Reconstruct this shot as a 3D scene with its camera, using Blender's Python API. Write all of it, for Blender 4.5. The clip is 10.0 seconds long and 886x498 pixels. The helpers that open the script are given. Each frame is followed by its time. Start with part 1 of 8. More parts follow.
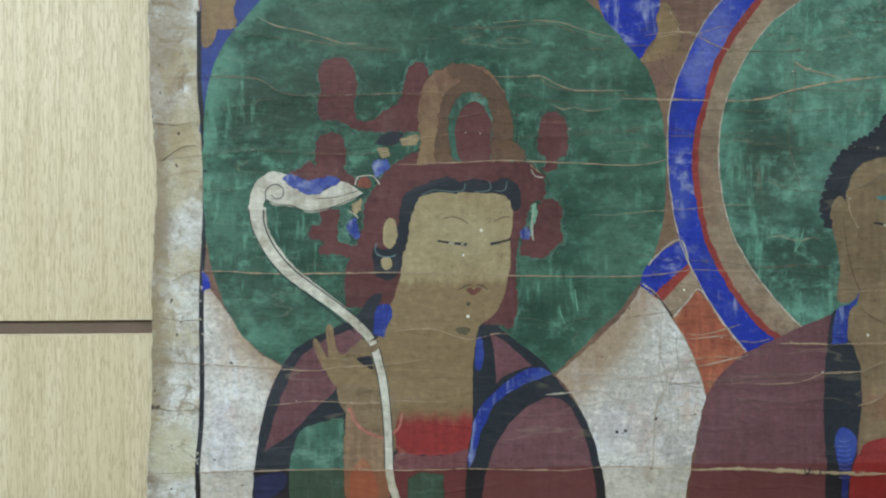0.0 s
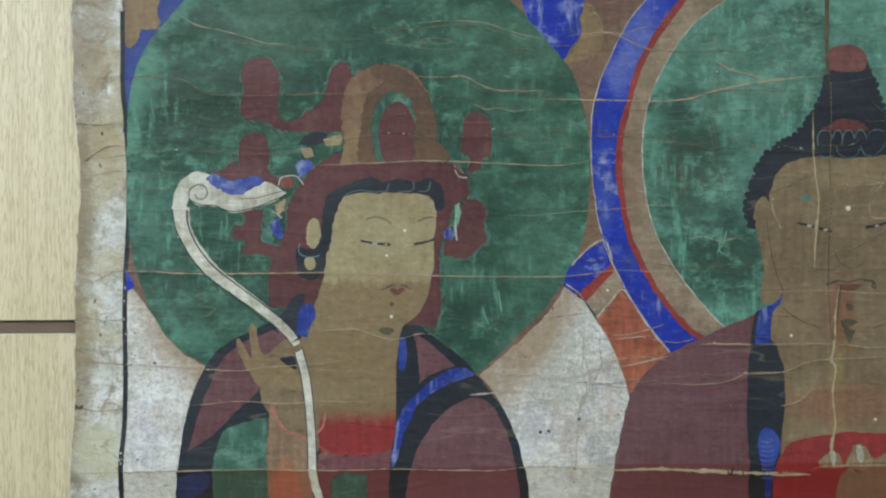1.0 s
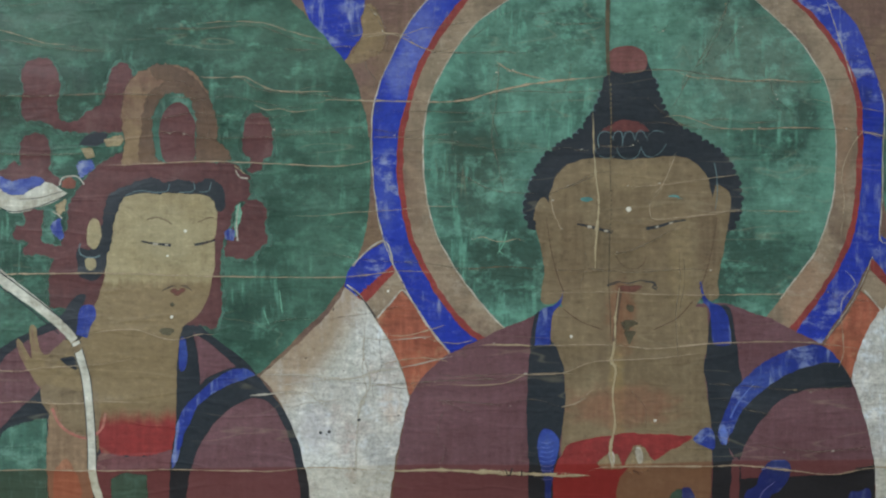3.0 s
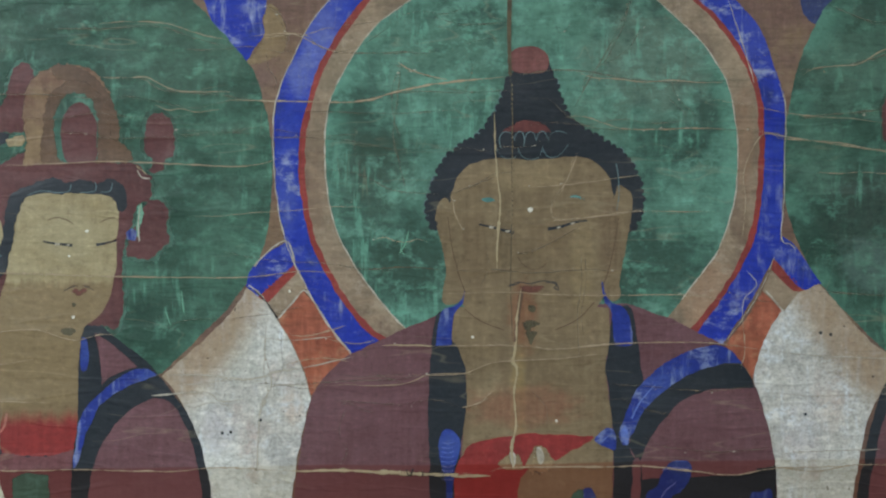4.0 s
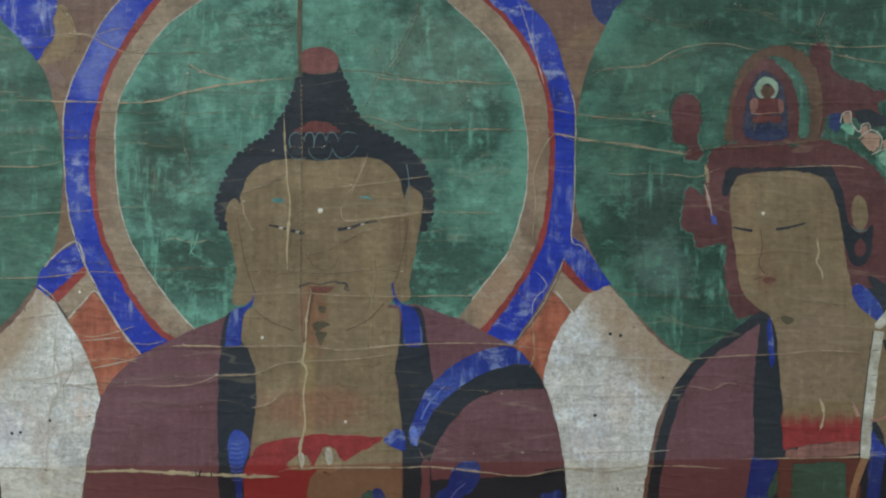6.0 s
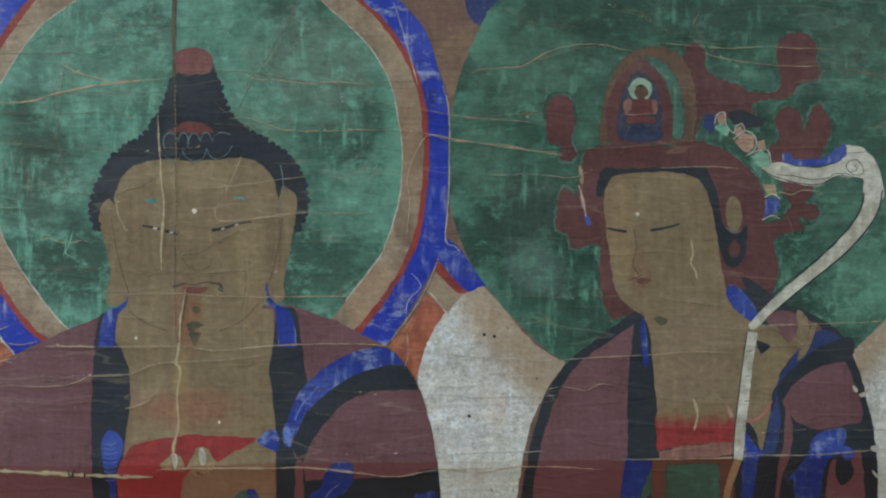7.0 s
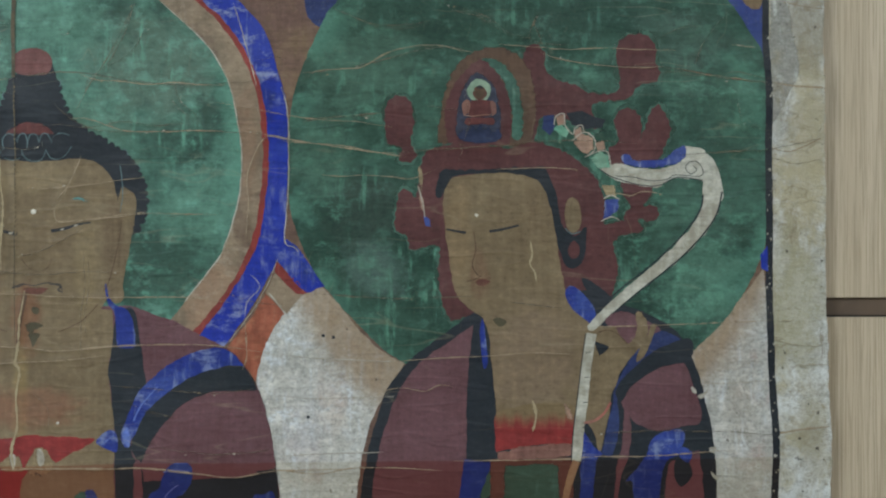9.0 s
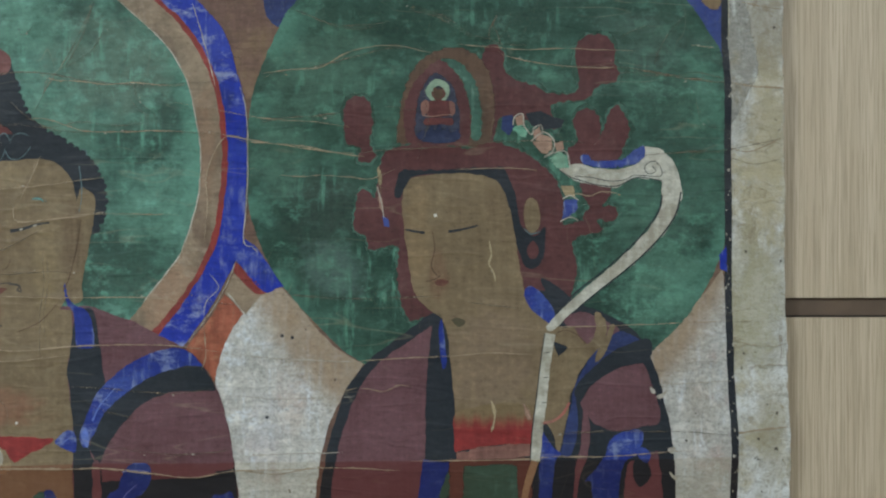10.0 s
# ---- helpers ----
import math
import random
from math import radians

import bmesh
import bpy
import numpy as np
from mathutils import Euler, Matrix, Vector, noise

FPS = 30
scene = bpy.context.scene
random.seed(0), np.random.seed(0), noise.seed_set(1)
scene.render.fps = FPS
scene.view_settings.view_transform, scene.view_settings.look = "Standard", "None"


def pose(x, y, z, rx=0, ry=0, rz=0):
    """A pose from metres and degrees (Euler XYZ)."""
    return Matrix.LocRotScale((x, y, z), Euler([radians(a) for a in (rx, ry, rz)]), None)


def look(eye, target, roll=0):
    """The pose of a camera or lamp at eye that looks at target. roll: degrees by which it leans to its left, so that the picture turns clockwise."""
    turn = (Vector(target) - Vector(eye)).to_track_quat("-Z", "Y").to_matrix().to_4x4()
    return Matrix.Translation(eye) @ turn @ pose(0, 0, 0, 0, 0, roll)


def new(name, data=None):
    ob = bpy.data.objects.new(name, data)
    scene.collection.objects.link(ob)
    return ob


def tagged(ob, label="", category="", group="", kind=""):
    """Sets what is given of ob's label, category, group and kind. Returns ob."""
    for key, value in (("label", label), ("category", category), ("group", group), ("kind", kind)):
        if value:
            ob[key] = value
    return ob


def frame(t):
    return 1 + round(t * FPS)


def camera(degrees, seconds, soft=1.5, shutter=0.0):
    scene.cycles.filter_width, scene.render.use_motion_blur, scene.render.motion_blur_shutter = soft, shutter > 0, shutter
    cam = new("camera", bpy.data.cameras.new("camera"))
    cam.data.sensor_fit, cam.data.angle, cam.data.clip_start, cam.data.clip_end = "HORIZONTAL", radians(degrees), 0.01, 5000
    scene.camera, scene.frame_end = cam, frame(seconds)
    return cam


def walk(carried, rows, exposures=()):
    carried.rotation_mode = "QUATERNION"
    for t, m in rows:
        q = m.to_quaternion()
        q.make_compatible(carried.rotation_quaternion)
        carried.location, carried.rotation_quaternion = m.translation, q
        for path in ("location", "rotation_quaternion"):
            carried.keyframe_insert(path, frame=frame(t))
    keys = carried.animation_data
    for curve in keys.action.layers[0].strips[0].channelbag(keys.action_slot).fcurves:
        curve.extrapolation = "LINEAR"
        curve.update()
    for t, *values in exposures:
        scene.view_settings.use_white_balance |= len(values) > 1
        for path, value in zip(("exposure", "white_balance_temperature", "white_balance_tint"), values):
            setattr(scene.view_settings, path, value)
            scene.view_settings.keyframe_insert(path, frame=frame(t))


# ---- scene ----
from mathutils.geometry import delaunay_2d_cdt

# ---- camera: a slow slide to the right, about a metre from the cloth ----
EYE = 1.5
BACK = -1.0226
cam = camera(50.0, 10.0, soft=2.2)
ROWS = [
    (0.0, -0.0000, -0.0000, 0.410),
    (0.5, 0.0308, -0.0001, 0.400),
    (1.0, 0.0813, -0.0003, 0.383),
    (1.5, 0.1363, -0.0005, 0.364),
    (2.0, 0.1963, -0.0007, 0.344),
    (2.5, 0.2560, -0.0008, 0.324),
    (3.8, 0.4000, -0.0011, 0.275),
    (4.0, 0.4189, -0.0011, 0.268),
    (4.5, 0.4654, -0.0012, 0.253),
    (5.0, 0.5202, -0.0012, 0.234),
    (5.5, 0.5800, -0.0012, 0.214),
    (5.7, 0.6049, -0.0012, 0.206),
    (6.8, 0.7467, -0.0010, 0.158),
    (7.0, 0.7756, -0.0009, 0.148),
    (7.5, 0.8327, -0.0007, 0.129),
    (8.0, 0.8734, -0.0006, 0.115),
    (8.5, 0.9124, -0.0004, 0.102),
    (9.0, 0.9464, -0.0002, 0.090),
    (9.5, 0.9694, -0.0001, 0.082),
    (10.0, 0.9900, 0.0000, 0.076),
]
EXPOSURES = [(0.0, 0.0), (10.0, 0.0)]
walk(cam, [(t, pose(x, BACK, EYE + z, 90, lean, 0)) for t, x, z, lean in ROWS], EXPOSURES)

# ---- light: two ceiling fixtures added out of view, the stronger one over the side where the walk begins ----
world = bpy.data.worlds.new("room_air")
scene.world = world
world.use_nodes = True
world.node_tree.nodes["Background"].inputs[0].default_value = (0.9, 0.95, 1.0, 1)
world.node_tree.nodes["Background"].inputs[1].default_value = 0.05


def add_unseen_lamp(name, x, y, z, sx, sy, watts, colour):
    data = bpy.data.lights.new(name, "AREA")
    data.shape, data.size, data.size_y, data.energy, data.color = "RECTANGLE", sx, sy, watts, colour
    ob = new(name, data)
    ob.matrix_world = look((x, y, z), (x + 0.25, y + 1.3, z - 1.2))
    return ob


add_unseen_lamp("added_fixture_lamp", -1.5, -2.1, 2.64, 1.2, 0.6, 121, (0.86, 1.0, 1.06))
add_unseen_lamp("added_fixture_lamp", 1.9, -2.2, 2.64, 1.2, 0.6, 35, (0.86, 1.0, 1.06))


# ---- materials ----
def lin(r, g, b):
    return tuple(((v / 255 + 0.055) / 1.055) ** 2.4 if v > 10 else v / 255 / 12.92 for v in (r, g, b)) + (1.0,)


class Net:
    """A material's node tree, with short calls for the nodes used here."""

    def __init__(self, name):
        self.mat = bpy.data.materials.new(name)
        self.mat.use_nodes = True
        self.tree = self.mat.node_tree
        self.bsdf = self.tree.nodes["Principled BSDF"]
        self.place = self.tree.nodes.new("ShaderNodeTexCoord").outputs["Object"]

    def put(self, socket, value):
        if isinstance(value, bpy.types.NodeSocket):
            self.tree.links.new(value, socket)
        else:
            socket.default_value = value

    def scaled(self, x, y, z, shift=0.0):
        n = self.tree.nodes.new("ShaderNodeMapping")
        self.put(n.inputs["Vector"], self.place)
        n.inputs["Scale"].default_value = (x, y, z)
        n.inputs["Location"].default_value = (shift, shift * 0.7, shift * 1.3)
        return n.outputs[0]

    def noise(self, vector, scale=1.0, detail=4.0, rough=0.6, warp=0.0):
        n = self.tree.nodes.new("ShaderNodeTexNoise")
        self.put(n.inputs["Vector"], vector)
        n.inputs["Scale"].default_value, n.inputs["Detail"].default_value = scale, detail
        n.inputs["Roughness"].default_value, n.inputs["Distortion"].default_value = rough, warp
        return n.outputs["Fac"]

    def fit(self, value, a, b, lo=0.0, hi=1.0):
        n = self.tree.nodes.new("ShaderNodeMapRange")
        n.interpolation_type = "SMOOTHSTEP"
        self.put(n.inputs["Value"], value)
        for i, v in zip((1, 2, 3, 4), (a, b, lo, hi)):
            n.inputs[i].default_value = v
        return n.outputs[0]

    def math(self, what, a, b=0.0):
        n = self.tree.nodes.new("ShaderNodeMath")
        n.operation = what
        self.put(n.inputs[0], a)
        self.put(n.inputs[1], b)
        return n.outputs[0]

    def mix(self, fac, a, b, kind="MIX"):
        n = self.tree.nodes.new("ShaderNodeMix")
        n.data_type, n.blend_type = "RGBA", kind
        self.put(n.inputs[0], fac)
        self.put(n.inputs[6], a)
        self.put(n.inputs[7], b)
        return n.outputs[2]

    def thin_lines(self, vector, width, detail=3.0, warp=0.3):
        """Thin wandering lines: where a stretched noise passes its middle."""
        off = self.math("ABSOLUTE", self.math("SUBTRACT", self.noise(vector, 1.0, detail, 0.5, warp), 0.5))
        return self.fit(off, 0.0, width, 1.0, 0.0)

    def ellipse(self, x, z, rx, rz):
        """Distance from a centre on the cloth, 1 on an ellipse round it."""
        n = self.tree.nodes.new("ShaderNodeMapping")
        self.put(n.inputs["Vector"], self.place)
        n.vector_type = "TEXTURE"
        n.inputs["Location"].default_value = (x, 0, z)
        n.inputs["Scale"].default_value = (rx, 1000.0, rz)
        m = self.tree.nodes.new("ShaderNodeVectorMath")
        m.operation = "LENGTH"
        self.put(m.inputs[0], n.outputs[0])
        return m.outputs["Value"]

    def done(self, colour, rough, height=None, depth=0.0005, strength=0.5, specular=0.5, metal=0.0):
        self.put(self.bsdf.inputs["Base Color"], colour)
        self.put(self.bsdf.inputs["Roughness"], rough)
        self.bsdf.inputs["Specular IOR Level"].default_value = specular
        self.bsdf.inputs["Metallic"].default_value = metal
        if height is not None:
            n = self.tree.nodes.new("ShaderNodeBump")
            n.inputs["Strength"].default_value, n.inputs["Distance"].default_value = strength, depth
            self.put(n.inputs["Height"], height)
            self.tree.links.new(n.outputs[0], self.bsdf.inputs["Normal"])
        return self.mat


MATS = {}
# bare, yellowed thread under the paint
GROUND = lin(158, 146, 122)


def paint(name, base, alt, size=9.0, brush=0.5, loss=0.35, seed=0.0, low=0.40, high=0.62, third=None, fade=None, scuff=None, rise=None, grain=0.0, specks=False, edge=None, zones=(), dry=0.0):
    """Old distemper on cloth: two tones in patches and brushing, worn zones, scuffs, rubbed threads, hairline folds."""
    n = Net(name)
    col = n.mix(n.fit(n.noise(n.scaled(size, size, size * 1.25, seed), 1, 6, 0.62, 0.2), low, high), lin(*base), lin(*alt))
    if third:
        col = n.mix(n.fit(n.noise(n.scaled(size * 1.5, 3, size * 1.2, seed + 7), 1, 6, 0.66, 0.2), 0.52, 0.70), col, lin(*third))
    if zones:
        ragged = n.math("ADD", n.math("MULTIPLY", n.math("SUBTRACT", n.noise(n.scaled(14, 5, 20, seed + 91), 1, 7, 0.68), 0.5), 1.5),
                        n.math("MULTIPLY", n.math("SUBTRACT", n.noise(n.scaled(48, 9, 72, seed + 93), 1, 6, 0.72), 0.5), 1.5))
        for x, z, rx, rz, tone, much in zones:
            col = n.mix(n.fit(n.math("ADD", n.ellipse(x / 1000, z / 1000, rx / 1000, rz / 1000), ragged), 0.45, 1.25, much, 0.0), col, lin(*tone))
    strokes = n.noise(n.scaled(150, 20, 16, seed + 3), 1, 3, 0.6)
    col = n.mix(n.fit(strokes, 0.30, 0.8, 0.0, brush * 0.8), col, lin(*[v * 1.22 + 8 for v in base]))
    cross = n.noise(n.scaled(22, 20, 190, seed + 5), 1, 3, 0.6)
    col = n.mix(n.fit(cross, 0.45, 0.75, 0.0, brush * 0.8), col, lin(*[v * 0.76 for v in base]))
    if scuff:
        more = scuff[2] if len(scuff) > 2 else 0.0
        streak = n.fit(n.noise(n.scaled(120, 20, 22, seed + 17), 1, 4, 0.6), 0.52, 0.70)
        zone = n.fit(n.noise(n.scaled(9, 7, 11, seed + 23), 1, 5, 0.6), 0.48 - more, 0.62 - more)
        col = n.mix(n.math("MULTIPLY", n.math("MULTIPLY", streak, zone), scuff[1]), col, lin(*scuff[0]))
        blot = n.fit(n.noise(n.scaled(34, 20, 58, seed + 29), 1, 7, 0.72), 0.51, 0.66)
        zone = n.fit(n.noise(n.scaled(7, 5, 10, seed + 31), 1, 4, 0.6), 0.46 - more, 0.62 - more)
        col = n.mix(n.math("MULTIPLY", n.math("MULTIPLY", blot, zone), scuff[1]), col, lin(*scuff[0]))
    if edge:
        mottle = n.noise(n.scaled(40, 20, 50, seed + 97), 1, 6, 0.70)
        col = n.mix(n.fit(mottle, 0.50, 0.68, 0.0, 0.45), col, lin(*[v * 1.25 + 8 for v in alt]))
        col = n.mix(n.fit(mottle, 0.48, 0.32, 0.0, 0.45), col, lin(*[v * 0.92 for v in base]))
        near = n.fit(n.ellipse(*edge[:4]), 0.84, 1.0, 0.0, 0.85)
        col = n.mix(n.math("MULTIPLY", near, n.fit(n.noise(n.scaled(10, 5, 12, seed + 81), 1, 6, 0.66), 0.46, 0.62)), col, lin(*edge[4]))
    if grain:
        col = n.mix(n.fit(n.noise(n.scaled(240, 80, 270, seed + 41), 1, 7, 0.85), 0.47, 0.60, 0, grain), col, lin(*[v * 0.78 for v in base]))
        col = n.mix(n.fit(n.noise(n.scaled(60, 80, 75, seed + 43), 1, 8, 0.8, 0.3), 0.50, 0.64, 0, grain), col, lin(*[min(v * 1.22, 235) for v in base]))
    if fade:
        col = n.mix(n.math("MULTIPLY", n.fit(n.ellipse(*fade[:4]), 1.02, 1.15, 0.85, 0.0), n.fit(strokes, 0.0, 0.7, 0.6, 1.0)), col, lin(*fade[4]))
    if rise:
        up = n.tree.nodes.new("ShaderNodeSeparateXYZ")
        n.put(up.inputs[0], n.place)
        wander = n.math("ADD", up.outputs["Z"], n.math("MULTIPLY", n.math("SUBTRACT", strokes, 0.5), 0.02))
        col = n.mix(n.fit(wander, rise[0], rise[1]), col, lin(*rise[2]))
    weave = n.noise(n.scaled(620, 400, 240, seed), 1, 2, 0.7)
    worn = n.math("MULTIPLY", n.fit(weave, 0.56, 0.74), n.fit(n.noise(n.scaled(14, 14, 20, seed + 11), 1, 4, 0.6), 0.46, 0.70))
    col = n.mix(n.math("MULTIPLY", worn, loss * 0.7), col, GROUND)
    lines = n.math("MULTIPLY", n.thin_lines(n.scaled(5, 4, 30, 2.0), 0.012, 2), n.fit(n.noise(n.scaled(11, 9, 14, 4.0), 1, 4), 0.48, 0.62))
    upright = n.math("MULTIPLY", n.thin_lines(n.scaled(20, 4, 4, 8.0), 0.005, 2), n.fit(n.noise(n.scaled(8, 9, 8, 14.0), 1, 4), 0.56, 0.68))
    lines = n.math("MAXIMUM", lines, upright)
    col = n.mix(n.math("MULTIPLY", lines, 0.20), col, GROUND)
    dirt = n.fit(n.noise(n.scaled(60, 60, 60, seed + 2), 1, 5, 0.7), 0.60, 0.74, 0.0, 0.30)
    col = n.mix(dirt, col, lin(*[v * 0.6 for v in base]))
    if specks:
        col = n.mix(n.fit(n.noise(n.scaled(130, 90, 130, seed + 47), 1, 1, 0.4), 0.765, 0.785, 0, 0.85), col, lin(62, 54, 50))
    uneven = n.noise(n.scaled(150, 120, 210, seed + 61), 1, 5, 0.7)
    col = n.mix(n.fit(uneven, 0.52, 0.70, 0.0, 0.9), col, (1.28, 1.28, 1.28, 1.0), "MULTIPLY")
    col = n.mix(n.fit(uneven, 0.48, 0.30, 0.0, 0.9), col, (0.74, 0.74, 0.74, 1.0), "MULTIPLY")
    # Below the lowest fold the shade of the tilted cloth is put into the colour.
    spot = n.tree.nodes.new("ShaderNodeSeparateXYZ")
    n.put(spot.inputs[0], n.place)
    level = n.math("ADD", spot.outputs["Z"], n.math("ADD", n.math("MULTIPLY", spot.outputs["X"], -0.00845), n.math("MULTIPLY", n.noise(n.scaled(9, 3, 3, 71), 1, 3), 0.006)))
    fold_shade = n.fit(level, -0.2320 + 0.0035, -0.2320 + 0.0015, 0.0, 0.35 if min(base) > 150 else 0.7)
    col = n.mix(fold_shade, col, lin(*[v * f for v, f in zip(base, (0.90, 0.85, 0.72) if min(base) > 150 else (0.92, 0.66, 0.58))]))
    if dry:
        rim = n.tree.nodes.new("ShaderNodeAttribute")
        rim.attribute_name = "rim"
        brushed = n.math("ADD", n.math("MULTIPLY", rim.outputs["Fac"], 0.8), n.math("MULTIPLY", n.noise(n.scaled(170, 60, 190, seed + 77), 1, 5, 0.7), 1.4))
        n.put(n.bsdf.inputs["Alpha"], n.fit(brushed, 1.42, 0.95, 0.0, dry))
    crumple = n.noise(n.scaled(26, 10, 70, 6.0), 1, 4, 0.55, 0.2)
    folds = n.thin_lines(n.scaled(7, 4, 30, 32.0), 0.06, 3)
    height = n.math("ADD", n.math("ADD", n.math("MULTIPLY", crumple, 0.4), n.math("MULTIPLY", folds, 0.14)), n.math("ADD", n.math("MULTIPLY", weave, 0.03), n.math("MULTIPLY", uneven, 0.10)))
    MATS[name] = n.done(col, n.fit(n.noise(n.scaled(30, 20, 60, seed + 19), 1, 4, 0.6), 0.3, 0.7, 0.46, 0.64), height, 0.0025, 1.0, 0.20)


def rubbed(name, base, alt, cover, full):
    """Bare thread along a fold, the light on its crest put into the pale tone: ragged towards its sides, broken along
    its length.
    """
    n = Net(name)
    col = n.mix(n.noise(n.scaled(90, 30, 160), 1, 4, 0.7), lin(*base), lin(*alt))
    side = n.tree.nodes.new("ShaderNodeAttribute")
    side.attribute_name = "across"
    ragged = n.noise(n.scaled(150, 60, 260, 3.0), 1, 6, 0.75)
    broken = n.noise(n.scaled(38, 30, 60, 9.0), 1, 4, 0.65)
    edge = n.math("ADD", n.math("MULTIPLY", side.outputs["Fac"], 0.75), n.math("ADD", n.math("MULTIPLY", ragged, 0.9), n.math("MULTIPLY", broken, 1.2)))
    n.put(n.bsdf.inputs["Alpha"], n.fit(edge, cover + 0.20, cover - 0.14, 0.0, full))
    MATS[name] = n.done(col, 0.7, ragged, 0.0012, 0.8, 0.3)


HALO_A = (-0.009, 0.088, 0.248, 0.285, (148, 124, 98))
HALO_C = (1.036, 0.090, 0.258, 0.290, (148, 124, 98))
# worn and rubbed parts of the three green discs, the left one with a fold's shade painted in: centre, half sizes
# (millimetres), tone, strength
# The second, dark zone paints the shade of a down-facing fold.
WORN_SHADE_A = ((-90, 235, 75, 38, (80, 108, 94), 0.65), (-150, 150, 105, 46, (46, 64, 54), 0.75), (160, 205, 85, 38, (72, 102, 88), 0.65), (190, 10, 50, 50, (74, 108, 94), 0.6),
          (-215, 40, 34, 42, (74, 112, 98), 0.7), (-200, -50, 60, 35, (54, 78, 68), 0.6), (30, 235, 60, 30, (50, 76, 66), 0.6))
WORN_B = ((415, 195, 85, 55, (90, 128, 113), 0.75), (640, 195, 70, 65, (94, 114, 102), 0.8), (345, 70, 48, 60, (58, 78, 68), 0.8), (380, -20, 60, 45, (50, 72, 63), 0.9),
          (680, 40, 42, 45, (90, 132, 116), 0.7), (660, -35, 55, 35, (56, 82, 72), 0.8), (540, 240, 45, 30, (92, 136, 119), 0.7), (580, 130, 40, 40, (88, 114, 100), 0.6))
WORN_C = ((860, 190, 70, 55, (74, 104, 90), 0.75), (865, 45, 52, 45, (54, 68, 62), 0.85), (875, -25, 40, 34, (88, 110, 104), 0.7), (1075, 250, 95, 32, (48, 74, 65), 0.7),
          (1225, -40, 50, 48, (92, 134, 117), 0.85), (1262, 150, 34, 62, (70, 104, 90), 0.65), (820, 110, 35, 60, (78, 110, 96), 0.6), (1205, 30, 55, 60, (74, 106, 93), 0.6), (1215, 120, 40, 40, (66, 94, 84), 0.5), (1200, 220, 50, 35, (74, 92, 84), 0.5))
paint("brown", (104, 80, 72), (122, 100, 80), 14)
paint("ochre", (124, 104, 78), (110, 88, 72), 16, dry=1.0)
paint("ochrepale", (148, 132, 104), (122, 108, 86), 60, dry=1.0)
paint("blue", (28, 47, 148), (44, 64, 156), 14, 0.35, 0.6, 3.0, 0.44, 0.68, (40, 54, 112), None, ((150, 158, 186), 0.75, 0.05), zones=((292, 218, 24, 50, (96, 108, 172), 0.7), (254, 60, 12, 60, (66, 82, 160), 0.5), (757, 158, 14, 22, (26, 36, 92), 0.7), (752, 230, 24, 40, (66, 80, 158), 0.5), (268, 180, 16, 24, (104, 116, 172), 0.6)))
paint("cloth_blue", (34, 50, 128), (60, 80, 148), 18, 0.35, 0.45, 5.0, 0.44, 0.66, None, None, ((138, 150, 186), 0.65, 0.05))
paint("leaf_blue", (44, 58, 130), (70, 86, 150), 40, 0.35, 0.5, 6.0, 0.42, 0.62, (96, 108, 160), None, ((150, 158, 182), 0.8, 0.08), dry=0.95)
paint("sky_worn", (48, 62, 122), (60, 74, 126), 20, 0.3, 0.4)
paint("darkblue", (42, 52, 92), (52, 64, 108), 22)
paint("halo1", (39, 66, 56), (65, 99, 85), 13, 0.28, 0.22, 1.0, 0.38, 0.66, (49, 81, 69), None, ((104, 156, 136), 0.65, 0.0), None, 0.0, False, HALO_A[:4] + ((88, 132, 116),), zones=WORN_SHADE_A)
paint("halo2", (50, 77, 68), (90, 132, 118), 9, 0.32, 0.25, 4.0, 0.40, 0.58, (64, 96, 85), None, ((108, 166, 146), 0.7, 0.0), None, 0.0, False, (0.513, 0.106, 0.219, 0.222, (96, 146, 129)), zones=WORN_B)
paint("halo3", (39, 65, 56), (65, 98, 85), 12, 0.28, 0.22, 8.0, 0.38, 0.66, (50, 80, 69), None, ((100, 152, 132), 0.65, 0.0), None, 0.0, False, HALO_C[:4] + ((86, 132, 116),), zones=WORN_C)
paint("greenleaf", (62, 96, 84), (50, 78, 68), 16, 0.4, 0.3, 2.0, 0.40, 0.62, None, None, ((104, 142, 128), 0.7, 0.04), dry=1.0)
paint("rim_green", (76, 110, 97), (48, 72, 62), 60, 0.4, 0.3, 3.0, 0.42, 0.56, dry=0.85)
paint("greenpale", (98, 150, 128), (128, 160, 140), 20, dry=1.0)
paint("ring_red", (138, 58, 54), (120, 54, 51), 14, 0.3, 0.3)
paint("ring_tan", (122, 106, 90), (150, 132, 112), 16, 0.35, 0.4, 2.0, 0.40, 0.62, (110, 90, 78), None, ((168, 154, 138), 0.6), zones=((700, -50, 30, 42, (156, 124, 102), 0.7), (738, 110, 12, 60, (138, 108, 88), 0.6), (735, 20, 10, 30, (104, 84, 72), 0.6), (300, 200, 18, 50, (116, 104, 86), 0.6), (330, -60, 22, 26, (112, 94, 78), 0.6), (282, 60, 10, 60, (128, 104, 86), 0.5)))
paint("orange", (150, 86, 66), (128, 70, 56), 14, 0.7, 0.6, 1.0, 0.40, 0.62, (168, 122, 94), None, ((176, 140, 112), 0.5))
paint("maroon", (105, 74, 80), (92, 61, 66), 8, 0.30, 0.15, 6.0, 0.36, 0.66, None, None, ((116, 86, 92), 0.35))
paint("crown", (92, 58, 59), (80, 49, 50), 14, 0.25, 0.14, 2.0, 0.36, 0.66, (98, 68, 68))
paint("crownred", (102, 58, 57), (88, 52, 52), 30, dry=1.0)
paint("plum", (112, 72, 70), (100, 60, 60), 20)
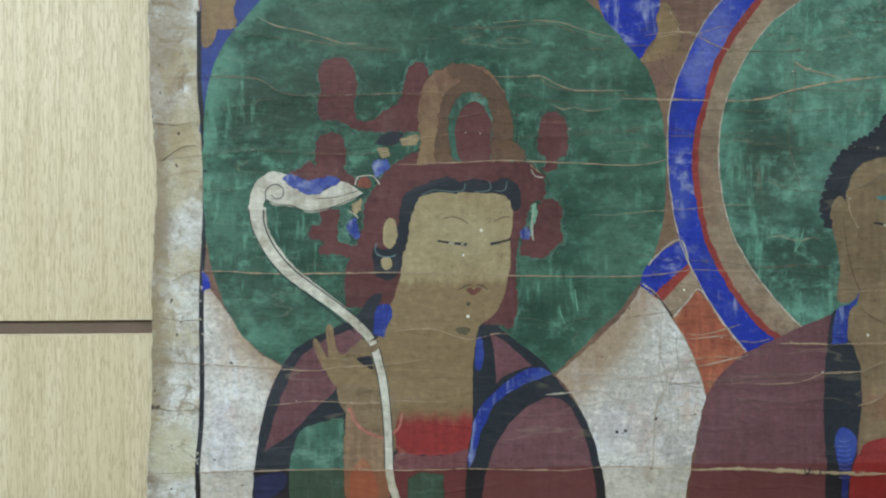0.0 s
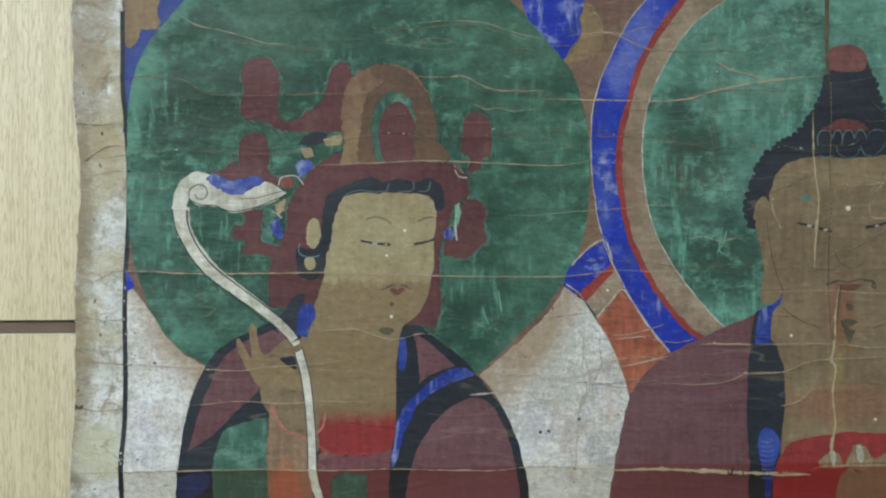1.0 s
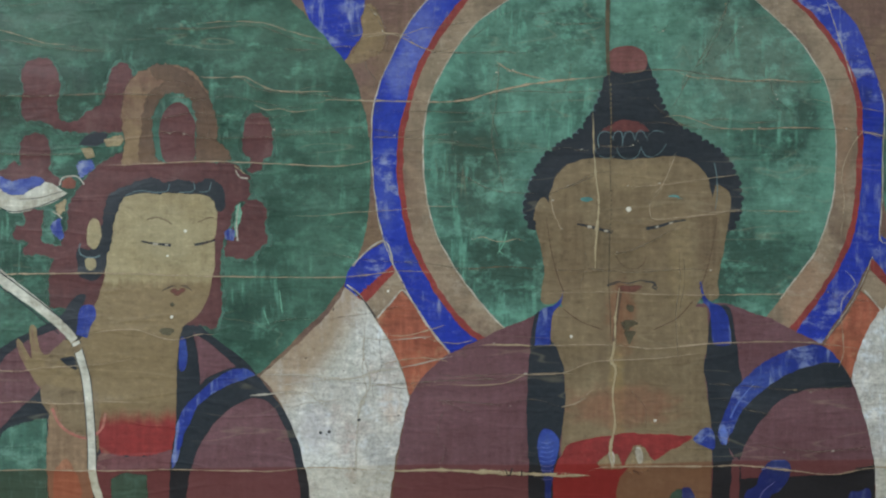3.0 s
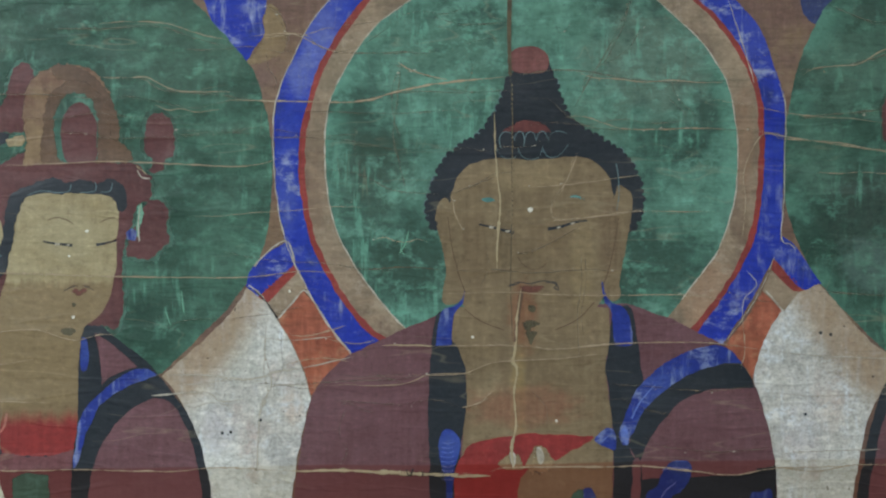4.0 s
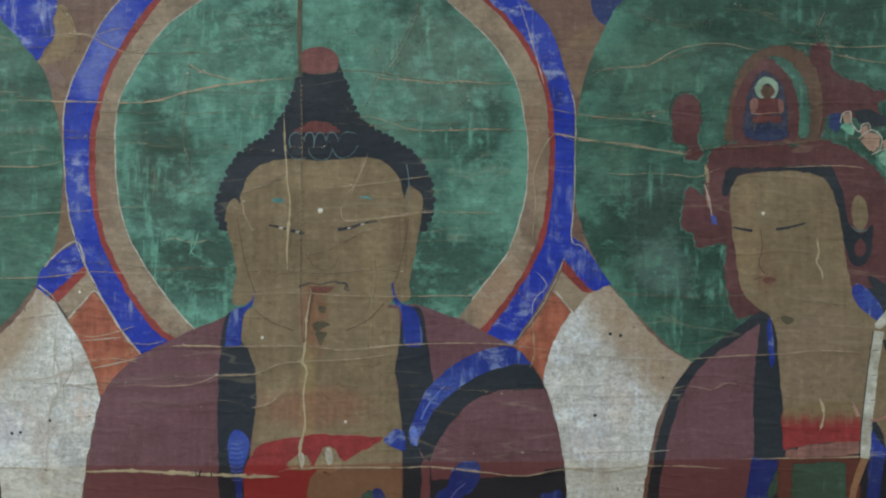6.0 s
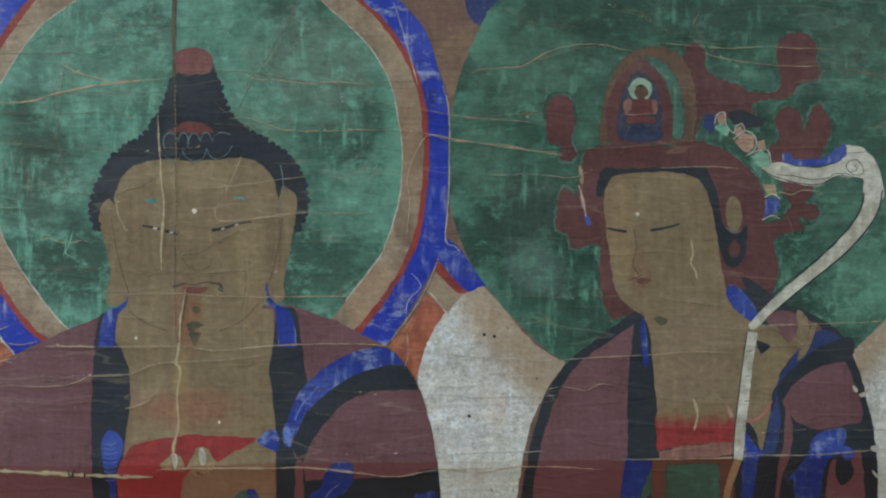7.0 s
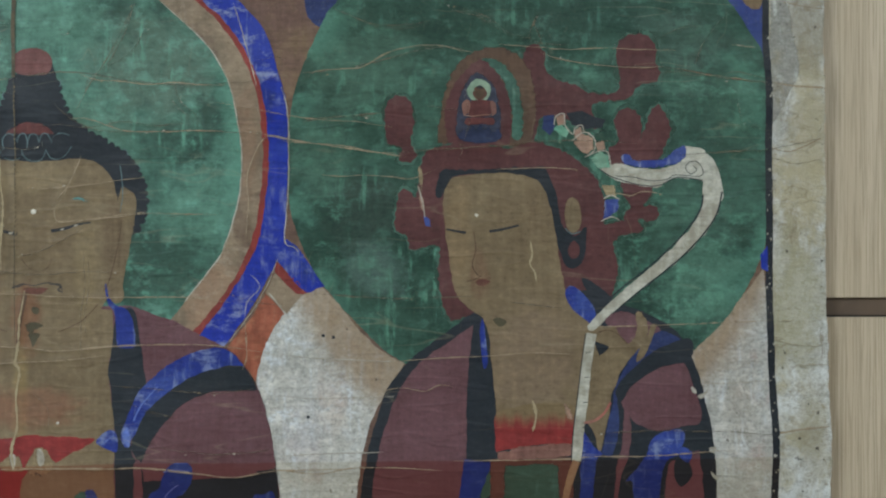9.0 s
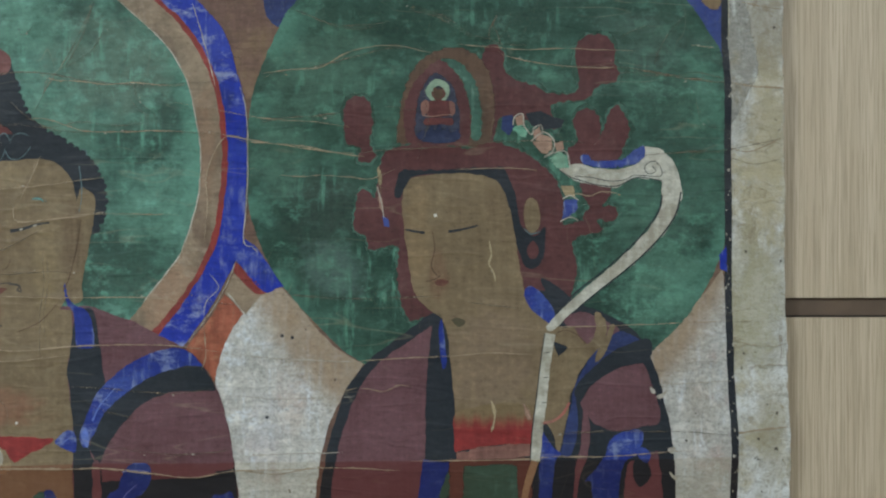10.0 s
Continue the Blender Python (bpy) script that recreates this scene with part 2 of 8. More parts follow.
paint("mauve", (104, 66, 70), (96, 60, 62), 10)
paint("arch", (126, 104, 80), (104, 76, 66), 10, 0.3, 0.3, dry=1.0)
paint("rustarch", (99, 77, 62), (85, 66, 56), 12, 0.3, 0.3, dry=1.0)
paint("rustbrown", (96, 66, 58), (84, 56, 52), 12, dry=1.0)
paint("rust", (118, 70, 58), (98, 60, 52), 30)
paint("ink", (39, 44, 51), (47, 51, 58), 10, 0.15, 0.12)
paint("black", (38, 41, 48), (48, 50, 54), 20, 0.2, 0.6)
# flushed, pale and shaded parts of the skin of the centre and of the right figure
FLESH_B = ((484, 10, 7, 70, (98, 84, 65), 0.6), (484, -110, 6, 60, (102, 86, 68), 0.5), (535, 10, 22, 30, (116, 98, 76), 0.5), (498, -150, 9, 60, (148, 126, 86), 0.6), (503, -72, 15, 42, (120, 76, 56), 0.75), (512, 76, 50, 18, (140, 122, 94), 0.6), (500, -168, 70, 22, (130, 84, 68), 0.6), (566, -30, 14, 60, (138, 120, 90), 0.5), (596, 10, 12, 50, (96, 78, 62), 0.6), (450, -10, 16, 45, (106, 88, 68), 0.5))
FLESH_C = ((1040, -120, 55, 60, (132, 112, 96), 0.6), (963, 20, 14, 60, (138, 116, 88), 0.6), (1050, 40, 18, 45, (104, 86, 66), 0.5), (985, -30, 10, 30, (112, 80, 64), 0.5))
paint("skin", (123, 106, 83), (110, 94, 73), 13, 0.30, 0.18, 9.0, 0.36, 0.64, (132, 116, 92), zones=FLESH_B + FLESH_C)
# The paler tone above the fold has the cloth's sheen painted in.
paint("facepale", (150, 137, 107), (136, 121, 91), 9, 0.25, 0.10, 2.0, 0.40, 0.66, None, None, None, (-0.030, -0.040, (127, 109, 82)), zones=((30, -40, 40, 12, (140, 122, 92), 0.4), (20, 15, 40, 30, (156, 146, 118), 0.6)))
paint("skinpink", (146, 120, 96), (132, 108, 88), 14, dry=0.8)
paint("orangeskin", (150, 104, 80), (130, 88, 68), 16)
paint("skinline", (86, 66, 52), (80, 62, 50), 20)
paint("pink", (158, 92, 86), (150, 110, 98), 30)
paint("pinkpale", (158, 128, 112), (140, 108, 96), 30, dry=1.0)
paint("pinkband", (138, 100, 90), (120, 84, 78), 20, dry=0.9)
paint("red", (136, 50, 50), (120, 48, 48), 11, 0.3, 0.15, 1.0, 0.38, 0.64, None, None, None, (-0.188, -0.166, (122, 104, 78)))
paint("red_b", (136, 50, 50), (120, 48, 48), 11, 0.3, 0.15, 1.0, 0.38, 0.64)
paint("red_c", (136, 50, 50), (120, 48, 48), 11, 0.3, 0.15, 1.0, 0.38, 0.64, None, None, None, (-0.192, -0.172, (122, 104, 78)))
paint("lip", (108, 68, 60), (102, 66, 58), 30, dry=0.9)
paint("worn_grey", (142, 140, 134), (160, 159, 154), 14, 0.3, 0.4, 6.0, 0.40, 0.62, (142, 132, 112), None, ((204, 205, 204), 0.8, 0.05), None, 0.6, True, dry=1.0)
paint("stain", (84, 78, 62), (92, 88, 70), 60, dry=0.8)
paint("bone", (146, 128, 100), (120, 104, 82), 60, dry=0.9)
paint("white", (225, 222, 212), (205, 200, 190), 40, 0.0, 0.0)
paint("chalk", (182, 176, 166), (146, 138, 126), 60, 0.2, 0.5)
paint("chalkwhite", (190, 188, 178), (152, 146, 132), 34, 0.3, 0.2)
paint("haircurl", (96, 118, 124), (80, 96, 100), 40)
paint("dab_blue", (96, 150, 150), (80, 130, 130), 40, dry=0.8)
rubbed("crease", (192, 174, 148), (150, 126, 104), 1.34, 0.85)
rubbed("crease_fine", (152, 134, 112), (122, 106, 88), 1.28, 0.6)
rubbed("crease_pale", (206, 200, 188), (174, 164, 150), 1.36, 0.8)
rubbed("crease_wide", (186, 172, 142), (152, 132, 102), 1.60, 0.95)
paint("blue_pale", (104, 122, 186), (84, 104, 176), 60, 0.3, 0.2)
paint("ring_pale", (140, 160, 140), (122, 146, 126), 60, 0.3, 0.2)
paint("lotus_dark", (40, 48, 74), (50, 58, 86), 60, 0.3, 0.2, dry=1.0)
paint("lotus_blue", (52, 56, 70), (62, 66, 84), 60, 0.3, 0.2, dry=1.0)
paint("seam", (74, 66, 54), (96, 84, 66), 60)
# tinted patches on the white cloths: lilac, peach, grey, bluish white
PATCHES = ((181, -192, 22, 26, (178, 174, 184), 0.6), (259, -168, 12, 18, (196, 172, 156), 0.6), (247, -216, 22, 22, (156, 156, 158), 0.6), (151, -135, 18, 10, (206, 214, 226), 0.7), (200, -110, 34, 30, (168, 170, 162), 0.6),
           (-237, -198, 16, 40, (196, 198, 210), 0.6), (-225, -120, 16, 30, (190, 176, 164), 0.5), (815, -110, 34, 30, (164, 164, 160), 0.6), (800, -195, 24, 40, (184, 182, 190), 0.5), (830, -170, 16, 30, (194, 176, 166), 0.5), (1262, -150, 22, 60, (168, 160, 148), 0.6))
for i, (fade, tone) in enumerate(((HALO_A, 1.0), (HALO_A, 1.0), (HALO_C, 0.985), (HALO_C, 0.94))):
    paint("whitecloth%d" % (i + 1), (182 * tone, 179 * tone, 174 * tone), (202 * tone, 202 * tone, 200 * tone), 16, 0.35, 0.35, 3.0 + i, 0.40, 0.60, (174, 156, 150), fade, ((214, 220, 228), 0.85, 0.07), None, 0.7, True, zones=PATCHES)


def border_material():
    """Unpainted edge cloth: grey white, with yellow damp stains, scuffs and fly specks."""
    n = Net("border")
    col = n.mix(n.fit(n.noise(n.scaled(22, 16, 17, 1), 1, 8, 0.74, 0.8), 0.38, 0.62), lin(222, 224, 224), lin(182, 181, 174))
    col = n.mix(n.fit(n.noise(n.scaled(11, 12, 8, 21), 1, 8, 0.70, 0.9), 0.47, 0.60, 0, 0.8), col, lin(184, 174, 144))
    col = n.mix(n.fit(n.noise(n.scaled(24, 26, 17, 13), 1, 9, 0.76, 1.0), 0.54, 0.66, 0, 0.8), col, lin(124, 106, 82))
    col = n.mix(n.fit(n.noise(n.scaled(110, 90, 130, 33), 1, 8, 0.8), 0.50, 0.64, 0, 0.6), col, lin(134, 130, 122))
    along = n.tree.nodes.new("ShaderNodeSeparateXYZ")
    n.put(along.inputs[0], n.place)
    outer = n.fit(n.math("ADD", along.outputs["X"], n.math("MULTIPLY", n.noise(n.scaled(18, 18, 18, 51), 1, 6, 0.7), 0.05)), -0.290, -0.258, 1.0, 0.0)
    col = n.mix(n.math("MULTIPLY", outer, n.fit(n.noise(n.scaled(60, 50, 55, 53), 1, 7, 0.75), 0.36, 0.62, 0.1, 0.85)), col, lin(124, 108, 86))
    mould = n.noise(n.scaled(62, 50, 58, 83), 1, 9, 0.80)
    col = n.mix(n.fit(mould, 0.50, 0.64, 0, 0.7), col, lin(146, 136, 114))
    col = n.mix(n.fit(mould, 0.46, 0.34, 0, 0.6), col, lin(226, 230, 232))
    ragged = n.math("MULTIPLY", n.math("SUBTRACT", n.noise(n.scaled(30, 20, 26, 57), 1, 8, 0.74), 0.5), 2.4)
    for x, z, rx, rz, tone, much in ((-295, 200, 30, 130, (136, 118, 92), 0.6), (-305, 30, 18, 110, (132, 116, 92), 0.7), (-308, -120, 18, 90, (138, 124, 96), 0.7), (-285, -210, 30, 45, (188, 184, 156), 0.7),
                                     (-275, 110, 18, 40, (166, 150, 118), 0.6), (1335, 110, 30, 110, (184, 172, 142), 0.75), (1325, 225, 40, 50, (148, 138, 118), 0.6), (1320, -60, 34, 90, (172, 166, 138), 0.7), (1340, -190, 22, 60, (160, 150, 122), 0.6)):
        col = n.mix(n.fit(n.math("ADD", n.ellipse(x / 1000, z / 1000, rx / 1000, rz / 1000), ragged), 0.4, 1.2, much, 0.0), col, lin(*tone))
    weave = n.noise(n.scaled(600, 400, 600), 1, 2, 0.7)
    col = n.mix(n.fit(weave, 0.5, 0.75, 0, 0.35), col, lin(132, 128, 118))
    col = n.mix(n.fit(n.noise(n.scaled(105, 95, 105, 3), 1, 2, 0.5), 0.70, 0.73, 0, 0.9), col, lin(60, 50, 42))
    lines = n.math("MULTIPLY", n.thin_lines(n.scaled(9, 4, 24, 2.0), 0.014, 4), n.fit(n.noise(n.scaled(20, 20, 20, 4.0), 1, 3), 0.42, 0.6))
    col = n.mix(n.math("MULTIPLY", lines, 0.5), col, lin(130, 112, 84))
    crumple = n.noise(n.scaled(22, 10, 40, 6.0), 1, 8, 0.70, 0.2)
    height = n.math("ADD", n.math("MULTIPLY", weave, 0.03), n.math("ADD", n.math("MULTIPLY", lines, 0.10), crumple))
    MATS["border"] = n.done(col, 0.62, height, 0.006, 1.0, 0.35)


border_material()


def wood_material(name, seed, tones, lined, dash):
    """Pale oak laminate with upright grain."""
    n = Net(name)
    light, mid, dark = [lin(*c) for c in tones]
    broad = n.noise(n.scaled(26, 5, 0.5, seed), 1, 4, 0.55, 0.2)
    col = n.mix(n.fit(broad, 0.36, 0.64), light, mid)
    grain = n.noise(n.scaled(250, 20, 11 * dash, seed + 3), 1, 3, 0.6, 0.1)
    col = n.mix(n.fit(grain, 0.50, 0.72, 0, 0.4), col, dark)
    fine = n.noise(n.scaled(620, 60, 70 * dash, seed + 9), 1, 3, 0.65)
    col = n.mix(n.fit(fine, 0.48, 0.64, 0, 0.75), col, dark)
    col = n.mix(n.math("MULTIPLY", n.thin_lines(n.scaled(120, 10, 1.8, seed + 5), 0.05, 3, 0.6), lined), col, dark)
    pores = n.noise(n.scaled(420, 60, 55, seed + 1), 1, 2, 0.5)
    height = n.math("ADD", n.math("MULTIPLY", grain, 0.7), pores)
    return n.done(col, 0.48, height, 0.0002, 0.35, 0.35)


def plain_material(name, base, alt, scale, rough):
    n = Net(name)
    col = n.mix(n.fit(n.noise(n.scaled(scale, scale, scale), 1, 5, 0.6), 0.35, 0.65), lin(*base), lin(*alt))
    return n.done(col, rough, n.noise(n.scaled(scale * 30, scale * 30, scale * 30), 1, 3), 0.0004, 0.3, 0.4)


WOOD_A = wood_material("pale_oak", 0.0, ((212, 202, 176), (198, 186, 156), (168, 152, 120)), 0.35, 1.0)
WOOD_B = wood_material("pale_oak_cool", 14.0, ((204, 188, 166), (192, 175, 152), (166, 148, 125)), 0.5, 0.16)
RECESS = plain_material("brown_laminate", (104, 86, 72), (94, 78, 66), 20, 0.6)
SLIT = plain_material("dark_slit", (30, 26, 24), (36, 32, 28), 20, 0.8)
LIT_EDGE = plain_material("lit_edge_strip", (214, 200, 176), (204, 190, 164), 30, 0.5)
PLASTER = plain_material("white_plaster", (214, 212, 206), (206, 203, 196), 3, 0.85)
FLOORING = plain_material("grey_vinyl", (140, 132, 120), (126, 118, 108), 4, 0.5)
LAMP_FRAME = plain_material("white_metal", (215, 215, 213), (208, 208, 206), 8, 0.4)
# Glowing panel of the two added fixtures.
glow = Net("lit_diffuser")
glow.bsdf.inputs["Emission Color"].default_value = (1, 0.97, 0.9, 1)
glow.bsdf.inputs["Emission Strength"].default_value = 2.0
DIFFUSER = glow.done(lin(230, 230, 225), 0.6)


# ---- structure ----
def box_mesh(name, x0, x1, y0, y1, z0, z1, bevel=0.0):
    bm = bmesh.new()
    bmesh.ops.create_cube(bm, size=1)
    bmesh.ops.transform(bm, verts=bm.verts, matrix=Matrix.LocRotScale(((x0 + x1) / 2, (y0 + y1) / 2, (z0 + z1) / 2), None, (x1 - x0, y1 - y0, z1 - z0)))
    if bevel:
        bmesh.ops.bevel(bm, geom=bm.edges[:], offset=bevel, segments=2, profile=0.5, affect="EDGES")
    me = bpy.data.meshes.new(name)
    bm.to_mesh(me)
    bm.free()
    return me


def box(name, material, x0, x1, y0, y1, z0, z1, parent=None, bevel=0.0, **tags):
    ob = new(name, box_mesh(name, x0, x1, y0, y1, z0, z1, bevel))
    ob.data.materials.append(material)
    ob.parent = parent
    return tagged(ob, **tags) if tags else ob


X0, X1, Y0, TOP = -2.6, 3.9, -3.2, 2.7
wall = box("wall_north", PLASTER, X0, X1, 0.026, 0.15, 0, TOP, label="white plaster wall behind pale oak panels", category="wall", kind="structure")
box("wall_south", PLASTER, X0, X1, Y0 - 0.12, Y0, 0, TOP, label="plain white plaster wall", category="wall", kind="structure")
box("wall_west", PLASTER, X0 - 0.12, X0, Y0, 0.15, 0, TOP, label="plain white plaster wall", category="wall", kind="structure")
box("wall_east", PLASTER, X1, X1 + 0.12, Y0, 0.15, 0, TOP, label="plain white plaster wall", category="wall", kind="structure")
box("floor", FLOORING, X0, X1, Y0, 0.15, -0.1, 0, label="grey vinyl floor", category="floor", kind="structure")
box("ceiling", PLASTER, X0, X1, Y0, 0.15, TOP, TOP + 0.1, label="white plaster ceiling", category="ceiling", kind="structure")

# Oak boards of the wall: upper and lower rows with a brown recess between them; two banks with joints at their own heights.
SPLIT = 0.62
LEFT_GAP = (EYE - 0.0900, EYE - 0.0742)
RIGHT_GAP = (EYE - 0.0742, EYE - 0.0532)
for name, mat, a, b, gap in (("oak_panel", WOOD_A, X0 + 0.002, SPLIT - 0.002, LEFT_GAP), ("oak_panel", WOOD_B, SPLIT + 0.002, X1 - 0.002, RIGHT_GAP)):
    box(name, mat, a, b, 0.0, 0.018, gap[1], TOP - 0.002, wall, 0.0006)
    box(name, mat, a, b, 0.0, 0.018, 0.004, gap[0], wall, 0.0006)
    box("recess_board", RECESS, a, b, 0.0060, 0.0175, gap[0] + 0.0003, gap[1] - 0.0003, wall, 0.0, label="brown recess strip between oak panels")
# Pale strip: the light on the lower board's top edge, put into colour.
box("lit_edge_strip", LIT_EDGE, X0 + 0.002, SPLIT - 0.002, 0.0005, 0.0058, LEFT_GAP[0] + 0.0002, LEFT_GAP[0] + 0.0012, wall, 0.0, label="pale strip for the lit top edge of the lower oak panel")
# Dark strip painted as the groove's shadow line at the foot of the recess.
box("shadow_slit", SLIT, SPLIT + 0.002, X1 - 0.002, 0.0035, 0.0058, RIGHT_GAP[0] + 0.0003, RIGHT_GAP[0] + 0.0018, wall, 0.0, label="dark strip for the shadow line in the recess")


# Unseen fixture, added overhead as a source for the room's light.
def added_fixture(x, y):
    thing = tagged(new("added_fixture"), "added white rectangular light fixture on the ceiling, out of view", "ceiling light")
    thing.location = (x, y, TOP)
    for sx0, sx1, sy0, sy1 in ((-0.63, 0.63, -0.33, -0.30), (-0.63, 0.63, 0.30, 0.33), (-0.63, -0.60, -0.30, 0.30), (0.60, 0.63, -0.30, 0.30)):
        box("frame", LAMP_FRAME, sx0, sx1, sy0, sy1, -0.05, -0.0005, thing, 0.002)
    box("diffuser", DIFFUSER, -0.599, 0.599, -0.299, 0.299, -0.03, -0.02, thing)


added_fixture(-1.5, -2.1)
added_fixture(1.9, -2.2)

# ---- the hanging painting ----
painting = tagged(new("hanging_painting"), "old creased cloth painting with green halos, hung on oak panels", "painting")
painting.location = (0, 0, EYE - 0.37)

# Heights of the folds of the cloth, and how far each stands forward (millimetres).
FOLD_Z = (420, 240, 212, 165, 94, 52, -28, -101, -128, -160, -232, -262, -300, -380)
FOLD_H = (0.5, 2.6, 1.4, 5.0, 0.6, 2.2, 1.0, 3.0, 1.8, 2.2, 4.6, 1.6, -0.6, -1.5)
FRONT = -0.0105


TABLE_Z = np.arange(-420.0, 460.0, 2.0)
TABLE_H = np.convolve(np.pad(np.interp(TABLE_Z, FOLD_Z[::-1], FOLD_H[::-1]), 5, mode="edge"), np.ones(11) / 11, "valid")
LEFT, LOW, WIDE, HIGH = -340, -400, 1730, 830
COARSE = 5


def hang(x, z):
    """The slow swells and long folds of the cloth at x, z, in millimetres towards the room."""
    zz = z + 9 * noise.noise((x * 0.006, z * 0.004, 1.7)) + 5 * noise.noise((x * 0.02, z * 0.01, 5.1))
    h = 1.5 * float(np.interp(zz, TABLE_Z, TABLE_H)) * (0.75 + 0.6 * noise.noise((x * 0.004, z * 0.006, 9.0)))
    h += 1.9 * noise.noise((x * 0.010, z * 0.016, 3.3)) + 0.55 * noise.noise((x * 0.022, z * 0.045, 7.7)) + 0.20 * noise.noise((x * 0.06, z * 0.11, 2.2))
    return max(h, -5.0)


grid = np.array([[hang(LEFT + COARSE * i, LOW + COARSE * j) for i in range(WIDE // COARSE + 1)] for j in range(HIGH // COARSE + 1)])
grid = np.array([np.interp(np.arange(WIDE), np.arange(WIDE // COARSE + 1) * COARSE, row) for row in grid])
SHEET = np.array([np.interp(np.arange(HIGH), np.arange(HIGH // COARSE + 1) * COARSE, column) for column in grid.T]).T
for axis in (0, 1):
    SHEET = np.apply_along_axis(lambda r: np.convolve(np.pad(r, 3, mode="edge"), np.ones(7) / 7, "valid"), axis, SHEET)
RIDGES = np.zeros_like(SHEET)
FOLDS = []
CREST = []


def lift(x, z):
    """How far the cloth stands forward at x, z (millimetres; arrays too), in metres."""
    u, v = np.clip(np.asarray(x) - LEFT, 0, WIDE - 2.001), np.clip(np.asarray(z) - LOW, 0, HIGH - 2.001)
    i, j = u.astype(int), v.astype(int)
    a, b = u - i, v - j
    return ((SHEET[j, i] * (1 - a) + SHEET[j, i + 1] * a) * (1 - b) + (SHEET[j + 1, i] * (1 - a) + SHEET[j + 1, i + 1] * a) * b) / 1000


def forward(x, z, layer):
    return FRONT - lift(x, z) - layer * 0.00012


COUNT = [0]
LAID = []


def smooth(points, closed, step):
    """A Catmull-Rom curve through the points (a doubled point is a corner), cut at about the step."""
    out, n = [], len(points)
    last = n if closed else n - 1
    for i in range(last):
        p1, p2 = points[i], points[(i + 1) % n]
        if p1 == p2:
            continue
        p0 = points[i - 1] if closed or i else p1
        p3 = points[(i + 2) % n] if closed or i + 2 < n else p2
        k = max(1, int(math.dist(p1, p2) / step))
        for j in range(k):
            u = j / k
            out.append(tuple(0.5 * (2 * b + (c - a) * u + (2 * a - 5 * b + 4 * c - d) * u * u + (3 * b - a - 3 * c + d) * u ** 3) for a, b, c, d in zip(p0, p1, p2, p3)))
    if not closed:
        out.append(points[-1])
    return out


def fold(name, material, w0, w1, points):
    """A sharp fold: a low ridge in the cloth, steeper on its lower side, dying out at both ends; kept for its rubbed thread."""
    FOLDS.append((name, material, w0, w1, points))
    line = smooth(points, False, 1.5)
    height, key = 0.6 + 0.45 * max(w0, w1), len(FOLDS)
    for k, (x, z) in enumerate(line):
        u = k / max(len(line) - 1, 1)
        h = height * min(1.0, 7 * u + 0.1, 7 * (1 - u) + 0.1) * (0.75 + 0.9 * noise.noise((x * 0.025, z * 0.025, key * 1.3)))
        i, j = int(round(x)) - LEFT, int(round(z)) - LOW
        if h <= 0 or not (26 < i < WIDE - 27 and 26 < j < HIGH - 27):
            continue
        dx, dz = np.meshgrid(np.arange(-25, 26) + i + LEFT - x, np.arange(-25, 26) + j + LOW - z)
        far = np.sqrt(dx * dx + dz * dz + 0.3)
        tent = h * (0.6 * np.exp(-far / np.where(dz < 0, 1.7, 3.2)) + 0.4 * np.exp(-far / np.where(dz < 0, 5.0, 9.0)))
        if k % 2 == 0:
            CREST.extend((x, z + d) for d in (-4.0, -2.0, 0.0, 2.2, 4.5))
        part = RIDGES[j - 25:j + 26, i - 25:i + 26]
        np.maximum(part, tent, out=part)


def mesh_part(name, verts, faces, material):
    me = bpy.data.meshes.new(name)
    me.from_pydata(verts, [], faces)
    me.materials.append(MATS[material])
    me.shade_smooth()
    ob = new(name, me)
    ob.parent = painting
    ob.matrix_parent_inverse = Matrix.Translation((0, 0, -(EYE - 0.37)))
    ob.location = (0, 0, EYE)
    return ob


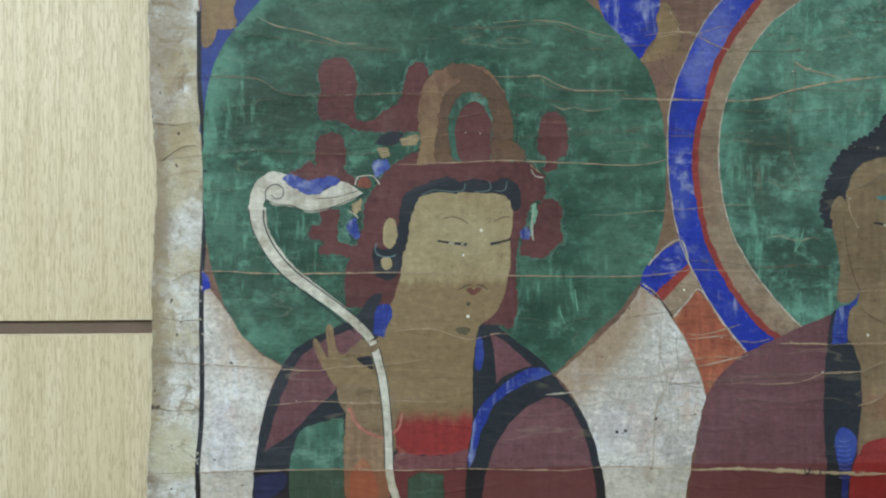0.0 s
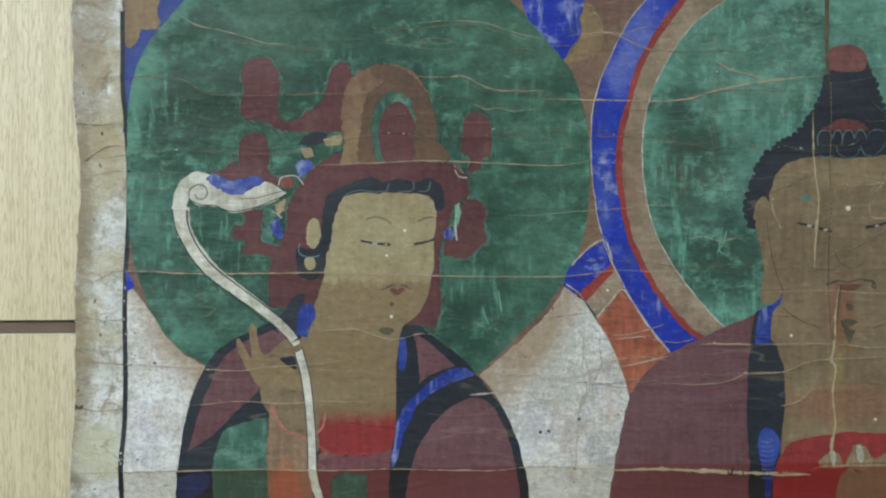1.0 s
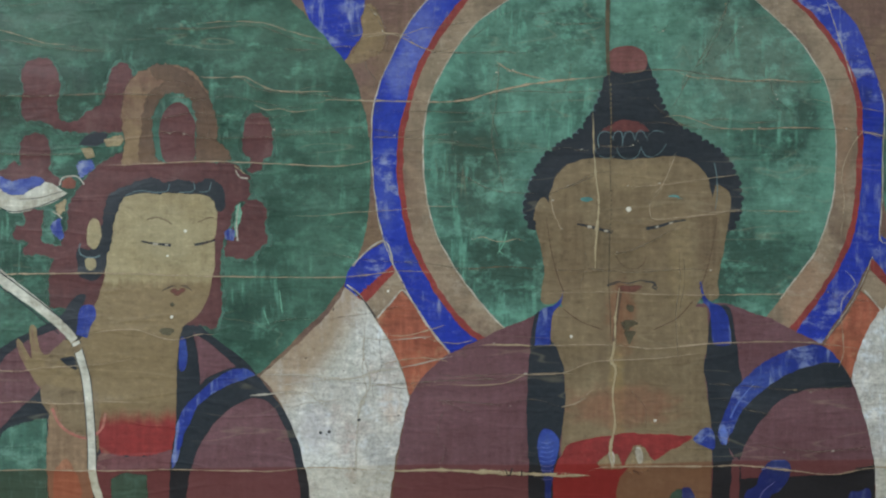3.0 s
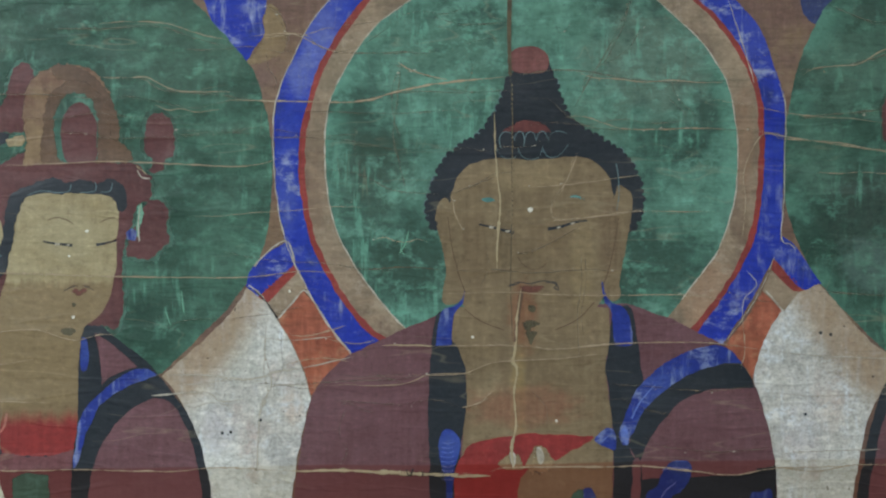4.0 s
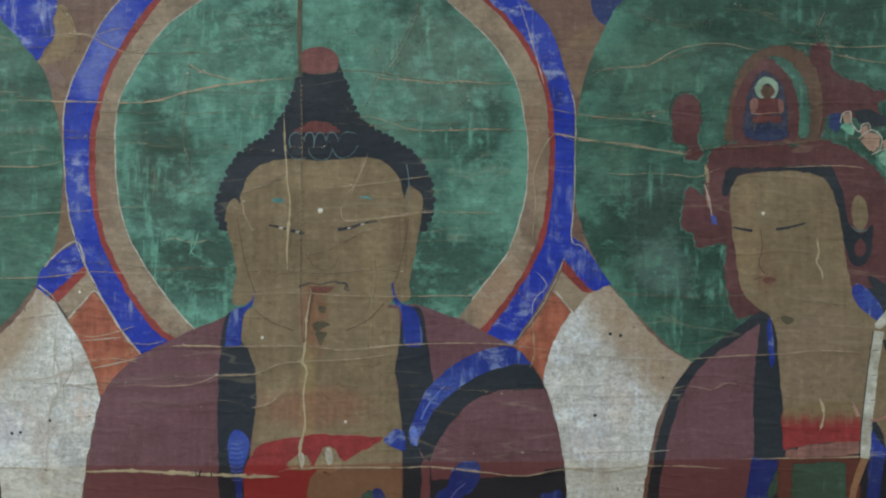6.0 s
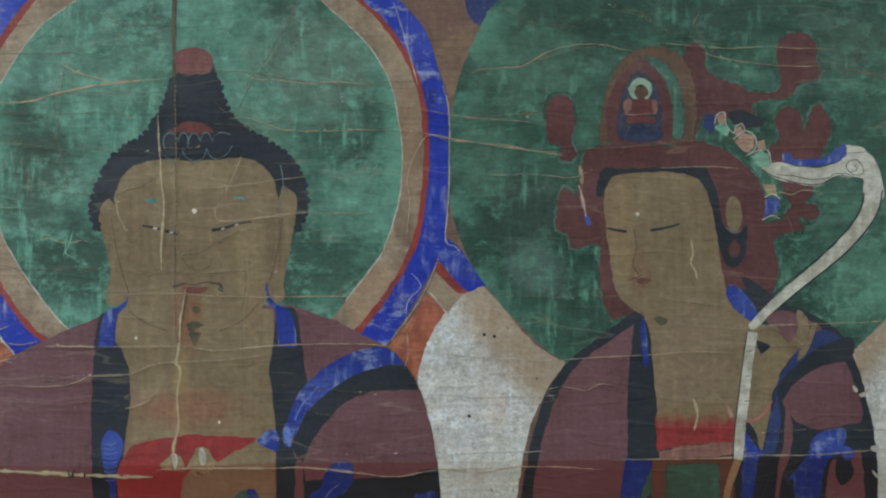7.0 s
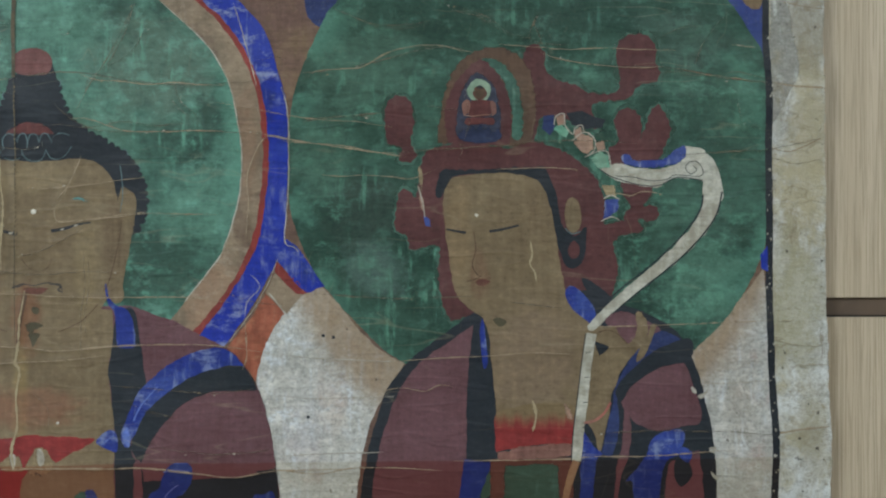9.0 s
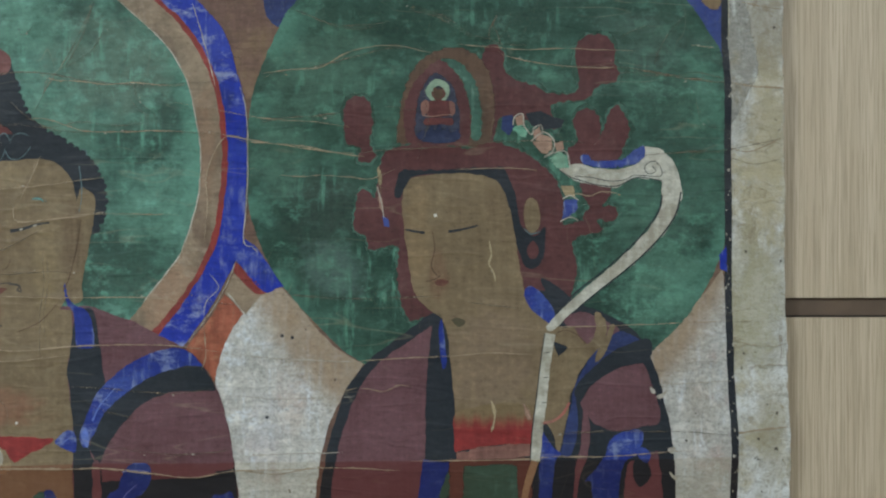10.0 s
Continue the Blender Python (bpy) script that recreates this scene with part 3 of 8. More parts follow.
def patch(name, material, layer, points, scallop=0.0, step=1.6, grow=0.0):
    """A painted shape on the cloth: a closed outline, filled and laid on the folds."""
    COUNT[0] += 1
    layer += (COUNT[0] % 37) * 0.02
    size = max(max(p[0] for p in points) - min(p[0] for p in points), max(p[1] for p in points) - min(p[1] for p in points))
    ring = smooth(points, True, 1.2 if scallop else step if size > 40 else 1.0)
    rough = 0.7 if size > 60 else 0.35
    area = sum(a[0] * b[1] - b[0] * a[1] for a, b in zip(ring, ring[1:] + ring[:1]))
    spin = 1 if area > 0 else -1
    moved, run = [], 0.0
    for i, (x, z) in enumerate(ring):
        a, b = ring[i - 1], ring[(i + 1) % len(ring)]
        run += math.dist(a, (x, z))
        d = math.dist(a, b) or 1.0
        nx, nz = (b[1] - a[1]) / d, -(b[0] - a[0]) / d
        k = rough * 2 * noise.noise((x * 0.09, z * 0.09, COUNT[0] * 0.3)) + rough * noise.noise((x * 0.4, z * 0.4, 2.0))
        k += grow * (0.55 + 1.6 * abs(noise.noise((x * 0.05, z * 0.05, 11.0)))) * spin
        if scallop:
            k += scallop * (abs(math.sin(run * 0.33 + 2.5 * noise.noise((x * 0.03, z * 0.03, 5.0)))) ** 0.7 - 0.55) * (1 + 0.9 * noise.noise((x * 0.08, z * 0.08, 3.0)))
        moved.append(Vector((x + nx * k, z + nz * k)))
    cell = 3.0
    xs, zs = [v.x for v in moved], [v.y for v in moved]
    spots = [Vector((cell * (i + 0.5 * (r % 2)), cell * r)) for r in range(int(min(zs) // cell), int(max(zs) // cell) + 2) for i in range(int(min(xs) // cell) - 1, int(max(xs) // cell) + 2)]
    near = CREST[(CREST[:, 0] > min(xs)) & (CREST[:, 0] < max(xs)) & (CREST[:, 1] > min(zs)) & (CREST[:, 1] < max(zs))]
    spots += [Vector(p) for p in near.tolist()]
    flat, _, faces, *_ = delaunay_2d_cdt(moved + spots, [], [list(range(len(moved)))], 1, 1e-4)
    used = sorted({i for f in faces for i in f})
    at = {i: k for k, i in enumerate(used)}
    at_x, at_z = np.array([flat[i].x for i in used]), np.array([flat[i].y for i in used])
    verts = np.stack((at_x / 1000, forward(at_x, at_z, layer), at_z / 1000), 1).tolist()
    LAID.append((min(xs), max(xs), min(zs), max(zs), np.array([(v.x, v.y) for v in moved]), layer))
    ob = mesh_part(name, verts, [[at[i] for i in f] for f in faces], material)
    ob.data.attributes.new("rim", "FLOAT", "POINT").data.foreach_set("value", [(1.0 if size > 16 else 0.25) if i < len(moved) else 0.0 for i in used])
    return ob


def top_layer(x, z):
    """The highest painted layer at a place on the cloth."""
    best = 0.0
    for x0, x1, z0, z1, ring, layer in LAID:
        if layer > best and x0 < x < x1 and z0 < z < z1:
            a, b = ring, np.roll(ring, -1, 0)
            cut = (a[:, 1] > z) != (b[:, 1] > z)
            if (x < a[cut, 0] + (z - a[cut, 1]) * (b[cut, 0] - a[cut, 0]) / (b[cut, 1] - a[cut, 1])).sum() % 2:
                best = layer
    return best


def dot(name, material, layer, x, z, r):
    """A round dab of paint, slightly domed."""
    COUNT[0] += 1
    verts = [(x / 1000, float(forward(x, z, layer)) - (0.0007 if r < 3.3 else 0.0001), z / 1000)]
    for i in range(14):
        a = i * math.tau / 14
        k = r * (1 + 0.12 * noise.noise((x + i, z, 1.0)))
        px, pz = x + k * math.cos(a), z + k * math.sin(a)
        verts.append((px / 1000, float(forward(px, pz, layer)), pz / 1000))
    return mesh_part(name, verts, [(0, 1 + (i + 1) % 14, 1 + i) for i in range(14)], material)


def ribbon(name, material, layer, w0, w1, points, ridge, ragged, taper):
    COUNT[0] += 1
    layer += (COUNT[0] % 37) * 0.02
    line = smooth(points, False, 2.0)
    verts, faces, n = [], [], len(line)
    for i, (x, z) in enumerate(line):
        a, b = line[max(i - 1, 0)], line[min(i + 1, n - 1)]
        d = math.dist(a, b) or 1.0
        nx, nz = -(b[1] - a[1]) / d, (b[0] - a[0]) / d
        u = i / max(n - 1, 1)
        w = (w0 + (w1 - w0) * u) / 2
        w *= 1 + ragged * (noise.noise((x * 0.12, z * 0.12, COUNT[0])) * 1.5 + noise.noise((x * 0.45, z * 0.45, 4.0)))
        if taper:
            w *= min(1.0, 6 * u + 0.1, 6 * (1 - u) + 0.1)
        w = max(w, 0.12)
        wob = ragged * 1.2 * noise.noise((x * 0.07, z * 0.07, COUNT[0] + 8.0))
        rise = ridge
        if taper:
            layer = top_layer(x, z) + 1.0
            rise = ridge * min(1.0, max(0.15, 0.55 + 1.3 * noise.noise((x * 0.03, z * 0.03, COUNT[0] + 2.0))))
        for k, up in ((-1, 0.0), (0, rise), (1, 0.0)):
            px, pz = x + nx * (wob + k * w), z + nz * (wob + k * w)
            verts.append((px / 1000, float(forward(px, pz, layer)) - up, pz / 1000))
        if i:
            o = 3 * i
            faces += [(o - 3, o - 2, o + 1, o), (o - 2, o - 1, o + 2, o + 1)]
    ob = mesh_part(name, verts, faces, material)
    ob.data.attributes.new("across", "FLOAT", "POINT").data.foreach_set("value", [1.0, 0.0, 1.0] * n)
    return ob


def stroke(name, material, layer, w0, w1, points):
    """A brush line of changing width."""
    return ribbon(name, material, layer, w0, w1, points, 0.00004, 0.7 if name == "outline_stroke" and material == "chalk" else 0.09, False)


def crease(name, material, layer, w0, w1, points):
    """A fold where the paint has rubbed off, its crest's highlight in the colour: a low ragged ridge that fades out at
    its ends.
    """
    wide = {"crease": 1.25, "crease_fine": 1.3, "crease_wide": 1.0, "crease_pale": 1.4}.get(material, 0.6)
    return ribbon(name, material, layer, w0 * wide, w1 * wide, points, 0.0002, 0.5, True)



# ---- the folds of the cloth ----
fold("crease", "crease_wide", 3.0, 2.4, [(1038.8, 9.3), (1041.2, -5.7), (1038.8, -16.5), (1043.6, -24.9), (1046.0, -35.7)])
fold("crease", "crease_wide", 3.6, 3.0, [(1041.1, -160.5), (1044.7, -176.7), (1041.0, -194.7)])
fold("crease", "crease", 2.4, 1.8, [(-314.8, -235.9), (-202.0, -233.7), (-112.0, -232.6), (-52.1, -234.2), (25.9, -233.5), (127.9, -236.1), (178.9, -232.2), (259.9, -236.4)])
fold("crease", "crease_wide", 3.6, 5.4, [(256.9, -236.4), (307.9, -235.0), (355.8, -236.5), (391.8, -238.6), (468.6, -241.5)])
fold("crease", "crease", 3.0, 1.8, [(467.7, -236.8), (491.7, -232.1), (593.7, -232.1), (629.7, -231.7), (677.6, -236.7), (725.6, -241.8), (767.6, -234.9), (851.6, -233.5)])
fold("crease", "crease", 1.8, 1.8, [(763.9, -232.2), (811.8, -238.3), (859.8, -231.7), (943.8, -234.8)])
fold("crease", "crease", 1.8, 2.4, [(955.8, -225.2), (997.8, -224.0), (1075.8, -222.9), (1105.8, -219.9), (1165.8, -219.4), (1231.8, -214.7), (1255.8, -214.1)])
fold("crease", "crease_wide", 1.2, 2.6, [(353.2, -102.9), (378.4, -102.5), (408.4, -103.8)])
fold("crease", "crease", 2.4, 1.8, [(408.4, -103.8), (492.4, -103.7), (537.4, -107.6), (594.4, -103.1), (654.4, -101.0), (708.4, -102.5), (768.3, -111.3)])
fold("crease", "crease", 1.8, 2.4, [(384.3, -134.3), (438.3, -133.4), (474.3, -121.6), (534.3, -118.4), (594.3, -112.1)])
fold("crease", "crease", 2.4, 1.8, [(-305.5, -25.4), (-248.5, -21.6), (-170.6, -25.2), (-50.6, -24.8), (69.4, -28.7), (204.3, -30.3), (267.4, -24.1), (327.3, -28.1)])
fold("crease", "crease_fine", 1.8, 2.4, [(-295.0, 182.7), (-205.1, 183.2), (-169.2, 166.8), (-133.2, 162.9), (-49.2, 164.7), (4.8, 163.7), (70.7, 158.5)])
fold("crease", "crease_fine", 1.8, 1.8, [(58.9, 181.3), (100.9, 181.0), (121.8, 168.9), (178.7, 163.7), (220.7, 157.4)])
fold("crease", "crease", 2.4, 3.0, [(191.0, 158.3), (271.9, 155.5), (331.9, 155.1), (371.0, 165.1), (416.0, 173.9), (488.0, 181.3)])
fold("crease", "crease_fine", 2.4, 1.2, [(488.0, 181.3), (536.1, 187.6), (572.0, 186.2), (614.0, 178.7), (674.0, 174.2), (753.2, 177.9)])
fold("crease", "crease_fine", 1.2, 1.8, [(322.9, 155.2), (386.0, 165.0), (439.9, 164.1), (487.9, 166.3)])
fold("crease", "crease_fine", 1.2, 1.2, [(368.1, 195.1), (392.1, 186.0), (416.0, 176.9)])
fold("crease", "crease_fine", 1.2, 1.8, [(-295.7, 97.5), (-253.6, 101.4), (-199.6, 106.4), (-133.6, 101.7), (-49.7, 102.9)])
fold("crease", "crease", 1.8, 1.8, [(-49.7, 89.7), (10.3, 91.7), (70.3, 93.7), (130.2, 90.9), (208.2, 87.9), (250.3, 97.8)])
fold("crease", "crease_fine", 1.2, 1.2, [(124.4, 120.9), (190.5, 124.0), (238.4, 118.9), (310.4, 115.4), (370.3, 104.7), (418.3, 106.8)])
fold("crease", "crease", 1.8, 1.8, [(-309.2, -117.2), (-255.2, -120.6), (-183.3, -125.9), (-135.3, -128.0), (-111.3, -124.6), (-51.3, -121.4), (-9.2, -114.5)])
fold("crease", "crease", 1.8, 1.8, [(-57.0, -87.8), (-15.0, -84.5), (26.9, -95.6), (56.9, -89.8), (71.9, -91.1)])
fold("crease", "crease_pale", 1.8, 2.0, [(119.6, -133.4), (164.6, -133.8), (212.6, -137.7), (242.6, -130.1), (266.6, -127.3), (323.7, -114.5)])
fold("crease", "crease_pale", 1.8, 1.8, [(107.5, -156.1), (164.5, -151.8), (182.4, -161.5), (206.4, -159.2)])
fold("crease", "crease_fine", 1.8, 1.8, [(194.6, -140.0), (254.5, -144.0), (308.5, -140.8), (368.5, -138.8), (392.6, -134.2)])
fold("crease", "crease_pale", 1.4, 1.4, [(218.9, -91.0), (248.9, -97.2), (308.9, -92.8)])
fold("crease", "crease_pale", 1.8, 3.0, [(232.2, -73.0), (229.6, -109.0), (236.5, -145.1), (224.4, -169.0), (220.8, -240.9)])
fold("crease", "crease", 1.8, 1.8, [(-189.5, -164.8), (-135.5, -160.4), (-87.6, -163.1), (-51.5, -161.0), (2.4, -162.0)])
fold("crease", "crease_fine", 1.2, 1.8, [(-240.7, 236.3), (-186.7, 226.9), (-144.8, 222.4), (-78.9, 212.3), (-24.9, 210.7)])
fold("crease", "crease_fine", 1.8, 1.8, [(-0.7, 234.6), (71.3, 235.2), (119.3, 236.7), (155.2, 224.5), (197.1, 214.0)])
fold("crease", "crease_fine", 1.2, 1.8, [(215.2, 223.4), (251.2, 226.8), (275.2, 225.4), (293.1, 212.1), (329.0, 207.0), (395.0, 207.7)])
fold("crease", "crease_fine", 1.8, 1.8, [(529.9, 158.2), (559.7, 134.1), (595.7, 124.9), (673.7, 125.6), (745.7, 122.8)])
fold("crease", "crease", 1.8, 1.8, [(745.7, 124.0), (793.6, 114.7), (847.5, 106.6), (907.5, 97.9)])
fold("crease", "crease_fine", 1.2, 1.8, [(289.5, 84.6), (331.5, 78.4), (367.4, 61.4), (415.3, 56.9)])
fold("crease", "crease", 1.8, 1.2, [(532.2, 28.0), (595.2, 33.7), (631.2, 37.7), (709.2, 36.6)])
fold("crease", "crease_wide", 2.2, 3.0, [(474.0, 143.5), (475.0, 107.5), (477.2, 71.5), (480.1, 47.5), (476.8, 5.5), (476.1, -24.4)])
fold("crease", "crease_fine", 1.2, 1.2, [(418.6, 103.1), (439.6, 106.5), (463.6, 102.8), (487.6, 106.3)])
fold("crease", "crease_wide", 3.4, 4.0, [(501.8, -42.6), (497.4, -72.6), (495.4, -105.5), (492.3, -120.5), (497.1, -129.5), (493.3, -156.5), (495.5, -186.5), (490.6, -210.5), (492.9, -234.5)])
fold("crease", "crease_fine", 1.8, 1.8, [(427.3, 56.8), (463.4, 70.4), (475.4, 76.3)])
fold("crease", "crease", 1.2, 1.8, [(428.5, 55.0), (432.0, 35.8), (440.3, 17.8)])
fold("crease", "crease", 1.8, 1.2, [(562.6, 99.8), (550.4, 71.1), (538.3, 54.4), (534.1, 46.0), (535.2, 29.2)])
fold("crease", "crease_fine", 1.8, 2.4, [(493.0, -7.7), (511.0, -4.2), (535.0, 5.2), (565.1, 23.0)])
fold("crease", "crease_fine", 1.2, 1.8, [(426.9, -24.2), (474.9, -23.2), (510.8, -27.0), (570.8, -23.8)])
fold("crease", "crease", 1.8, 1.8, [(423.7, -48.1), (492.7, -47.3), (534.7, -50.0), (594.7, -51.5), (672.7, -50.8), (720.6, -57.0)])
fold("crease", "crease_fine", 1.8, 1.8, [(565.0, -1.0), (566.0, -36.9), (561.6, -72.9), (563.1, -120.9)])
fold("crease", "crease", 1.8, 1.2, [(438.0, -169.4), (456.1, -163.5), (474.1, -150.4)])
fold("crease", "crease_fine", 1.8, 1.8, [(594.2, -145.1), (642.1, -148.4), (702.1, -152.9), (750.1, -147.2)])
fold("crease", "crease_fine", 1.2, 1.2, [(606.1, -160.2), (636.0, -172.3), (660.0, -178.5)])
fold("crease", "crease_fine", 1.2, 1.8, [(701.7, -217.7), (743.7, -214.9), (767.7, -212.1)])
fold("crease", "crease_fine", 1.8, 1.8, [(387.1, -167.9), (330.1, -162.8), (306.1, -161.4)])
fold("crease", "crease", 1.8, 2.4, [(778.6, 114.8), (757.6, 117.9), (739.4, 82.0), (740.4, 46.0), (736.6, 10.1)])
fold("crease", "chalk", 1.6, 1.8, [(723.6, 262.1), (733.1, 232.1), (743.1, 196.0), (749.5, 172.0)])
fold("crease", "chalk", 1.0, 1.2, [(741.8, -26.0), (751.9, -41.0), (738.6, -55.9), (736.1, -76.9)])
fold("crease", "crease_fine", 1.2, 1.8, [(714.7, -45.0), (744.6, -56.0), (774.6, -59.1)])
fold("crease", "crease", 1.8, 1.8, [(735.5, -73.9), (738.3, -109.9), (733.4, -127.9)])
fold("crease", "crease_fine", 1.8, 1.8, [(890.2, 101.2), (932.2, 105.4), (974.1, 107.1), (1016.1, 110.1), (1052.1, 114.2), (1112.1, 114.2), (1154.1, 111.7)])
fold("crease", "crease_fine", 1.8, 1.8, [(1196.1, 99.1), (1256.1, 103.2), (1292.1, 105.0), (1349.1, 116.9)])
fold("crease", "crease", 1.8, 1.8, [(776.2, 114.5), (836.2, 109.7), (872.2, 103.6), (896.2, 101.2)])
fold("crease", "crease_fine", 1.8, 1.8, [(794.3, 186.5), (848.3, 192.4), (896.3, 204.4), (932.3, 213.3), (974.3, 212.7)])
fold("crease", "crease_fine", 1.8, 1.8, [(1052.2, 204.2), (1112.2, 195.2), (1184.2, 192.1), (1226.2, 184.9), (1289.2, 175.2)])
fold("crease", "crease_fine", 1.2, 1.8, [(1166.2, 186.1), (1214.2, 187.3), (1256.2, 178.8), (1316.1, 174.0)])
fold("crease", "crease_fine", 1.2, 1.2, [(830.3, 255.4), (884.3, 234.4), (932.3, 237.3)])
fold("crease", "crease_fine", 1.2, 1.2, [(956.3, 258.3), (992.3, 246.3), (1019.3, 228.2), (1046.2, 222.2)])
fold("crease_pale", "crease_pale", 1.8, 1.8, [(776.0, -112.2), (812.0, -115.9), (859.9, -118.3), (895.9, -119.6)])
fold("crease", "crease", 1.8, 1.8, [(895.9, -119.6), (943.9, -116.0), (997.9, -113.7), (1039.9, -110.1), (1087.9, -112.6)])
fold("crease", "crease_fine", 1.8, 1.8, [(794.2, 137.3), (836.2, 139.6), (884.2, 144.4)])
fold("crease", "crease", 1.2, 1.8, [(1004.1, 84.3), (1052.1, 86.0), (1088.1, 84.2)])
fold("crease", "crease_fine", 1.8, 1.8, [(812.0, -47.5), (884.0, -52.4), (950.0, -51.2), (986.0, -48.9)])
fold("crease", "crease_fine", 1.8, 1.8, [(1016.0, -56.1), (1052.0, -60.9), (1076.0, -63.4)])
fold("crease", "crease", 1.8, 1.2, [(1105.9, -82.6), (1153.9, -82.0), (1225.9, -79.7), (1291.9, -76.8)])
fold("crease", "crease_fine", 1.8, 1.8, [(1099.8, -196.5), (1141.8, -194.2), (1183.8, -193.0), (1249.8, -194.3), (1297.8, -197.9)])
fold("crease", "crease", 2.4, 2.4, [(1297.8, -196.7), (1327.8, -192.0), (1356.6, -189.0)])
fold("crease", "crease_pale", 1.2, 1.2, [(769.9, -155.4), (811.9, -159.1), (859.9, -157.9), (895.9, -156.8)])
fold("crease", "crease_pale", 1.8, 1.8, [(775.9, -219.0), (835.9, -216.7), (883.8, -215.5)])
fold("crease", "crease", 1.8, 1.8, [(1298.1, 174.0), (1328.1, 171.0), (1349.7, 170.3)])
fold("crease", "crease_pale", 1.2, 1.2, [(1225.9, -143.9), (1279.8, -141.5), (1303.8, -139.2)])
fold("crease", "crease_fine", 1.8, 1.8, [(1082.2, 216.2), (1040.2, 222.2), (1049.3, 252.2)])
fold("crease", "crease_fine", 1.8, 1.8, [(-308.6, 136.0), (-283.4, 133.4), (-259.4, 136.8)])
fold("crease", "crease", 1.8, 1.8, [(-292.2, 79.5), (-271.8, 84.1), (-256.2, 84.0)])
fold("crease", "crease_fine", 1.8, 1.8, [(-309.5, -165.2), (-285.6, -170.1), (-258.0, -167.9)])
fold("crease", "crease_fine", 1.2, 1.2, [(-252.7, 63.6), (-205.9, 65.1)])
fold("seam", "seam", 1.8, 1.8, [(491.1, 185.4), (493.1, 131.4), (492.3, 83.4), (492.6, 35.5), (490.5, -24.5), (491.4, -72.5), (492.3, -120.5)])
fold("crease", "crease_fine", 1.8, 1.8, [(620.5, 262.7), (603.5, 226.8), (587.1, 196.9), (572.0, 173.0), (559.8, 150.3)])
fold("crease", "crease_fine", 1.2, 1.8, [(375.4, 204.1), (371.5, 156.1), (366.5, 120.2), (374.7, 84.1), (380.5, 54.1)])
fold("crease", "crease_fine", 1.2, 1.2, [(587.1, 190.9), (617.2, 211.7), (632.3, 238.6)])
fold("crease", "crease_fine", 1.2, 1.2, [(410.4, 245.9), (440.4, 237.3), (488.4, 239.4)])
fold("crease", "crease_fine", 1.2, 1.2, [(299.2, 205.7), (332.3, 215.1), (362.4, 234.2)])
fold("crease", "crease_fine", 1.2, 1.2, [(662.0, 178.5), (667.9, 157.4), (685.8, 142.3)])
fold("crease", "crease_fine", 1.2, 1.2, [(539.3, 236.2), (545.3, 227.1), (557.3, 239.0)])
fold("crease", "crease_fine", 1.2, 1.8, [(523.6, 110.3), (499.6, 106.2), (475.6, 108.7)])
fold("crease", "crease_fine", 1.2, 1.2, [(510.1, -150.6), (526.8, -168.7), (527.9, -192.7)])
fold("crease", "seam", 1.8, 1.8, [(336.9, -22.4), (378.9, -20.3), (414.9, -22.9)])
fold("crease", "crease_fine", 1.2, 1.2, [(629.8, -199.3), (653.8, -211.4), (713.7, -217.8)])
fold("crease", "crease_fine", 1.2, 1.2, [(342.3, -131.7), (378.2, -142.7), (408.2, -139.2)])
fold("crease", "crease_fine", 1.2, 1.2, [(308.6, -133.6), (332.6, -136.2), (380.6, -132.9)])
fold("crease", "crease", 1.8, 1.8, [(1294.5, 106.8), (1316.1, 103.2), (1349.7, 117.5)])
fold("crease", "crease_fine", 1.2, 1.8, [(1295.7, 96.0), (1322.1, 90.0), (1347.3, 94.8)])
fold("crease", "crease", 1.8, 1.8, [(-290.6, -33.3), (-266.5, -21.5), (-254.5, -22.8)])
fold("crease", "seam", 1.8, 1.8, [(-298.7, 95.7), (-277.6, 109.4), (-259.6, 111.6)])
fold("crease", "crease_fine", 1.8, 1.8, [(-310.0, -69.2), (-278.9, -74.2), (-257.3, -73.1)])

# finer folds, area by area
fold("crease", "crease", 1.4, 1.2, [(229.7, 223.3), (244.8, 226.3), (259.9, 228.0), (269.5, 225.6), (280.9, 229.1), (296.0, 233.9), (311.1, 234.4)])
fold("crease", "crease_fine", 1.2, 1.0, [(308.1, 235.1), (326.1, 237.4), (350.2, 240.9)])
fold("crease", "crease", 1.6, 1.8, [(269.5, 225.6), (277.9, 220.7), (289.9, 214.7), (304.9, 209.2), (320.0, 207.3)])
fold("crease", "crease_fine", 1.8, 1.4, [(320.0, 207.3), (350.1, 207.2), (377.2, 208.3), (395.2, 206.4), (416.3, 209.3)])
fold("crease", "crease_fine", 1.4, 1.0, [(232.9, 259.4), (247.9, 247.3), (255.1, 229.2), (256.2, 208.2)])
fold("crease", "crease", 1.6, 1.6, [(371.1, 197.5), (386.1, 188.4), (404.2, 182.3), (425.2, 178.0)])
fold("crease", "crease_fine", 1.2, 1.4, [(377.1, 192.6), (368.0, 177.6), (365.6, 162.6), (366.7, 141.5), (373.8, 114.4)])
fold("crease", "crease_fine", 1.0, 1.2, [(374.3, 246.8), (398.4, 251.5), (422.5, 249.0), (440.6, 253.8)])
fold("crease", "crease_fine", 1.0, 1.0, [(434.4, 214.1), (464.5, 221.2), (479.6, 222.3)])
fold("crease", "crease_fine", 1.0, 1.2, [(422.2, 168.4), (446.2, 165.3), (470.3, 162.1)])
fold("crease", "crease_fine", 1.0, 1.0, [(235.3, 118.0), (259.4, 117.9), (289.5, 119.5), (331.7, 120.6)])
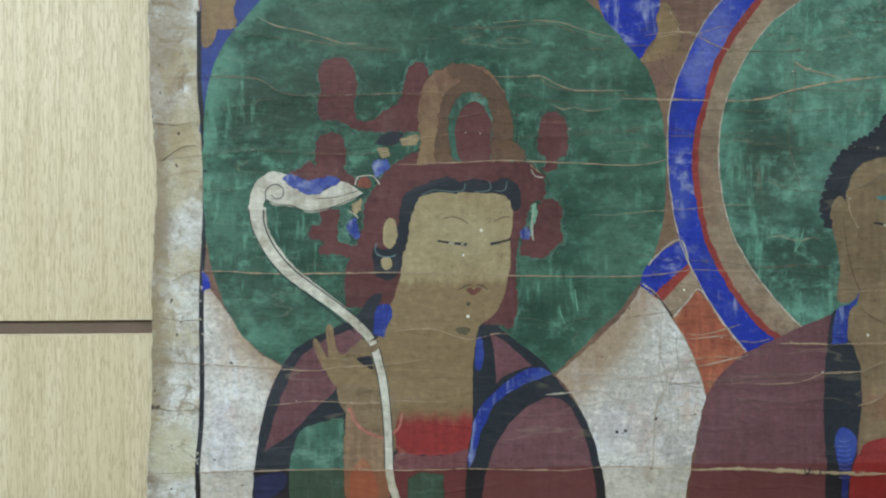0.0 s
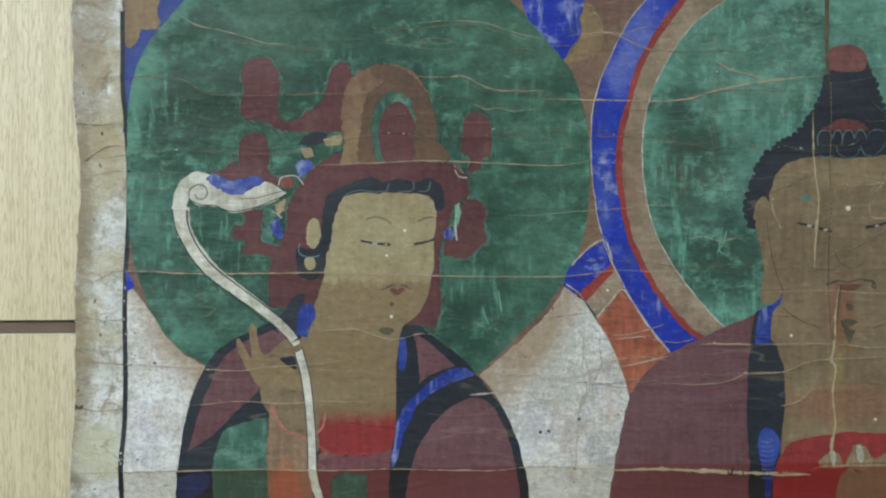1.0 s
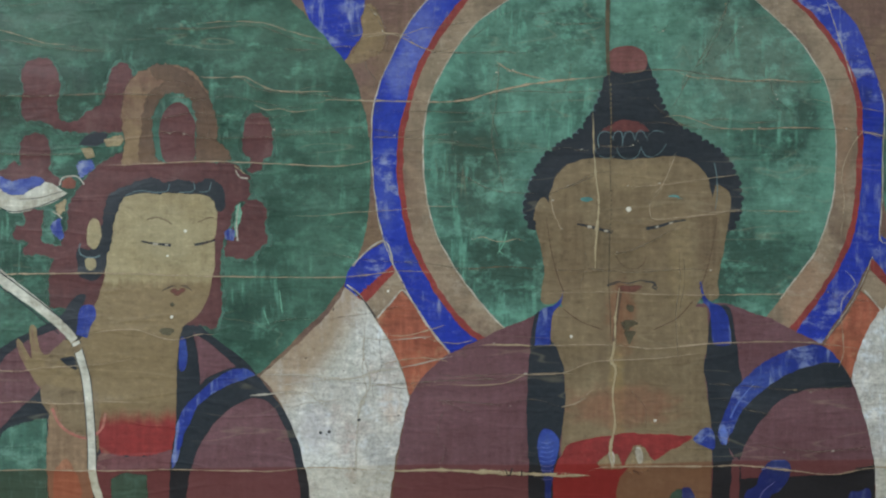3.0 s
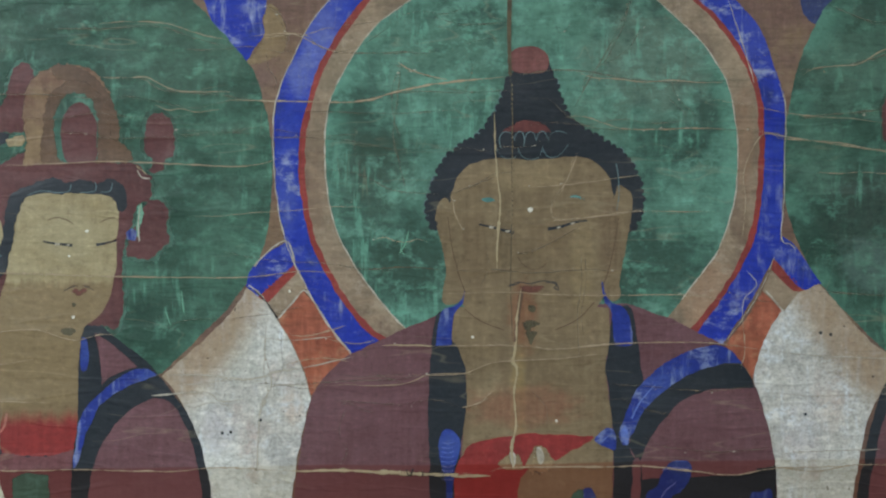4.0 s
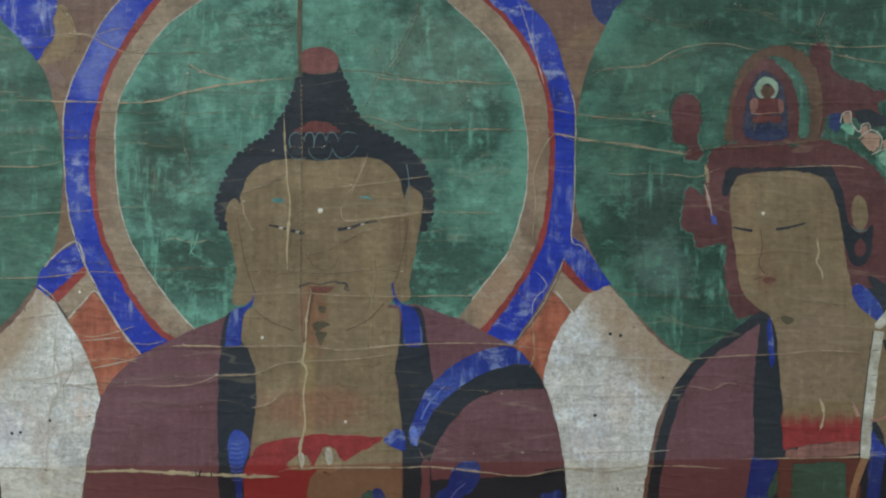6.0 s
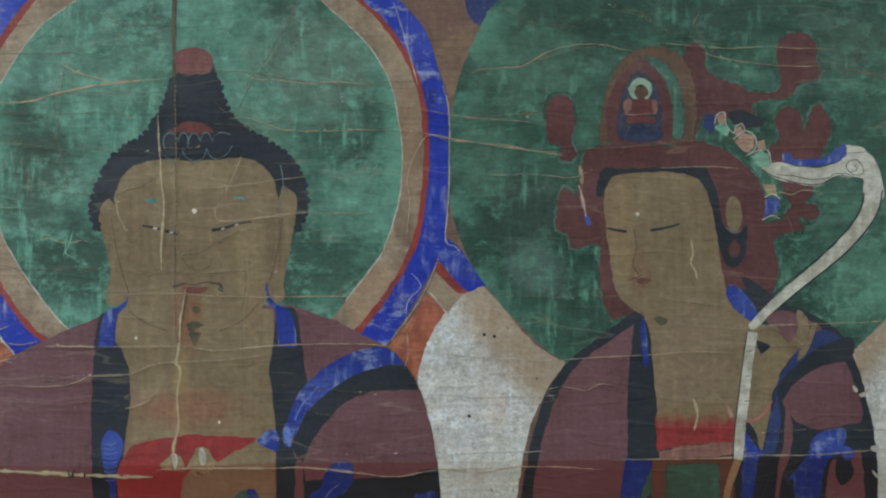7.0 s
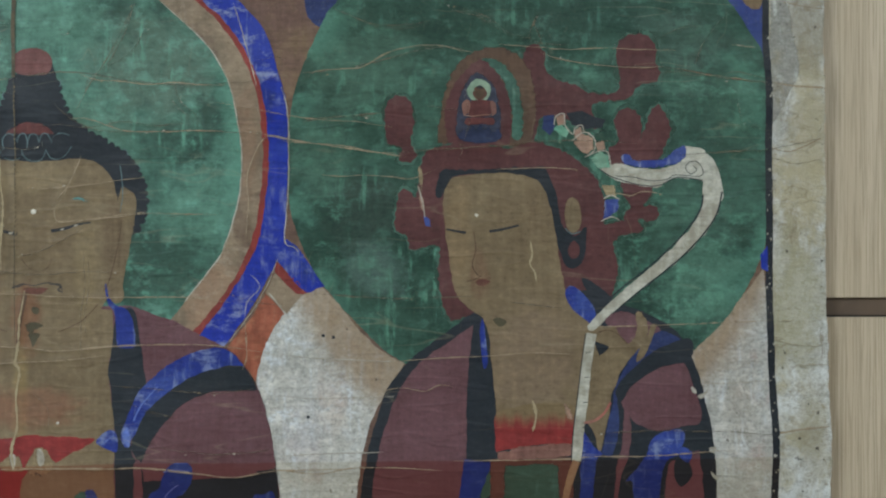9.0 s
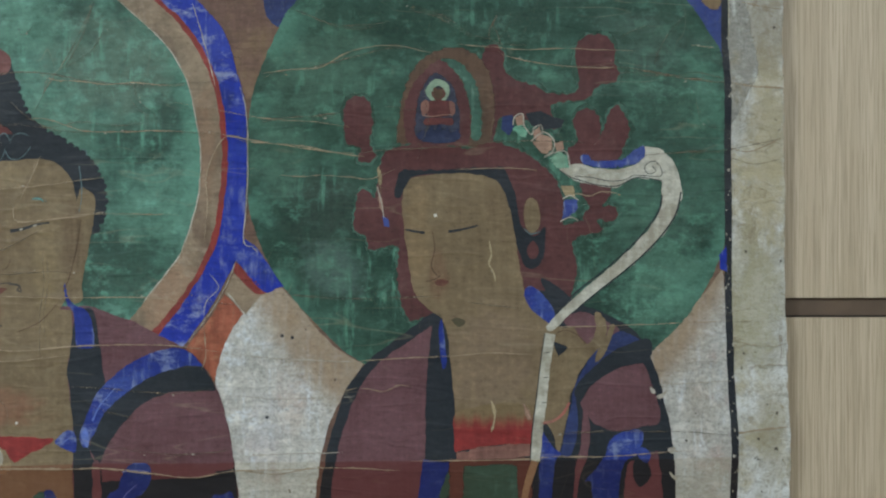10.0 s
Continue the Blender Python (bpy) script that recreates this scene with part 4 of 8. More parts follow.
fold("crease", "crease", 1.4, 1.6, [(560.7, 187.1), (578.7, 179.8), (602.8, 178.5), (632.9, 174.7), (663.0, 177.0), (687.1, 174.5), (717.2, 173.8)])
fold("crease", "crease_fine", 1.2, 1.4, [(554.5, 143.7), (566.6, 161.8), (571.5, 179.8), (590.8, 196.6), (601.8, 215.8), (612.1, 236.8), (619.4, 263.9)])
fold("crease", "crease", 1.4, 1.8, [(548.5, 137.7), (566.5, 138.9), (590.6, 131.6), (611.6, 125.5), (650.7, 124.7), (686.9, 125.7), (717.0, 125.0)])
fold("crease", "crease_fine", 1.2, 0.8, [(656.9, 161.4), (665.9, 150.5), (676.7, 141.4)])
fold("crease", "crease_fine", 1.0, 1.0, [(752.1, 179.1), (762.3, 180.2), (774.4, 186.2)])
fold("crease", "crease_fine", 1.0, 1.0, [(738.0, 126.1), (759.1, 121.8), (780.2, 118.7)])
fold("crease", "crease", 1.4, 1.4, [(252.5, -89.8), (264.6, -92.9), (282.6, -91.1), (300.7, -86.4), (315.8, -81.6)])
fold("crease", "crease", 1.4, 1.4, [(297.7, -96.0), (312.7, -99.7), (330.8, -101.0), (345.8, -97.4)])
fold("crease", "crease", 1.6, 1.4, [(249.4, -122.9), (270.5, -118.2), (294.6, -116.5), (318.6, -120.2)])
fold("crease", "crease_fine", 1.4, 1.4, [(228.2, -146.9), (246.3, -145.2), (270.4, -148.3), (294.5, -144.2)])
fold("crease", "crease", 1.2, 1.6, [(294.5, -145.4), (318.5, -144.3), (348.6, -145.6), (378.7, -143.3), (399.9, -135.0), (414.9, -133.2), (457.0, -134.0)])
fold("crease", "crease_fine", 1.4, 1.2, [(309.4, -164.7), (321.5, -164.7), (333.5, -171.4), (345.5, -173.9)])
fold("crease", "crease_fine", 1.0, 1.2, [(348.6, -164.8), (378.7, -164.4), (405.8, -160.9), (423.8, -164.0), (437.6, -170.0)])
fold("crease", "crease", 1.8, 2.2, [(447.9, -168.3), (456.9, -164.1), (466.0, -159.3)])
fold("crease", "crease_fine", 1.2, 1.2, [(431.4, 61.2), (451.8, 65.9), (473.0, 77.9), (491.0, 80.2), (498.9, 85.0)])
fold("crease", "crease", 1.2, 1.6, [(563.3, 98.0), (557.3, 92.6), (553.0, 77.5), (545.1, 59.5), (534.8, 44.5), (537.2, 30.6), (560.1, 30.5), (584.2, 33.5), (614.3, 37.5), (632.3, 39.9)])
fold("crease", "crease_fine", 1.2, 1.2, [(632.3, 39.3), (650.4, 35.0), (680.5, 37.3), (704.6, 37.8)])
fold("crease", "crease_fine", 1.4, 1.4, [(493.7, -7.1), (514.8, -4.2), (532.9, 5.4), (554.0, 16.1), (572.1, 19.1)])
fold("crease", "crease_fine", 1.2, 1.2, [(433.4, -24.3), (469.5, -25.7), (505.7, -24.6)])
fold("crease", "crease_fine", 1.2, 1.4, [(523.7, -23.5), (547.8, -24.8), (571.9, -23.7), (605.0, -25.6)])
fold("crease", "crease_fine", 1.4, 1.0, [(569.5, -6.8), (570.6, -36.9), (565.7, -67.0), (568.0, -97.1)])
fold("crease", "crease", 1.2, 1.4, [(-196.3, 248.8), (-175.3, 237.9), (-145.2, 231.6), (-109.2, 220.5), (-85.1, 217.9)])
fold("crease", "crease_fine", 1.4, 1.6, [(-247.9, 184.2), (-217.8, 183.4), (-193.8, 181.4), (-184.8, 177.7)])
fold("crease", "crease_fine", 1.0, 1.0, [(-85.1, 217.9), (-61.1, 213.0), (-43.0, 212.8)])
fold("crease", "crease_fine", 1.2, 1.2, [(-242.2, 149.2), (-212.0, 152.6), (-187.9, 159.7), (-169.8, 161.4)])
fold("crease", "crease_fine", 1.2, 1.0, [(-157.1, 259.4), (-121.0, 260.3), (-84.8, 263.7), (-48.7, 261.0)])
fold("crease", "crease", 1.4, 1.6, [(53.5, 239.8), (89.6, 242.0), (122.7, 240.5), (143.8, 234.4), (167.8, 227.0), (188.8, 223.2)])
fold("crease", "crease", 1.4, 1.4, [(53.1, 183.2), (83.2, 181.8), (104.3, 182.9), (119.3, 175.5), (137.3, 168.2), (167.4, 166.8), (197.5, 166.6)])
fold("crease", "crease_fine", 1.0, 1.2, [(65.0, 161.5), (95.1, 161.3), (119.1, 156.3), (155.2, 150.0), (179.3, 154.6), (209.5, 160.4)])
fold("crease", "crease", 1.4, 1.4, [(215.9, 226.0), (234.0, 227.7), (252.1, 228.8), (270.1, 227.4), (279.1, 225.0)])
fold("crease", "crease_fine", 1.2, 1.2, [(231.2, 260.8), (243.2, 248.7), (252.1, 230.6), (254.9, 203.5)])
fold("crease", "crease_fine", 1.0, 1.2, [(230.9, 209.7), (235.0, 191.6), (242.7, 179.5), (240.8, 167.4)])
fold("crease", "crease_fine", 1.0, 1.0, [(136.9, 121.2), (167.0, 121.0), (197.2, 124.4), (221.3, 128.5)])
fold("crease", "crease_pale", 1.8, 1.8, [(174.2, -134.3), (189.3, -138.0), (213.3, -138.2), (237.4, -133.5), (255.6, -124.6)])
fold("crease", "crease_pale", 1.4, 1.4, [(135.0, -144.9), (165.1, -142.7), (195.3, -139.3), (231.4, -140.7)])
fold("crease", "crease_pale", 1.6, 1.6, [(232.5, -145.5), (249.4, -144.5), (273.5, -145.8)])
fold("crease", "crease_pale", 1.8, 2.2, [(230.5, -91.4), (229.1, -115.4), (228.4, -133.5), (232.5, -151.6), (225.1, -172.6), (222.0, -193.6)])
fold("crease", "crease_pale", 1.4, 1.4, [(149.9, -170.2), (165.0, -164.3), (180.0, -163.2), (192.1, -166.3)])
fold("crease", "crease_fine", 1.2, 1.2, [(840.4, 253.6), (855.5, 244.6), (879.5, 237.9), (909.6, 237.9), (933.7, 241.5)])
fold("crease", "crease", 1.0, 1.4, [(801.2, 181.5), (813.3, 188.7), (837.3, 191.0), (861.4, 193.4), (882.5, 205.4), (906.6, 213.8), (939.7, 216.2), (963.8, 211.3), (981.8, 207.1)])
fold("crease", "crease_fine", 1.4, 1.2, [(948.8, 260.7), (960.8, 252.3), (981.9, 247.4), (999.9, 236.6), (1024.0, 223.3)])
fold("crease", "crease_fine", 1.2, 1.0, [(792.1, 133.3), (813.2, 136.9), (843.3, 140.5), (879.4, 139.2)])
fold("crease", "crease", 1.0, 1.6, [(1048.1, 210.0), (1063.1, 204.0), (1090.2, 197.9), (1120.3, 194.3), (1156.4, 191.8), (1180.5, 193.0)])
fold("crease", "crease_fine", 1.4, 1.4, [(1186.5, 191.8), (1216.6, 186.9), (1246.7, 179.7), (1270.8, 182.0)])
fold("crease", "crease_fine", 1.4, 1.4, [(1198.5, 184.5), (1234.7, 183.3), (1258.7, 186.9), (1294.8, 177.8)])
fold("crease", "crease_fine", 1.2, 1.2, [(1213.6, 192.9), (1222.7, 217.0), (1237.7, 238.1), (1252.8, 251.9)])
fold("crease", "crease_fine", 1.0, 1.0, [(1177.5, 223.1), (1192.6, 232.1), (1210.6, 237.5)])
fold("crease", "crease_fine", 1.0, 1.0, [(1237.6, 135.7), (1258.7, 131.5), (1285.8, 127.8)])
fold("crease", "crease_fine", 1.0, 0.8, [(1252.7, 174.8), (1259.9, 150.7), (1264.7, 120.6)])
fold("crease", "crease", 1.6, 1.6, [(1294.8, 176.0), (1318.9, 171.7), (1352.0, 168.7)])
fold("crease", "crease", 1.8, 1.4, [(1307.0, 261.4), (1328.1, 256.6), (1352.1, 254.2)])
fold("crease", "crease_fine", 1.4, 1.4, [(1042.1, 241.3), (1048.1, 228.1), (1052.9, 214.2)])

# fine rubbed folds all over the cloth, short and nearly level
random.seed(21)
for _ in range(20):
    x, z, span = random.uniform(-240, 1270), random.triangular(-262, 262, 150), random.uniform(35, 190)
    slope = random.gauss(0, 0.06)
    line = [(x + span * u, z + span * u * slope + random.gauss(0, 2.2)) for u in (0, 0.2, 0.4, 0.6, 0.8, 1.0)]
    fold("crease", random.choice(("crease", "crease_fine", "crease_fine")), random.uniform(0.7, 1.6), random.uniform(0.7, 1.6), [p for p in line if p[0] < 1300])
for _ in range(6):
    x, z, span = random.uniform(-240, 1270), random.uniform(-200, 250), random.uniform(30, 90)
    fold("crease", "crease_fine", 1.1, 1.0, [(x + random.gauss(0, 2.5) + u * random.choice((-8, 0, 8)), z - span * u) for u in (0, 0.25, 0.5, 0.75, 1.0)])
SHEET += RIDGES
CREST = np.array(CREST)

# ---- the painted shapes ----
patch("border_cloth", "border", 0, [(-312.7, 401.8), (-312.7, 401.8), (-312.2, 302.8), (-311.3, 254.8), (-309.5, 176.8), (-306.3, 116.8), (-304.3, 62.8), (-307.0, 14.8), (-309.8, -33.2), (-310.2, -93.2), (-310.6, -153.1), (-313.5, -213.1), (-316.2, -262.3), (-318.1, -363.1), (-318.1, -363.1), (1357.6, -366.0), (1357.6, -366.0), (1357.7, -265.2), (1359.0, -210.0), (1356.6, -156.0), (1354.9, -72.0), (1353.2, -6.0), (1353.2, 66.0), (1352.1, 113.9), (1350.9, 173.9), (1351.0, 245.9), (1351.1, 299.9), (1350.0, 392.9), (1350.0, 392.9)])
patch("painted_field", "brown", 1, [(-256.5, 374.4), (-256.5, 374.4), (-257.4, 248.4), (-256.9, 146.4), (-253.1, 86.4), (-253.0, 26.4), (-256.3, -21.6), (-257.4, -93.5), (-260.6, -201.5), (-263.3, -333.5), (-263.3, -333.5), (1298.8, -335.9), (1298.8, -335.9), (1298.9, -265.1), (1296.6, -155.9), (1293.1, -72.0), (1292.0, 0.0), (1292.1, 84.0), (1291.0, 174.0), (1288.7, 366.0), (1288.7, 366.0)])
patch("painted_sky", "sky_worn", 2, [(-255.4, 356.4), (-255.4, 356.4), (-131.8, 355.5), (-131.8, 355.5), (-210.7, 230.1), (-257.1, 125.4), (-257.1, 125.4)])
patch("painted_cloud", "ochre", 3, [(-255.8, 302.4), (-255.8, 302.4), (-204.2, 302.0), (-204.2, 302.0), (-216.5, 266.1), (-219.6, 252.9), (-216.7, 239.1), (-228.7, 233.2), (-237.7, 235.1), (-242.0, 221.3), (-249.8, 215.4), (-255.8, 217.2), (-255.8, 217.2)])
patch("painted_sky", "blue", 2, [(132.1, 353.6), (132.1, 353.6), (288.1, 352.5), (288.1, 352.5), (239.6, 286.8), (232.2, 253.9), (227.3, 243.7), (230.2, 229.9), (218.1, 212.0), (207.8, 198.3), (191.0, 197.2), (191.0, 197.2)])
patch("painted_cloud", "ochre", 3, [(234.6, 259.9), (245.4, 253.8), (254.2, 226.7), (249.9, 208.8), (230.0, 198.1), (209.0, 195.9), (221.1, 212.0), (230.2, 226.9), (228.5, 241.9)])
patch("painted_sky", "darkblue", 2, [(797.7, 309.7), (797.7, 309.7), (854.7, 309.3), (854.7, 309.3), (836.4, 249.5), (821.3, 234.5), (806.3, 243.6), (800.4, 255.7)])
patch("painted_sky", "sky_worn", 2, [(1220.3, 336.0), (1220.3, 336.0), (1288.7, 336.0), (1288.7, 336.0), (1289.8, 198.0), (1289.8, 198.0), (1274.2, 222.0), (1250.2, 252.0)])
patch("painted_cloud", "ochre", 3, [(1263.4, 264.0), (1274.2, 253.2), (1283.2, 255.0), (1286.2, 270.0), (1274.3, 282.0), (1263.5, 276.0)])
patch("painted_cloth", "whitecloth1", 2, [(-255.8, -36.6), (-255.8, -36.6), (-246.3, -42.6), (-246.3, -42.6), (-224.9, -72.8), (-198.1, -107.2), (-171.3, -124.2), (-171.3, -124.2), (-184.6, -148.1), (-192.6, -178.0), (-198.9, -213.9), (-203.4, -263.1), (-205.1, -327.9), (-205.1, -327.9), (-261.5, -327.5), (-261.5, -327.5), (-261.0, -262.7), (-257.9, -153.5)])
patch("painted_flake", "blue", 4, [(-256.3, -20.4), (-256.3, -20.4), (-249.8, -27.6), (-249.8, -27.6), (-247.4, -39.6), (-247.4, -39.6), (-252.3, -41.4), (-252.3, -41.4), (-256.5, -44.4), (-256.5, -44.4)])
patch("painted_cloth", "whitecloth2", 4, [(212.1, -38.7), (212.1, -38.7), (225.2, -49.0), (241.2, -74.3), (259.0, -103.2), (270.8, -133.3), (277.8, -157.4), (277.8, -157.4), (269.2, -193.3), (261.1, -235.2), (256.6, -266.4), (254.4, -331.2), (254.4, -331.2), (175.2, -330.6), (175.2, -330.6), (170.9, -265.8), (162.8, -222.5), (149.3, -180.4), (131.5, -150.3), (119.6, -135.2), (119.6, -135.2), (146.8, -111.4), (177.0, -84.7), (198.1, -60.8)])
patch("painted_cloth", "whitecloth3", 4, [(816.7, -40.2), (816.7, -40.2), (801.7, -45.5), (786.6, -59.2), (768.5, -80.1), (755.1, -110.0), (747.2, -140.0), (747.2, -140.0), (751.2, -170.0), (761.8, -206.0), (768.8, -236.1), (773.4, -267.3), (774.3, -332.1), (774.3, -332.1), (849.8, -332.5), (849.8, -332.5), (853.8, -267.7), (860.7, -218.6), (869.9, -182.7), (885.1, -152.7), (905.0, -121.7), (905.0, -121.7), (876.3, -104.7), (852.5, -80.6), (831.6, -53.5)])
patch("painted_cloth", "whitecloth4", 2, [(1287.2, -19.2), (1287.2, -19.2), (1276.9, -36.0), (1255.9, -59.9), (1231.9, -89.9), (1209.1, -107.9), (1209.1, -107.9), (1213.8, -155.9), (1222.8, -215.9), (1228.7, -265.1), (1228.7, -329.8), (1228.7, -329.8), (1298.9, -329.9), (1298.9, -329.9), (1298.9, -265.1), (1296.6, -155.9), (1293.1, -72.0)])
patch("worn_cloth", "worn_grey", 1, [(1293.5, 288.0), (1293.5, 288.0), (1307.9, 288.0), (1307.9, 288.0), (1315.0, 252.0), (1318.0, 228.0), (1324.0, 207.0), (1324.0, 183.6), (1313.1, 165.6), (1303.5, 144.0), (1294.5, 124.8), (1294.5, 124.8)])
patch("painted_flake", "blue", 4, [(1283.6, -7.2), (1283.6, -7.2), (1292.6, 4.8), (1292.6, 4.8), (1293.2, -25.2), (1293.2, -25.2), (1284.8, -21.6), (1284.8, -21.6)])
patch("painted_panel", "orange", 5, [(270.2, -44.5), (270.2, -44.5), (286.3, -64.4), (308.8, -97.6), (323.7, -112.1), (323.7, -112.1), (308.6, -127.6), (284.5, -151.4), (277.2, -155.6), (277.2, -155.6), (271.4, -130.3), (257.8, -100.2), (243.0, -74.3), (243.0, -74.3)])
patch("painted_stripe", "ring_tan", 6, [(231.2, -55.0), (231.2, -55.0), (262.6, -22.9), (262.6, -22.9), (273.3, -42.1), (273.3, -42.1), (244.2, -73.7), (244.2, -73.7)])
patch("painted_stripe", "ring_red", 7, [(221.0, -49.0), (221.0, -49.0), (252.4, -24.0), (259.6, -16.9), (259.6, -16.9), (263.8, -24.1), (263.8, -24.1), (233.6, -56.3), (233.6, -56.3), (225.2, -53.2)])
patch("painted_stripe", "blue", 7, [(209.7, -40.5), (209.7, -40.5), (213.4, -24.9), (225.5, -10.0), (252.6, 7.8), (252.6, 7.8), (261.5, -8.5), (261.5, -8.5), (258.4, -19.2), (228.2, -46.0), (222.2, -50.8), (222.2, -50.8)])
patch("painted_panel", "orange", 5, [(757.9, -47.0), (757.9, -47.0), (779.4, -68.2), (779.4, -68.2), (765.5, -86.1), (755.1, -110.0), (746.6, -140.0), (746.6, -140.0), (738.2, -127.9), (713.1, -109.8), (713.1, -109.8), (741.5, -73.9)])
patch("painted_stripe", "ring_tan", 6, [(767.6, -24.9), (767.6, -24.9), (797.5, -47.3), (797.5, -47.3), (780.6, -68.8), (780.6, -68.8), (757.9, -47.0), (757.9, -47.0)])
patch("painted_stripe", "ring_red", 7, [(768.9, -15.9), (768.9, -15.9), (774.8, -17.7), (802.9, -46.1), (802.9, -46.1), (795.7, -47.9), (786.7, -44.2), (767.6, -24.9), (767.6, -24.9)])
patch("painted_stripe", "blue", 7, [(779.8, 11.0), (779.8, 11.0), (792.9, 0.8), (810.8, -26.3), (820.9, -39.6), (820.9, -39.6), (813.7, -41.4), (798.7, -44.9), (774.8, -17.7), (768.9, -11.1), (768.9, -11.1)])
patch("painted_halo", "halo1", 3, [(-173.0, -121.1), (-173.0, -121.1), (-201.1, -102.9), (-224.9, -72.8), (-243.8, -27.7), (-253.0, 26.4), (-254.9, 92.4), (-249.6, 164.4), (-236.1, 209.3), (-210.6, 245.1), (-168.3, 289.8), (-108.1, 325.3), (-6.5, 342.6), (83.9, 320.9), (131.6, 287.6), (158.4, 260.4), (191.2, 224.2), (219.1, 188.0), (232.6, 142.9), (238.2, 88.9), (232.9, 22.9), (219.4, -19.0), (189.1, -63.7), (158.9, -93.5), (119.6, -132.2), (119.6, -132.2), (-27.9, -209.2)])
patch("painted_halo", "halo3", 3, [(904.9, -120.8), (904.9, -120.8), (884.0, -107.6), (848.0, -71.5), (821.0, -41.5), (800.1, -5.5), (783.9, 42.5), (781.0, 90.5), (785.2, 144.5), (797.3, 192.5), (815.3, 234.4), (835.1, 264.4), (884.4, 312.4), (956.4, 336.3), (1040.4, 342.2), (1136.3, 333.1), (1214.3, 300.0), (1250.2, 264.0), (1271.2, 231.0), (1286.2, 207.0), (1290.9, 156.0), (1292.7, 84.0), (1290.8, 30.0), (1286.0, -6.0), (1267.9, -44.9), (1240.9, -80.9), (1209.1, -110.9), (1209.1, -110.9), (1075.8, -191.7)])
patch("halo_ring", "blue", 5, [(321.4, -111.7), (321.4, -111.7), (294.6, -77.4), (276.8, -47.3), (259.0, -11.2), (247.2, 24.9), (240.3, 84.9), (240.6, 138.9), (248.0, 174.8), (260.2, 201.7), (278.4, 237.6), (299.5, 264.5), (344.8, 315.2), (417.0, 353.8), (512.5, 368.3), (603.0, 355.8), (680.7, 313.3), (731.4, 262.1), (755.3, 234.9), (770.1, 195.8), (780.6, 153.8), (782.1, 105.8), (780.7, 63.8), (778.0, 9.8), (768.9, -14.1), (753.7, -44.0), (735.5, -73.9), (712.6, -105.0), (712.6, -105.0), (521.9, -192.7)])
patch("halo_ring", "ring_red", 6, [(349.7, -96.9), (349.7, -96.9), (330.6, -80.6), (303.8, -44.5), (283.0, -5.3), (274.2, 24.7), (266.6, 66.7), (265.7, 108.7), (274.9, 150.7), (290.2, 198.6), (308.3, 228.5), (335.5, 264.3), (380.8, 309.0), (440.9, 338.7), (513.6, 349.1), (584.9, 337.9), (647.7, 307.5), (693.7, 262.3), (720.5, 235.1), (739.5, 205.0), (753.1, 171.9), (760.7, 123.9), (760.4, 81.9), (754.1, 28.0), (746.1, -2.0), (729.8, -31.9), (708.6, -64.8), (685.6, -92.8), (685.6, -92.8), (522.0, -180.7)])
patch("halo_ring", "ring_tan", 7, [(358.7, -95.8), (358.7, -95.8), (339.6, -80.7), (312.8, -47.5), (290.2, -5.4), (280.2, 24.7), (273.2, 66.7), (272.9, 108.7), (280.9, 150.6), (296.1, 195.5), (317.3, 228.4), (344.5, 264.3), (386.8, 306.0), (446.9, 332.7), (514.1, 342.5), (578.9, 331.9), (641.7, 303.4), (686.5, 262.3), (710.3, 238.2), (731.1, 208.1), (747.1, 172.0), (754.7, 123.9), (754.4, 82.0), (748.1, 28.0), (738.9, -1.9), (723.8, -31.8), (702.6, -61.7), (680.3, -88.0), (680.3, -88.0), (522.0, -168.7)])
patch("painted_halo", "halo2", 8, [(379.7, -85.7), (379.7, -85.7), (360.6, -65.8), (336.8, -35.6), (316.0, -2.5), (304.2, 24.5), (295.4, 66.6), (293.9, 114.6), (298.9, 150.5), (311.1, 180.5), (332.3, 216.3), (356.4, 243.2), (386.5, 264.0), (422.7, 293.8), (464.8, 311.6), (514.6, 318.5), (566.7, 309.8), (614.6, 286.7), (647.5, 262.5), (674.3, 238.4), (698.2, 214.3), (719.0, 178.1), (727.8, 142.1), (732.4, 106.1), (730.3, 58.1), (721.1, 22.2), (708.9, -7.8), (690.8, -31.7), (672.6, -55.6), (656.3, -74.7), (656.3, -74.7), (522.1, -156.7)])
stroke("outline_stroke", "chalk", 9, 1.4, 1.0, [(321.4, -111.7), (294.6, -77.4), (276.8, -47.3), (259.0, -11.2), (247.2, 24.9), (239.7, 84.9), (240.0, 138.9), (248.0, 174.8), (260.2, 201.7), (278.4, 237.6), (299.5, 264.5)])
stroke("outline_stroke", "chalk", 9, 1.4, 0.9, [(379.7, -85.7), (360.6, -65.8), (336.8, -35.6), (316.0, -2.5), (304.2, 24.5), (295.4, 66.6), (293.9, 114.6), (298.9, 150.5), (311.1, 180.5), (332.3, 216.3), (356.4, 243.2), (386.5, 264.0)])
stroke("outline_stroke", "chalk", 9, 0.9, 1.4, [(647.5, 262.5), (674.3, 238.4), (698.2, 214.3), (719.0, 178.1), (727.8, 142.1), (732.4, 106.1), (730.3, 58.1), (721.1, 22.2), (708.9, -7.8), (690.8, -31.7), (672.6, -55.6)])
stroke("outline_stroke", "chalk", 9, 0.9, 0.9, [(775.9, 171.8), (781.8, 147.8), (782.7, 105.8), (781.9, 63.8), (778.6, 9.8), (788.2, 2.6), (792.9, -2.2)])
stroke("outline_stroke", "chalk", 9, 1.8, 0.9, [(244.2, -73.7), (258.1, -58.2), (271.4, -44.5), (286.3, -64.4), (308.8, -97.6), (320.8, -109.7)])
